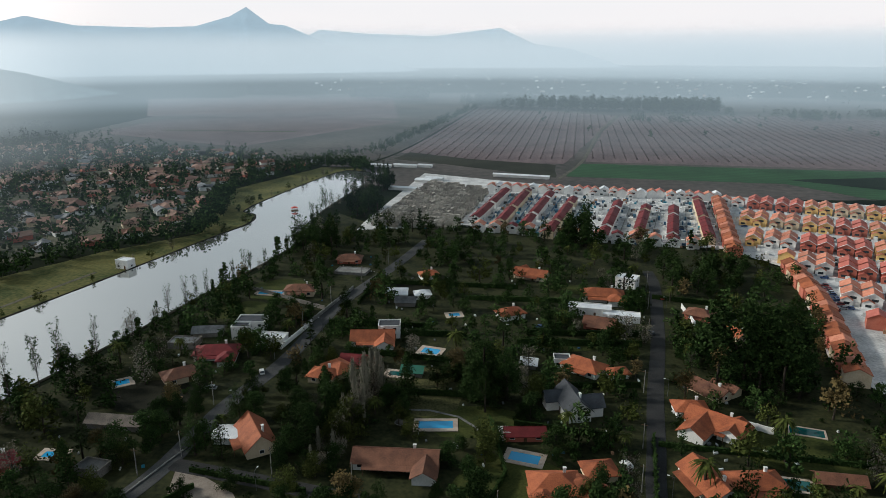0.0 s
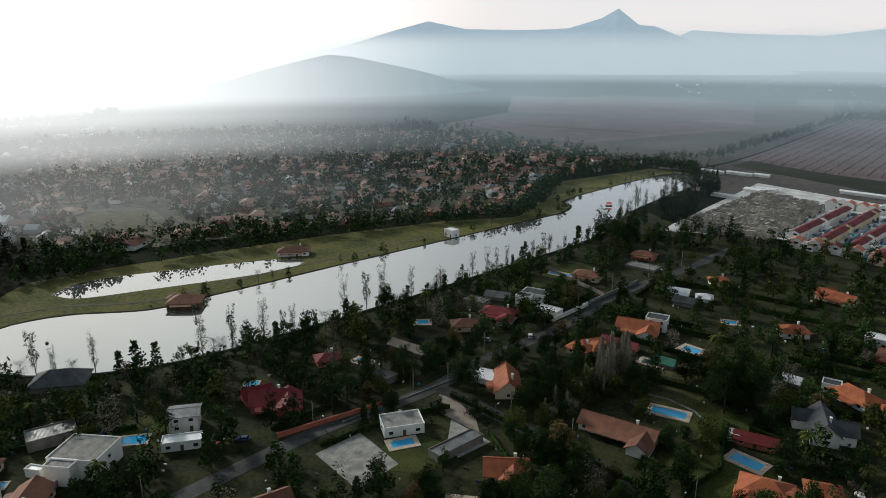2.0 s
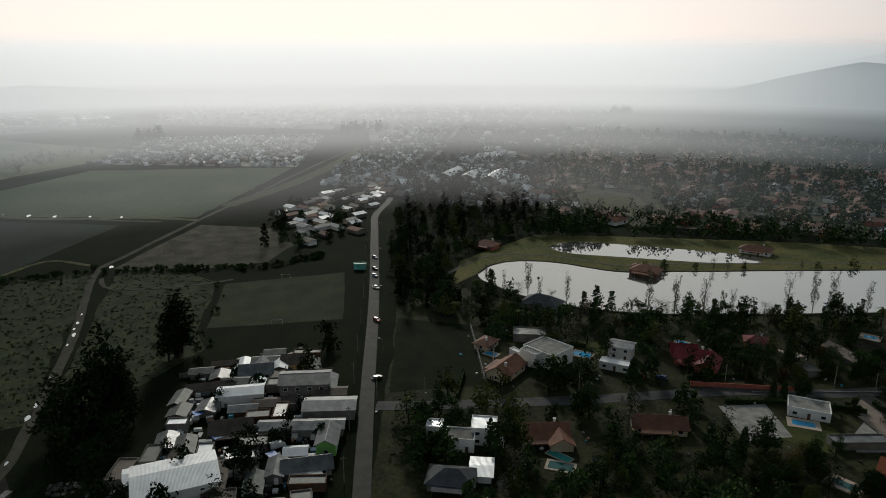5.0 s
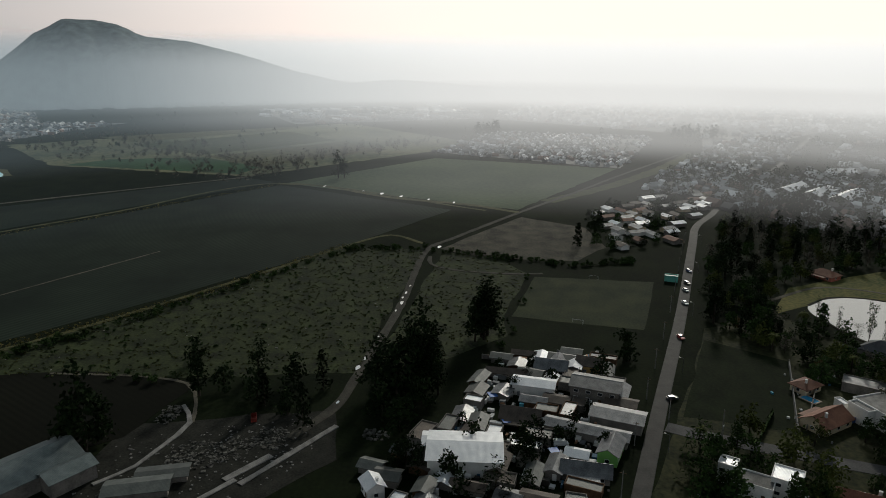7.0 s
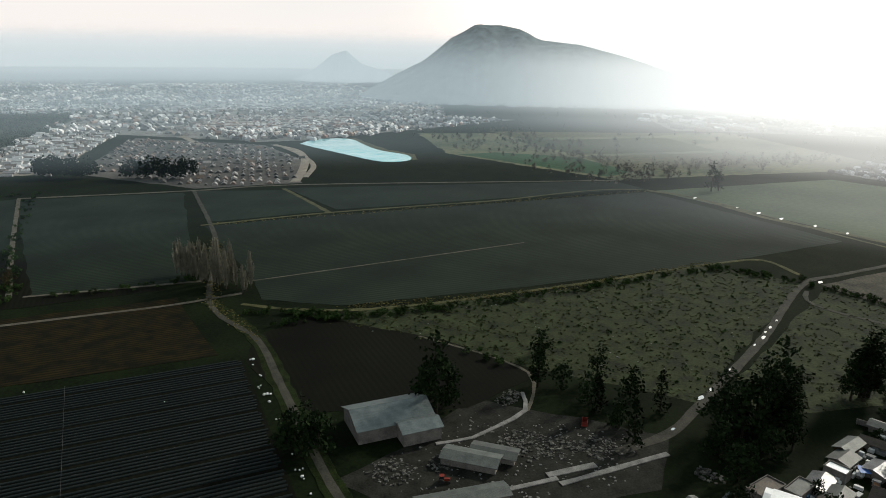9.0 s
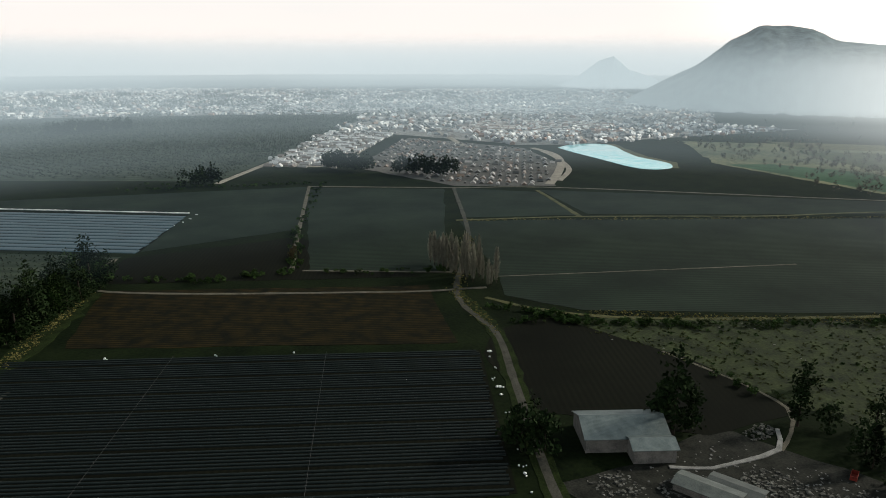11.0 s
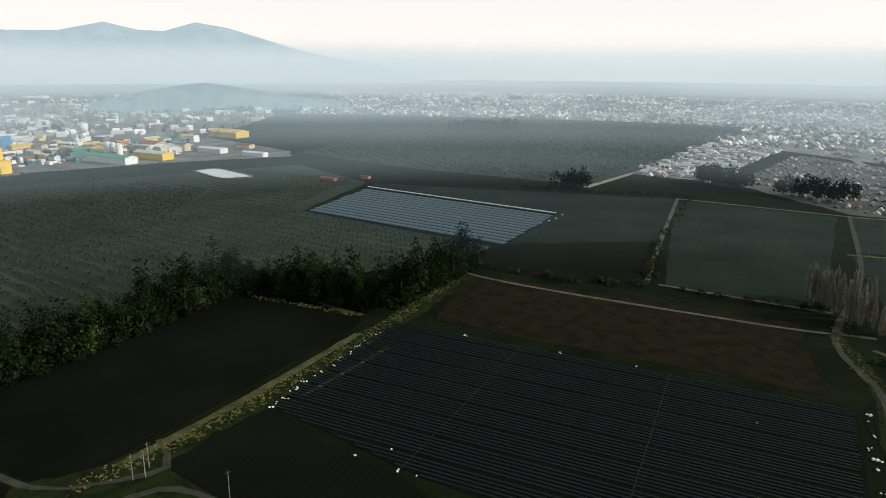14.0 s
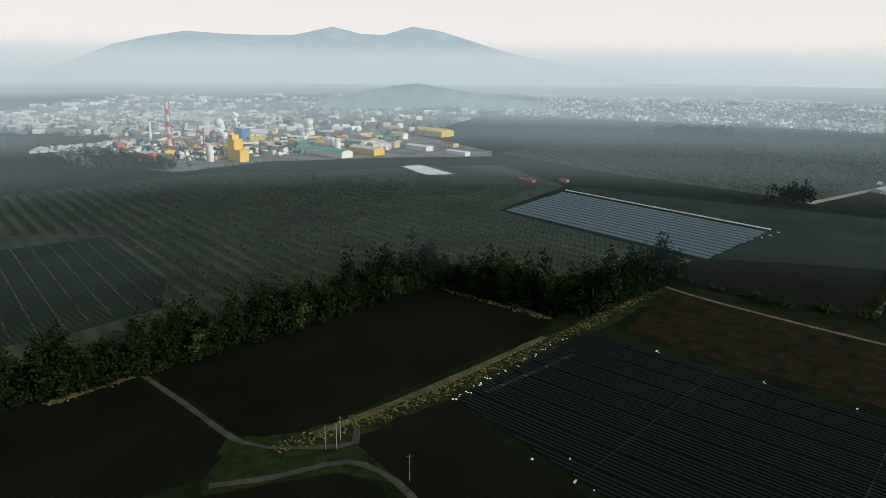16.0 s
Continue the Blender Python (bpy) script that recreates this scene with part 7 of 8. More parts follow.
for x, y, k, s in ((-43, -156, "broad", 1.3), (-48, -153, "broad", 1.4), (-50, -160, "broad", 1.2), (-80, -140, "tall", 0.9), (-84, -143, "broad", 1.4), (-88, -140, "tall", 0.8), (-112, -125, "tall", 0.75), (-116, -119, "broad", 1.1), (-108, -104, "cypress", 1.0), (-113, -108, "broad", 0.9),
                   (-98, -90, "cypress", 1.0), (-104, -96, "broad", 0.8), (-123, -73, "tall", 0.75), (-119, -68, "broad", 1.2), (-130, -70, "broad", 1.1), (-126, -62, "broad", 1.2), (-120, -56, "tall", 0.7), (-113, -60, "broad", 1.1), (-140, -64, "broad", 1.0), (-146, -60, "broad", 1.1), (-162, -44, "tall", 1.1), (-160, -47, "tall", 0.9),
                   (-134, -135, "broad", 1.0), (-126, -112, "tall", 0.7), (-122, -100, "broad", 1.0), (-119, -90, "cypress", 0.9), (-290, 0, "cypress", 1.2), (-150, 2, "broad", 1.0), (-106, -70, "broad", 1.1), (-98, -64, "broad", 1.0), (-470, -170, "tall", 0.9), (-474, -166, "tall", 0.8), (96, -150, "broad", 0.8)):
    plant(k, LEAF_E, x, y, s * 1.6, "farmland trees")
for line, n in (([(-54, -332), (-84, -402), (-158, -535)], 90), ([(14, -354), (-18, -334), (-50, -326)], 40), ([(-62, -318), (-90, -302), (-112, -292)], 30), ([(-37, -600), (-89, -552), (-150, -533)], 60), ([(-100, -244), (-116, -212), (-150, -184), (-215, -146), (-274, -112)], 210), ([(-90, -228), (-126, -208)], 14), ([(-140, -40), (-236, -26)], 10), ([(-271, -74), (-262, -40), (-254, -6), (-262, 24)], 120), ([(-273, -112), (-272, -80)], 30), ([(-120, -160), (-122, -132)], 10), ([(-60, -560), (-20, -585)], 18)):
    for i in range(n):
        t = RNG.random() * (len(line) - 1)
        a, b = line[int(t)], line[int(t) + 1]
        plant("bush", LEAF_D, a[0] + (b[0] - a[0]) * (t % 1) + RNG.uniform(-3, 3), a[1] + (b[1] - a[1]) * (t % 1) + RNG.uniform(-3, 3), RNG.uniform(0.7, 1.7), "hedgerow shrubs")
for x, y in SHANTY_TREES:
    plant(RNG.choice(("bush", "broad")), LEAF_E, x, y, RNG.uniform(0.7, 1.3), "farmland trees")
for x, y in ((-165, -44), (-166, -43), (-164, -45), (-134, -63), (-131, -66), (-128, -60), (-137, -60), (-124, -66), (-118, -74)):
    plant("tall", LEAF_E, x, y, 1.5, "farmland trees")
plant("broad", LEAF_A, -58, -345, 0.9, "hedgerow shrubs")
plant("broad", LEAF_A, -62, -352, 0.8, "hedgerow shrubs")
for x, y in spots([(-280, 10), (-300, 52), (-345, 68), (-440, 118), (-430, 66), (-362, 6)], 70, random.Random(54), 4.5, free):
    plant(*RNG.choice((("broad", LEAF_E), ("broad", LEAF_D), ("bush", LEAF_D))), x, y, RNG.uniform(0.7, 1.1), "village trees")
for x, y, s in ((56.3, 129.5, 1.35), (82.6, 149, 1.2), (79.4, 141, 0.9)):
    plant("palm", LEAF_M, x, y, s, "garden palms")
ob = thing("trampoline", -11, 158.5, 0, "round black garden trampoline on thin legs", "trampoline")
part("mat", Geo().tube((0, 0, 0.78), (0, 0, 0.82), 1.75, 1.75, 20), TYRE, ob)
for k in range(8):
    a, b = k * 0.7854, (k + 1) * 0.7854
    part("rim", Geo().tube((1.9 * math.cos(a), 1.9 * math.sin(a), 0.82), (1.9 * math.cos(b), 1.9 * math.sin(b), 0.82), 0.09, 0.09, 6), SHEET, ob)
    if k % 2 == 0:
        part("leg", Geo().tube((1.9 * math.cos(a), 1.9 * math.sin(a), 0), (1.9 * math.cos(a), 1.9 * math.sin(a), 0.8), 0.04, 0.04, 5), SHEET, ob)
ribbon("garden_path", [(-9.3, 165.9), (-3.5, 165.5), (4.1, 162), (8.4, 156.5), (10, 148.6)], 0.9, 0.16, CONCRETE, "curved pale edging of a lawn", "path")
red_paint = mat("weathered_red_steel", (0.10, 0.022, 0.016), (0.24, 0.032, 0.022), 0.8, 0.6, 0.1)
ob = thing("skip", -100.5, -104.5, 20, "open red steel skip in the barn yard", "skip")
part("floor_plate", Geo().box(0, 0, 0.1, 3.6, 1.7, 0.08), red_paint, ob)
for sx, sy, bx, by in ((0, 0.9, 4.2, 0.1), (0, -0.9, 4.2, 0.1), (2.05, 0, 0.1, 1.7), (-2.05, 0, 0.1, 1.7)):
    part("side_plate", Geo().box(sx, sy, 0.1, bx, by, 1.3), red_paint, ob)
ob = thing("tractor", -55.6, -119.9, 35, "small red tractor parked beside a shed", "tractor")
part("bonnet", Geo().box(0, 1.1, 0.7, 0.8, 1.7, 0.7), red_paint, ob)
part("cab", Geo().box(0, -0.5, 0.8, 1.3, 1.3, 1.5, 0, 0.12), GLASS, ob)
part("cab_roof", Geo().box(0, -0.5, 2.3, 1.4, 1.5, 0.12), red_paint, ob)
for sx in (-1, 1):
    part("wheel", Geo().tube((sx * 0.6, -0.6, 0.75), (sx * 1.05, -0.6, 0.75), 0.75, 0.75, 14), TYRE, ob)
    part("wheel", Geo().tube((sx * 0.55, 1.6, 0.45), (sx * 0.85, 1.6, 0.45), 0.45, 0.45, 12), TYRE, ob)
ribbon("slab", [(-106, -127), (-97, -121), (-84, -123), (-76, -125), (-67.8, -131)], 1.5, 0.3, CONCRETE, "broken pale concrete drive of the barn yard", "slab", 0.5)
# woods too many to count
frng = random.Random(61)
SUB_WOOD = spots(SUB, 2100, frng, 3.6, lambda x, y: all(math.hypot(x - a, y - b) > 5.6 for a, b in SUB_SPOTS + SUB_MORE) and not inside(x, y, [(-290, 190), (-290, 240), (-335, 262), (-365, 230)]) and line_gap(x, y, [(-378, 238), (-341, 264), (-276, 236)]) > 6)
half = len(SUB_WOOD) // 3
far_trees("garden_trees", SUB_WOOD[:2 * half], "dark evergreen trees among suburban roofs", LEAF_D, 5, 17, 34, 1.4, 0.36, 1)
far_trees("garden_trees", SUB_WOOD[2 * half:], "brown and olive winter trees among suburban roofs", mat("winter_garden_trees", (0.045, 0.04, 0.025), (0.10, 0.085, 0.055), 6, 0.9, 1), 4, 9, 22, 1.0, 0.42, 2)
def belt(a, b, n, w):
    return [(a[0] + (b[0] - a[0]) * t + frng.uniform(-w, w), a[1] + (b[1] - a[1]) * t + frng.uniform(-w, w)) for t in (frng.random() for _ in range(n))]


far_trees("wood", belt((451, 939), (502, 901), 60, 18) + belt((280, 880), (300, 868), 12, 6) + belt((240, 905), (262, 892), 10, 6) + belt((560, 940), (590, 925), 24, 10) + belt((395, 985), (405, 1000), 10, 6), "dark clumps of trees on the plain", LEAF_F, 11, 20, 40, 1.3, 0.3, 24)
far_trees("wood", [q for x, y, n in ((-716, 425, 26), (-818, 575, 40), (-670, 552, 40), (-888, 640, 40), (-533, 480, 24), (-350, 528, 14), (-442, 757, 26), (-414, 706, 20), (-600, 430, 26), (-480, 390, 16), (-780, 500, 30), (-560, 620, 20), (-788, 171, 20), (-793, 205, 20), (-783, -64, 20)) for q in belt((x - 16, y), (x + 16, y), n, 15)], "groups of tall dark trees in the haze", LEAF_D, 13, 25, 46, 1.4, 0.27, 25)
far_trees("wood", belt((56, 1135), (390, 1020), 620, 26) + belt((-170, 1338), (-30, 1300), 200, 14) + belt((-378, 1425), (-240, 1420), 200, 16), "far dark belts of tall trees", LEAF_F, 20, 32, 60, 1.7, 0.22, 3)
far_trees("wood", belt((-150, 480), (-112, 570), 60, 10) + belt((-110, 575), (-60, 640), 30, 8) + belt((-60, 640), (56, 1130), 170, 6) + belt((-450, 690), (-380, 740), 50, 30), "dark hedgerow trees", LEAF_D, 7, 14, 36, 1.0, 0.3, 4)
far_trees("wood", belt((-187, -596), (-212, -560), 44, 5) + belt((-225, -540), (-258, -502), 36, 6) + belt((-20, -1022), (-104, -1030), 110, 14) + belt((-95, -575), (-60, -560), 14, 4), "dark clumps of tall trees", LEAF_E, 13, 24, 70, 1.5, 0.28, 5)
far_trees("wood", belt((430, -560), (560, -640), 130, 26) + belt((460, -450), (640, -560), 120, 20) + belt((250, -980), (330, -900), 40, 20), "dark trees round the factory", LEAF_E, 9, 17, 34, 1.1, 0.34, 6)
far_trees("wood", belt((-480, -230), (-640, -420), 130, 50) + belt((-460, -260), (-700, -140), 120, 26) + belt((-560, -430), (-760, -560), 100, 60), "bare grey trees in the mist", TWIG, 6, 12, 30, 1.0, 0.34, 7)
far_trees("wood", [(frng.uniform(-1500, -600), frng.uniform(-700, 900)) for _ in range(300)], "scattered far trees in the haze", LEAF_F, 7, 16, 16, 1.7, 0.34, 8)
far_trees("wood", [(frng.uniform(-900, 900), frng.uniform(-2400, -1000)) for _ in range(900)] + [q for _ in range(110) for x, y in ((frng.uniform(-1000, 900), frng.uniform(-2000, -1150)),) for q in belt((x - 22, y), (x + 22, y + 4), 14, 7)], "scattered far trees of the town", LEAF_F, 7, 16, 14, 2.0, 0.36, 9)
far_trees("wood", [(frng.uniform(100, 1200), frng.uniform(700, 1900)) for _ in range(260)], "scattered far trees on the plain", LEAF_F, 7, 15, 20, 1.7, 0.36, 10)
far_trees("grass_tufts", spots(WASTE, 1500, frng) + spots(WASTE_N, 500, frng), "tufts of rough grass", mat("tussock", (0.016, 0.026, 0.009), (0.085, 0.088, 0.030), 7, 0.95, 0.5, leafy=0.4), 0.15, 0.5, 8, 0.4, 2.6, 11)
far_trees("wood", [q for a, b in zip(PARK[2:10], PARK[3:11]) for q in belt(a, b, 42, 6)] + belt((-128, 352), (-146, 470), 60, 7) + belt((-300, 165), (-255, 180), 40, 8) + belt((-290, 190), (-205, 268), 70, 8), "dark trees along the park's edge", LEAF_D, 7, 15, 44, 0.95, 0.32, 15)
far_trees("scrub", spots(WASTE, 90, frng, 3), "low dark bramble scrub on waste ground", LEAF_D, 0.5, 1.6, 14, 0.55, 1.1, 28)
DRY = mat("dry_tussock", (0.07, 0.075, 0.022), (0.22, 0.18, 0.07), 4, 0.95, 0.6, leafy=0.4)
far_trees("grass_tufts", belt((132, -184), (112, -206), 160, 3) + belt((112, -206), (70, -270), 420, 3) + belt((70, -270), (30, -345), 380, 3) + belt((205, -190), (132, -322), 420, 2.2) + belt((130, -324), (74, -294), 200, 2), "yellow grass tufts along field edges", DRY, 0.15, 0.55, 8, 0.34, 1.8, 12)
far_trees("grass_tufts", belt((-126, -218), (-186, -168), 260, 3) + belt((-186, -168), (-278, -120), 300, 3) + belt((-172, -372), (-443, -207), 420, 3) + belt((-85, -221), (-98, -264), 140, 3) + belt((-98, -264), (-157, -338), 220, 3.5), "rough grass along field tracks", DRY, 0.15, 0.5, 8, 0.36, 1.8, 13)

# ---- far town, factory ----


URBAN = mat("dusty_streets", (0.10, 0.098, 0.095), (0.28, 0.27, 0.26), 40, 0.9, 6, 0, 0.3)


def town(name, poly, count, label, seed, low=3.0, high=6.0, span=(7, 16), grid=None, pitch=17.0, floor=True, roofs=None, street=None):
    """Uncounted far houses: gabled blocks in one mesh, in rows along streets where a grid is given."""
    r = random.Random(seed)
    v, f = [], []
    if floor:
        patch("streets", poly, 0.03 + 0.002 * seed, street or URBAN, "dusty streets and yards among far houses", 4, "street")
    ca, sa = math.cos(radians(grid or 0)), math.sin(radians(grid or 0))
    taken = set()
    for x, y in spots(poly, count, r):
        turn = r.choice((0, 90)) if r.random() < 0.3 else 0
        if grid is not None:
            # districts with streets of their own direction, some gaps between
            lot = int(noise.noise((x / 170, y / 170, seed)) * 5) if count > 1000 else 0
            if count > 1000 and noise.noise((x / 60, y / 60, seed + 9)) > 0.28:
                continue
            turned = radians(grid + 27 * lot)
            ca, sa = math.cos(turned), math.sin(turned)
            u, w = (x * ca + y * sa) * S, (-x * sa + y * ca) * S
            cell = (round(u / span[1] / 1.05), round(w / pitch), r.random() < 0.5, lot)
            if cell in taken:
                continue
            taken.add(cell)
            u = (cell[0] + r.uniform(-0.22, 0.22)) * span[1] * 1.05
            w = (cell[1] + (0.24 if cell[2] else -0.24)) * pitch + r.uniform(-0.6, 0.6)
            x, y = (u * ca - w * sa) / S, (u * sa + w * ca) / S
        a = turned + radians(turn) if grid is not None else radians(r.uniform(0, 180))
        L, W, h = r.uniform(*span), min(r.uniform(*span) * 0.7, pitch * 0.46), r.uniform(low, high) * 0.75
        if turn and grid is not None:
            L = min(L, pitch * 0.46)
        c, s, k = math.cos(a), math.sin(a), len(v)
        for px, py, pz in ((-L, -W, -0.2), (L, -W, -0.2), (L, W, -0.2), (-L, W, -0.2), (-L, -W, h), (L, -W, h), (L, W, h), (-L, W, h), (-L, 0, h + W * 0.35), (L, 0, h + W * 0.35)):
            v.append((x * S + (px * c - py * s) / 2, y * S + (px * s + py * c) / 2, pz))
        f += [(k, k + 1, k + 5, k + 4), (k + 1, k + 2, k + 6, k + 9, k + 5), (k + 2, k + 3, k + 7, k + 6), (k + 3, k, k + 4, k + 8, k + 7), (k + 4, k + 5, k + 9, k + 8), (k + 6, k + 7, k + 8, k + 9)]
    me = bpy.data.meshes.new(name)
    me.from_pydata(v, [], f)
    me.materials.append(roofs or TOWN)
    return tagged(new(name, me), label, "houses", "", "stuff")


def roof_mix(name, rows):
    """Roof colours that differ from house to house."""
    m = mat(name, (0.3, 0.3, 0.3), (0.4, 0.4, 0.4), 30, 0.5, 4, 0, 0, 0.3)
    t = m.node_tree
    isl = t.nodes.new("ShaderNodeNewGeometry")
    tr = t.nodes.new("ShaderNodeValToRGB")
    tr.color_ramp.interpolation = "CONSTANT"
    stops(tr, rows)
    t.links.new(isl.outputs["Random Per Island"], tr.inputs[0])
    t.links.new(tr.outputs[0], t.nodes["Principled BSDF"].inputs["Base Color"])
    return m


TOWN = roof_mix("far_roofs", ((0.0, (0.55, 0.55, 0.56)), (0.2, (0.22, 0.225, 0.23)), (0.4, (0.26, 0.17, 0.13)), (0.5, (0.36, 0.33, 0.30)), (0.64, (0.13, 0.13, 0.135)), (0.84, (0.80, 0.80, 0.80))))
VILL = roof_mix("village_roofs", ((0.0, (0.16, 0.165, 0.17)), (0.25, (0.30, 0.31, 0.32)), (0.46, (0.16, 0.10, 0.075)), (0.58, (0.07, 0.07, 0.07)), (0.70, (0.48, 0.49, 0.50)), (0.86, (0.78, 0.78, 0.79))))
WHITE_T = roof_mix("new_white_roofs", ((0.0, (0.58, 0.58, 0.58)), (0.35, (0.30, 0.29, 0.28)), (0.7, (0.20, 0.17, 0.15)), (0.85, (0.72, 0.72, 0.72))))
YEL = mat("factory_yellow", (0.62, 0.42, 0.06), (0.78, 0.55, 0.12), 6, 0.6, 1)
GRN = roofing("factory_green_roof", (0.05, 0.26, 0.18), (0.10, 0.36, 0.26), 1.0, 0.1, 0.5)
REDP = plain("signal_red", (0.5, 0.06, 0.04), 0.5)
WESTEND = [(-398, 104), (-515, 146), (-520, 200), (-500, 262), (-440, 232), (-330, 176), (-344, 140)]
town("village_houses", WESTEND, 260, "white and grey roofs among trees by the wood", 18, 3, 5, (8, 16), 30, 26, False, VILL)
far_trees("garden_trees", spots(WESTEND, 240, frng, 4), "dark trees among village roofs", LEAF_D, 5, 14, 32, 1.15, 0.36, 29)
town("street_houses", STREET, 480, "crowded small houses along the village street", 12, 2.4, 3.4, (5, 9), 28, 19, True, VILL)
town("village_houses", [(-628, -105), (-815, -58), (-784, 134), (-550, 60)], 1100, "dense small houses of a village", 1, 2.6, 4, (4.5, 8), 12, 17, True, VILL)
town("village_houses", [(-620, 150), (-900, 380), (-1300, 700), (-1300, 300), (-820, 200)], 420, "far village houses in the haze", 2, span=(6, 14), roofs=VILL)
town("estate_houses", [(-150, -637), (-317, -869), (-382, -817), (-198, -597)], 900, "rows of new white houses", 3, 1.2, 1.9, (6, 12), 138, 15, True, WHITE_T, SITE_ROAD)
town("estate_houses", [(-569, -1019), (-718, -1168), (-929, -910), (-792, -878)], 1500, "far rows of new white houses", 14, 1.6, 2.6, (8, 15), 130, 17, True, WHITE_T, SITE_ROAD)
town("estate_houses", [(-448, -796), (-600, -908), (-704, -752), (-599, -667)], 900, "rows of rosy new houses", 15, 1.6, 2.6, (6, 11), 140, 16, True, roof_mix("rosy_roofs", ((0.0, (0.50, 0.44, 0.40)), (0.3, (0.30, 0.20, 0.16)), (0.55, (0.66, 0.62, 0.58)), (0.8, (0.20, 0.17, 0.15)))), SITE_ROAD)
town("estate_houses", [(-266, -1232), (-359, -1403), (-579, -1240), (-475, -1082)], 900, "far dense white estate", 16, 1.8, 3, (8, 15), 120, 17, True, WHITE_T, SITE_ROAD)
ribbon("road", [(-378, -650), (-446, -832), (-481, -1046)], 9, 0.15, SITE_ROAD, "pale new road through the estates")
town("site_houses", [(-240, -475), (-300, -432), (-382, -520), (-420, -610), (-360, -750), (-230, -600)], 800, "low unfinished houses on a building site", 4, 0.5, 1.2, (3, 9), 50, 16, False, roof_mix("site_roofs", ((0.0, (0.09, 0.085, 0.08)), (0.35, (0.20, 0.15, 0.12)), (0.55, (0.05, 0.05, 0.05)), (0.8, (0.36, 0.34, 0.32)))))
town("town_houses", [(-300, -830), (-370, -815), (-440, -640), (-800, -640), (-1000, -800), (-1500, -1500), (-300, -2300), (300, -2300), (250, -1350), (-40, -1290), (-500, -1130)], 9500, "sprawling far town of low roofs", 5, 2.0, 3.6, (6, 15), 50, 22)
town("town_houses", [(-430, -640), (-480, -610), (-560, -600), (-860, -560), (-800, -700), (-480, -760)], 1100, "far rows of low houses", 6, 2.6, 4, (6, 10), 20, 24)
town("greenhouses", [(-880, -330), (-1000, -80), (-1260, -130), (-1080, -450)], 170, "white greenhouse roofs below the hill", 7, 3, 5, (14, 40), 60)
town("town_houses", [(300, -950), (620, -820), (1100, -1000), (1300, -1700), (500, -2200), (280, -1300)], 1100, "far industrial sheds and houses", 8, 4, 8, (9, 24), 30)
town("village_houses", [(-420, 1500), (300, 1500), (900, 1100), (1100, 2100), (-300, 2600)], 210, "far scattered farm roofs", 9, 2, 3, (4, 12), 10, 60, False)
town("village_houses", [(-1000, -60), (-850, 160), (-1300, 300), (-1500, 0)], 300, "far village roofs in the haze", 10, 3, 5, (8, 18), 10)

town("village_houses", [(-430, 250), (-640, 420), (-900, 700), (-1300, 900), (-1500, 600), (-900, 400), (-640, 240), (-420, 150)], 420, "far suburban roofs among trees", 13, 3, 5, (7, 14), 30, 30, False, VILL)
far_trees("wood", spots([(-420, 240), (-660, 420), (-900, 720), (-1300, 950), (-1500, 600), (-900, 390), (-640, 235), (-400, 140)], 1100, frng, 4), "dark trees of the far suburb", LEAF_F, 6, 13, 18, 1.4, 0.38, 14)
patch("factory_yard", [(414, -574), (400, -604), (370, -656), (266, -718), (168, -760), (176, -800), (314, -960), (500, -960), (700, -880), (620, -660), (521, -580)], 0.09, mat("factory_paving", (0.075, 0.075, 0.075), (0.26, 0.25, 0.235), 30, 0.85, 4, 0.1), "grey paved yards of the factory", 3, "yard")
far_trees("wood", belt((560, -420), (478, -500), 120, 12) + belt((478, -500), (424, -574), 90, 10) + belt((600, -470), (500, -560), 110, 20) + belt((520, -980), (560, -1210), 40, 16), "dark trees in front of the factory", LEAF_E, 11, 20, 44, 1.1, 0.32, 26)
patch("field", [(793, -772), (713, -862), (622, -761), (679, -656)], 0.12, SOIL_B, "dark field beyond the factory", 3)
for k in range(9):
    house(632 - k * 5.2, -655 - k * 8.6, 120, 44, 8.5, PALE, SHEET_W, "long white poultry shed in a row", "gable", 3.2, 1.2, False, False, name="shed", category="shed", group="white poultry sheds", keep=False)
town("town_houses", [(480, -900), (640, -800), (830, -790), (1000, -1000), (760, -1200), (520, -1150)], 900, "small roofs beyond the factory", 17, 3, 6, (8, 22), 35, 30, False, WHITE_T)
far_trees("wood", spots([(560, -640), (700, -640), (900, -760), (900, -1100), (560, -1100)], 260, frng, 6), "dark trees between far sheds", LEAF_F, 8, 16, 26, 1.4, 0.34, 27)
fac = random.Random(77)
for k, (x, y) in enumerate(spots([(285, -765), (400, -690), (440, -640), (520, -640), (620, -730), (520, -860), (300, -900)], 80, fac, 11)):
    house(x, y, 150 + fac.choice((0, 90)), fac.uniform(9, 30), fac.uniform(7, 14), (PALE, CREAM, YEL, GREY_R, BRICK_R)[k % 5], (SHEET_W, SHEET, SHEET_W, TERRA, YEL, GRN, SHEET)[k % 7], "industrial shed of the factory with " + ("white", "grey", "white", "orange", "yellow", "green", "grey")[k % 7] + " roof", ("gable", "flat")[k % 3 == 0], fac.uniform(4, 10), 1.5, False, False, name="factory_shed", category="shed", group="factory sheds", keep=False)

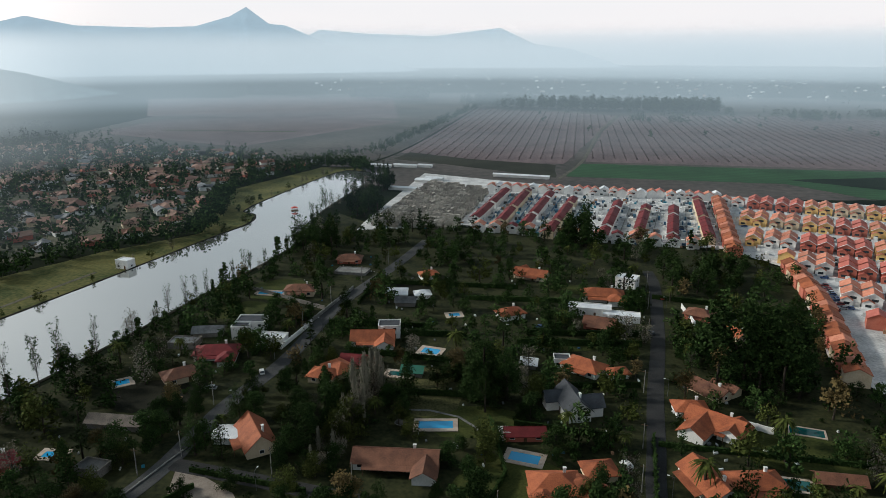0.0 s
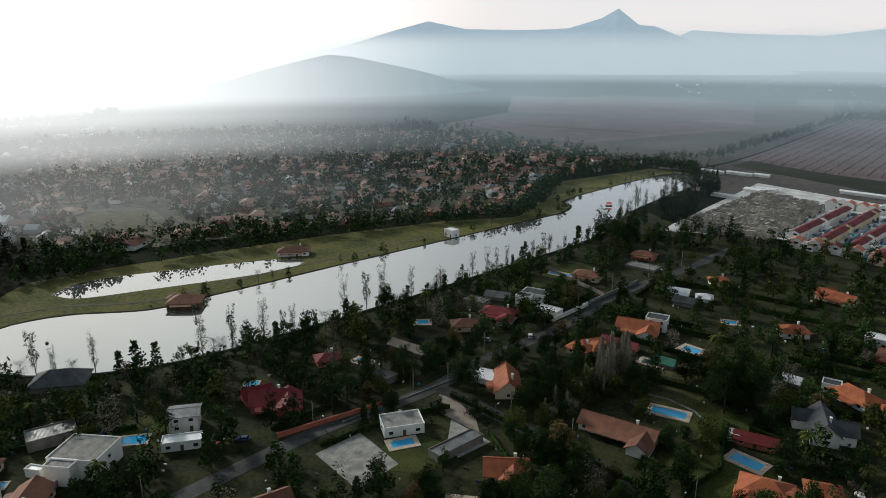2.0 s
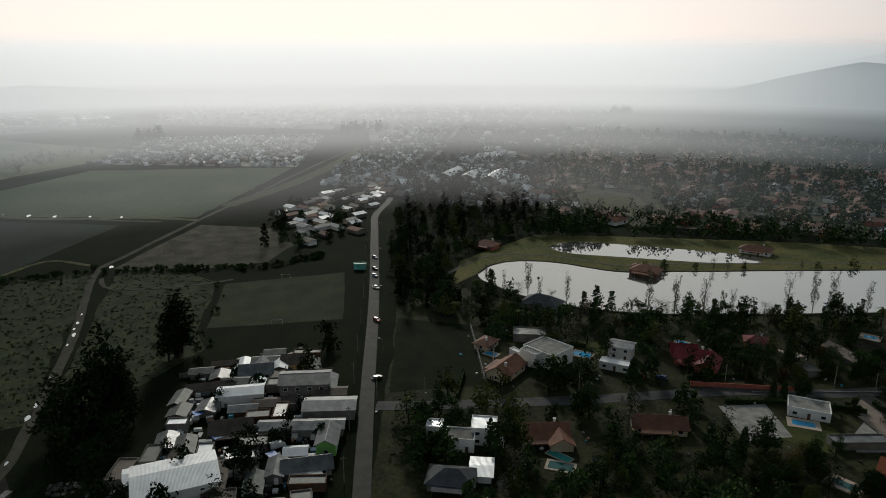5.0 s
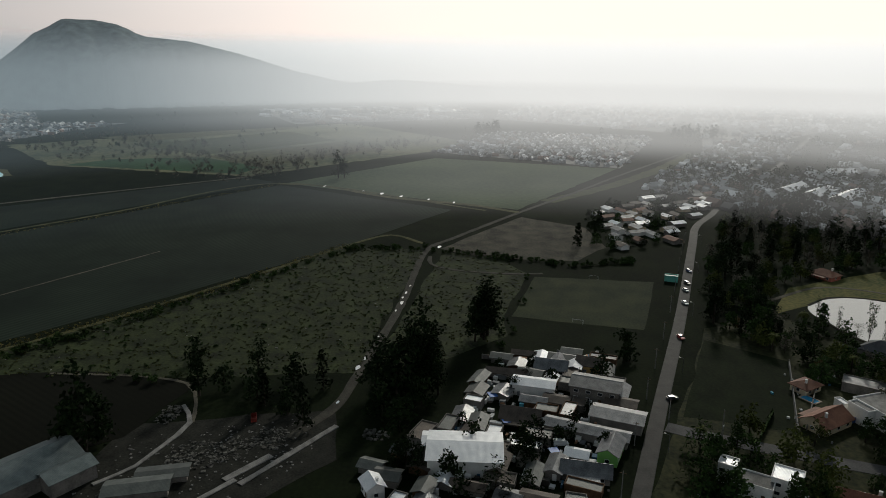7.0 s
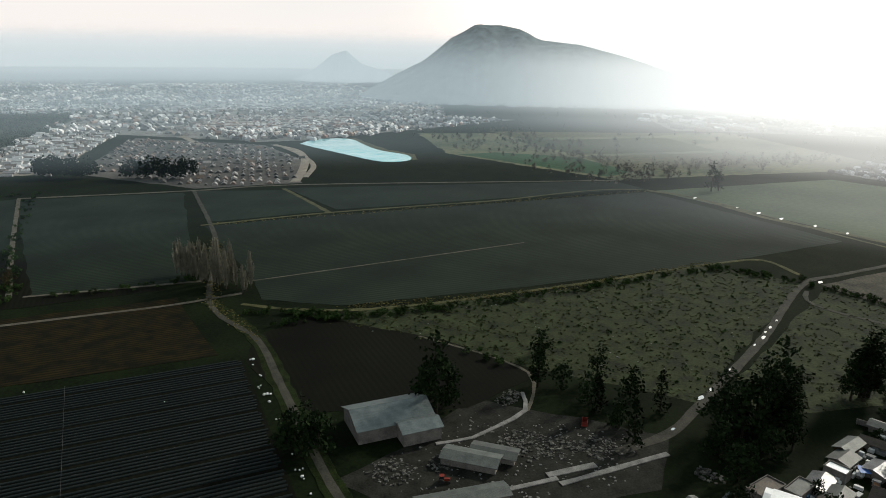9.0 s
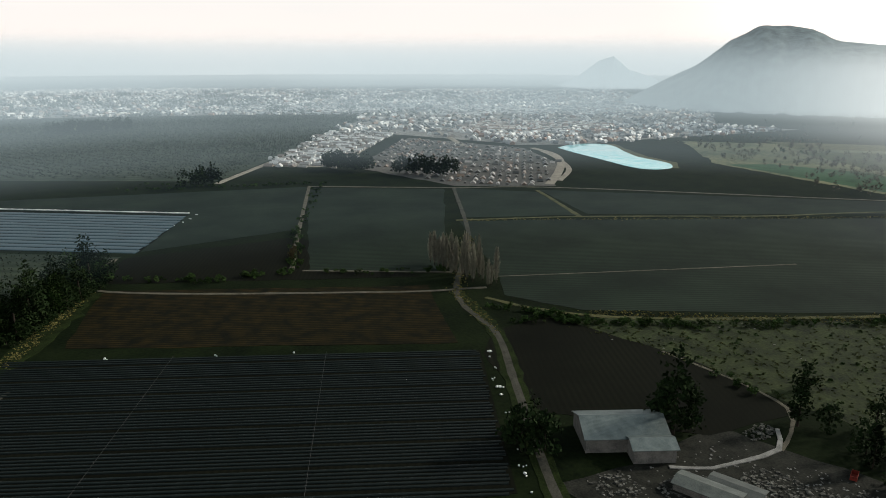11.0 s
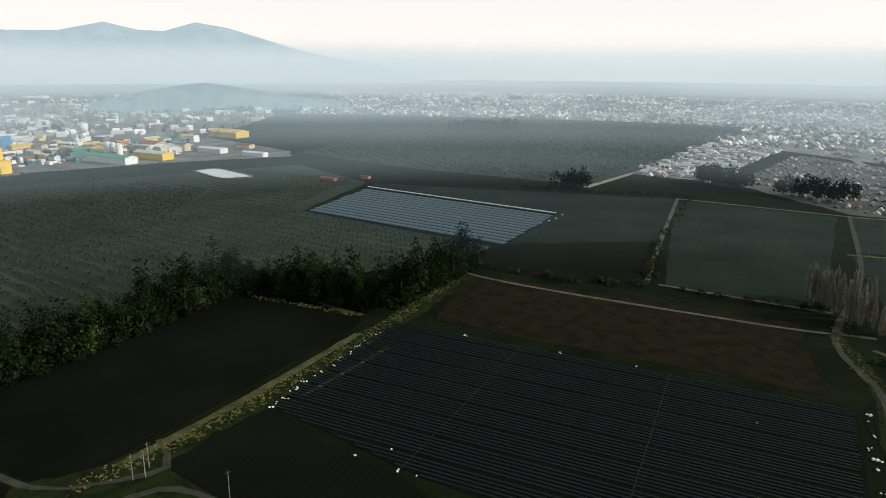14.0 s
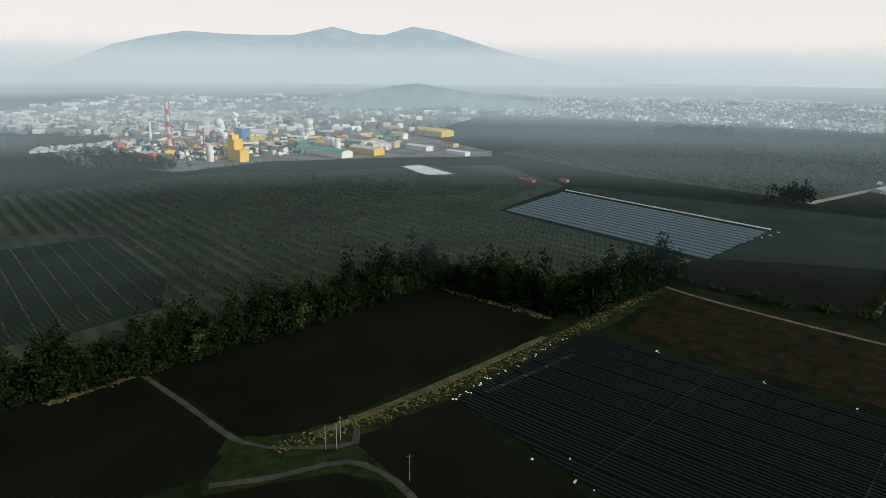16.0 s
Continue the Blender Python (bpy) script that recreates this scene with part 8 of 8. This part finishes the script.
clutter([(285, -765), (400, -690), (440, -640), (520, -640), (620, -730), (520, -860), (300, -900)], 1100, "tanks, sheds and stored goods of the factory", 35, 2.0, 9, 6, 150)
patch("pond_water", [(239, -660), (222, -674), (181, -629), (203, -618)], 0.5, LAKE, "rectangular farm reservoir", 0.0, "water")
ribbon("reservoir_bank", [(239, -660), (222, -674), (181, -629), (203, -618), (239, -660)], 3.0, 0.7, DIRT, "earth bank of a reservoir", "bank")
lag = [(-457, -593), (-494, -606), (-522, -583), (-492, -530), (-474, -496), (-466, -455), (-441, -433), (-419, -448), (-432, -507), (-445, -557)]
patch("lagoon_sand", [(x * 1.02, y * 1.02 + 12) for x, y in lag], 0.10, STRAW, "pale sand round a lagoon", 2, "beach")
patch("lagoon_water", [(p.x / S, p.y / S) for p in smooth_line(lag + [lag[0]], 6)][:-1], 0.25, LAGOON, "turquoise artificial lagoon", 0.0, "water")

for x, y, rot, L, W, h, w, r, lab in ((340, -722, 150, 95, 18, 8, PALE, GRN, "long factory hall with green and white roof"), (300, -742, 150, 50, 18, 8, YEL, SHEET_W, "factory hall with a pale roof and yellow wall"), (350, -760, 150, 40, 22, 10, PALE, YEL, "factory building with a yellow roof"),
                                      (276, -948, 150, 60, 30, 9, YEL, YEL, "big yellow warehouse beside the factory"), (330, -830, 140, 40, 18, 8, CREAM, TERRA, "factory building with an orange roof"), (300, -800, 120, 34, 16, 7, PALE, SHEET_W, "factory building with white roof"), (255, -790, 150, 40, 14, 6, PALE, SHEET_W, "white farm sheds by the orchard"),
                                      (205, -760, 150, 34, 10, 5, PALE, SHEET_W, "packing shed with a white roof"), (430, -660, 150, 26, 12, 5, CREAM, TERRA, "low building with an orange roof"), (470, -640, 140, 40, 14, 5, GREY_R, SHEET, "grey industrial shed with metal roof"), (560, -760, 150, 60, 30, 9, PALE, SHEET, "wide industrial shed with pale walls"),
                                      (230, -830, 150, 26, 12, 5, CREAM, TERRA, "house with an orange roof"), (640, -980, 150, 80, 40, 10, PALE, SHEET_W, "far white warehouse with flat roof"), (116, -610, 150, 18, 7, 3, BRICK_R, TERRA_D, "farm shed with a red roof"), (86, -618, 150, 9, 5, 3, BRICK_R, TERRA_D, "small farm shed with a red roof"), (490, -800, 150, 50, 20, 8, GREY_R, SHEET, "grey industrial shed with metal roof")):
    house(x, y, rot, L, W, w, r, lab, "gable", h, W * 0.12, False, False, name="factory_hall" if "factory" in lab else "shed", category="hall" if "factory" in lab else "shed", keep=False)
ob = thing("silo_tower", 404, -655, 150, "tall yellow process tower with stepped blocks", "tower")
part("tower", Geo().box(0, 0, 0, 16, 12, 26), YEL, ob)
part("penthouse", Geo().box(-2, 0, 26, 9, 9, 5), YEL, ob)
part("annexe", Geo().box(14, 0, 0, 12, 12, 14), YEL, ob)
for k in range(4):
    part("window", Geo().box(-8.05, 0, 4 + k * 5.5, 0.2, 8, 1.6), GLASS, ob)
for k, (x, y) in enumerate(((422, -640), (426, -645), (330, -735), (338, -742), (346, -748))):
    ob = thing("silo", x, y, 0, "white cylindrical silo with a conical cap", "silo", "white silos")
    part("drum", Geo().tube((0, 0, 0), (0, 0, 18), 4, 4, 16), PALE, ob)
    part("cap", Geo().tube((0, 0, 18), (0, 0, 20.5), 4.1, 0.6, 16), SHEET_W, ob)
ob = thing("chimney_tower", 502, -695, 0, "tall red and white banded lattice chimney", "chimney")
for k in range(8):
    part("band", Geo().tube((0, 0, k * 8), (0, 0, k * 8 + 8), 2.4 - k * 0.1, 2.3 - k * 0.1, 12), REDP if k % 2 == 0 else PALE, ob)
for a in range(4):
    c, s = math.cos(a * 1.5708), math.sin(a * 1.5708)
    part("leg", Geo().tube((5.5 * c, 5.5 * s, 0), (2.6 * c, 2.6 * s, 62), 0.35, 0.25, 6), REDP, ob)
for k in range(1, 8):
    part("ring", Geo().tube((0, 0, k * 8 - 0.3), (0, 0, k * 8 + 0.3), 4.8 - k * 0.32, 4.8 - k * 0.32, 12), PALE, ob)
ob = thing("pipe_gantry", 478, -715, 150, "red steel pipe gantry", "gantry")
for sx in (-1, 1):
    part("column", Geo().box(sx * 8, 0, 0, 1.5, 1.5, 26), REDP, ob)
part("beam", Geo().box(0, 0, 24, 18, 1.5, 2), REDP, ob)
ob = thing("stack", 560, -745, 0, "slim white factory stack", "chimney")
part("shaft", Geo().tube((0, 0, 0), (0, 0, 34), 2.2, 1.6, 12), PALE, ob)
part("rim", Geo().tube((0, 0, 33), (0, 0, 34.4), 1.9, 1.9, 12), SHEET, ob)
ob = thing("process_block", 470, -790, 150, "blue clad process building", "building")
part("block", Geo().box(0, 0, 0, 22, 14, 22), plain("factory_blue", (0.05, 0.20, 0.42), 0.6), ob)
part("roof", Geo().box(0, 0, 22, 20, 12, 1), SHEET_W, ob)
STEAM = mat("white_steam", (0.72, 0.74, 0.76), (0.84, 0.85, 0.86), 8, 1.0, 2, 0, 0.3, 0.0)


def steam(x, y, z, r, n, lean, seed):
    """A drifting plume of steam: a crowd of ragged puffs, wider as it rises."""
    rr = random.Random(seed)
    g = Geo()
    for i in range(n):
        t = i / n
        c = Vector((x * S + lean * t + rr.gauss(0, r * 0.35), y * S + rr.gauss(0, r * 0.35), z + r * 3.2 * t + rr.gauss(0, r * 0.2)))
        q = r * (0.25 + 0.35 * t) * rr.uniform(0.6, 1.2)
        b = bmesh.new()
        bmesh.ops.create_icosphere(b, subdivisions=2, radius=q)
        k = len(g.v)
        for w in b.verts:
            d = w.co * (1 + 0.35 * noise.noise(w.co * (2.2 / q) + c * 0.3))
            g.v.append(tuple(c + d))
        g.f += [tuple(k + w.index for w in fc.verts) for fc in b.faces]
        b.free()
    return tagged(new("steam_plume", g.mesh("steam_plume", STEAM, True)), "white steam plume rising from the factory", "steam", "steam plumes", "stuff")


steam(382, -762, 12, 9, 26, -14, 1)
steam(456, -735, 8, 9, 22, 18, 2)
steam(480, -800, 24, 6, 14, 10, 3)

# ---- poles, lamps, kerbs ----


def power_pole(x, y, rot, h=8.7, wires=False):
    ob = thing("power_pole", x, y, rot, "pale concrete power pole with a crossarm", "pole", "power poles")
    part("post", Geo().tube((0, 0, -0.3), (0, 0, h), 0.17, 0.11, 8), CONCRETE, ob)
    part("crossarm", Geo().box(0, 0, h - 0.7, 1.9, 0.12, 0.12), TIMBER, ob)
    part("insulator", Geo().tube((0, 0, h - 0.58), (0, 0, h - 0.32), 0.06, 0.05, 6), WHITE, ob)
    return ob


def lamp(x, y, rot):
    ob = thing("street_lamp", x, y, rot, "grey street lamp with a curved arm", "lamp", "street lamps")
    part("post", Geo().tube((0, 0, -0.2), (0, 0, 6.2), 0.09, 0.06, 8), SHEET, ob)
    part("arm", Geo().tube((0, 0, 6.2), (1.3, 0, 6.6), 0.05, 0.04, 6), SHEET, ob)
    part("lantern", Geo().box(1.5, 0, 6.52, 0.7, 0.25, 0.14), WHITE, ob)
    return ob


for x, y in ((96, -179), (118, -192), (120, -187), (117.5, -188)):
    power_pole(x, y, 30)
for road, off in ((MAIN[1:6], 5.2), (R1, 4.0), (R2, 4.4), (SIDE, 4.0)):
    ln = smooth_line(road, 30.0)
    for i, p in enumerate(ln[:-1]):
        d = (ln[i + 1] - p).normalized()
        rot = math.degrees(math.atan2(d.y, d.x))
        power_pole((p.x - d.y * off) / S, (p.y + d.x * off) / S, rot + 90)
        if i % 2:
            lamp((p.x + d.y * off) / S, (p.y - d.x * off) / S, rot + 90)
# the pitch: goals, and the shelter by the road
for x, y, r in ((-180, -10, 76), (-234, 2, 76)):
    ob = thing("goal", x, y, r, "white football goal on a worn pitch", "goal", "goals")
    part("post", Geo().tube((-2.5, 0, 0), (-2.5, 0, 2.2), 0.07, 0.07, 6), WHITE, ob)
    part("post", Geo().tube((2.5, 0, 0), (2.5, 0, 2.2), 0.07, 0.07, 6), WHITE, ob)
    part("crossbar", Geo().tube((-2.6, 0, 2.2), (2.6, 0, 2.2), 0.07, 0.07, 6), WHITE, ob)
house(-236, 36, 76, 7, 4, plain("mint_wall", (0.12, 0.40, 0.34), 0.7), GREEN_R, "small mint-green roadside kiosk", "flat", 3.0, 0.5, False, False, name="kiosk", category="kiosk", keep=False)
ob = thing("raft", -88, 402, 20, "small red moored raft on the lake", "raft")
part("deck", Geo().box(0, 0, 0.1, 5, 4, 0.4), TIMBER, ob)
part("canopy", hip(Geo(), 4, 3.2, 2.4, 0.9, 0.3), REDP, ob)
for sx in (-1, 1):
    for sy in (-1, 1):
        part("post", Geo().tube((sx * 1.8, sy * 1.4, 0.4), (sx * 1.8, sy * 1.4, 2.4), 0.05, 0.05, 5), TIMBER, ob)
ob = thing("buoy", -194, 106, 0, "dark round buoy on the lake", "buoy")
part("float", Geo().tube((0, 0, 0.05), (0, 0, 0.7), 0.8, 0.5, 10), TYRE, ob)
part("mast", Geo().tube((0, 0, 0.7), (0, 0, 1.3), 0.08, 0.06, 6), TYRE, ob)
far_trees("wood", spots(STREET, 200, frng, 4), "dark trees between the village houses", LEAF_D, 5, 11, 34, 0.9, 0.36, 21)
far_trees("wood", spots([(-628, -105), (-815, -58), (-784, 134), (-550, 60)], 160, frng, 4), "small dark trees of the village", LEAF_D, 3, 7, 26, 0.8, 0.4, 22)
far_trees("wood", spots([(-200, -612), (-362, -806), (-800, -900), (-300, -1800), (200, -1900), (200, -1350)], 1200, frng, 4), "small dark trees in the town's streets", LEAF_D, 4, 9, 20, 1.0, 0.4, 23)
grow()
for m in MODELS + CARS + ROWMODELS + ORANGE + ROWEND + SHELLS + PALE_H + SUBMODELS:
    for o in (*m.children_recursive, m):
        bpy.data.objects.remove(o, do_unlink=True)
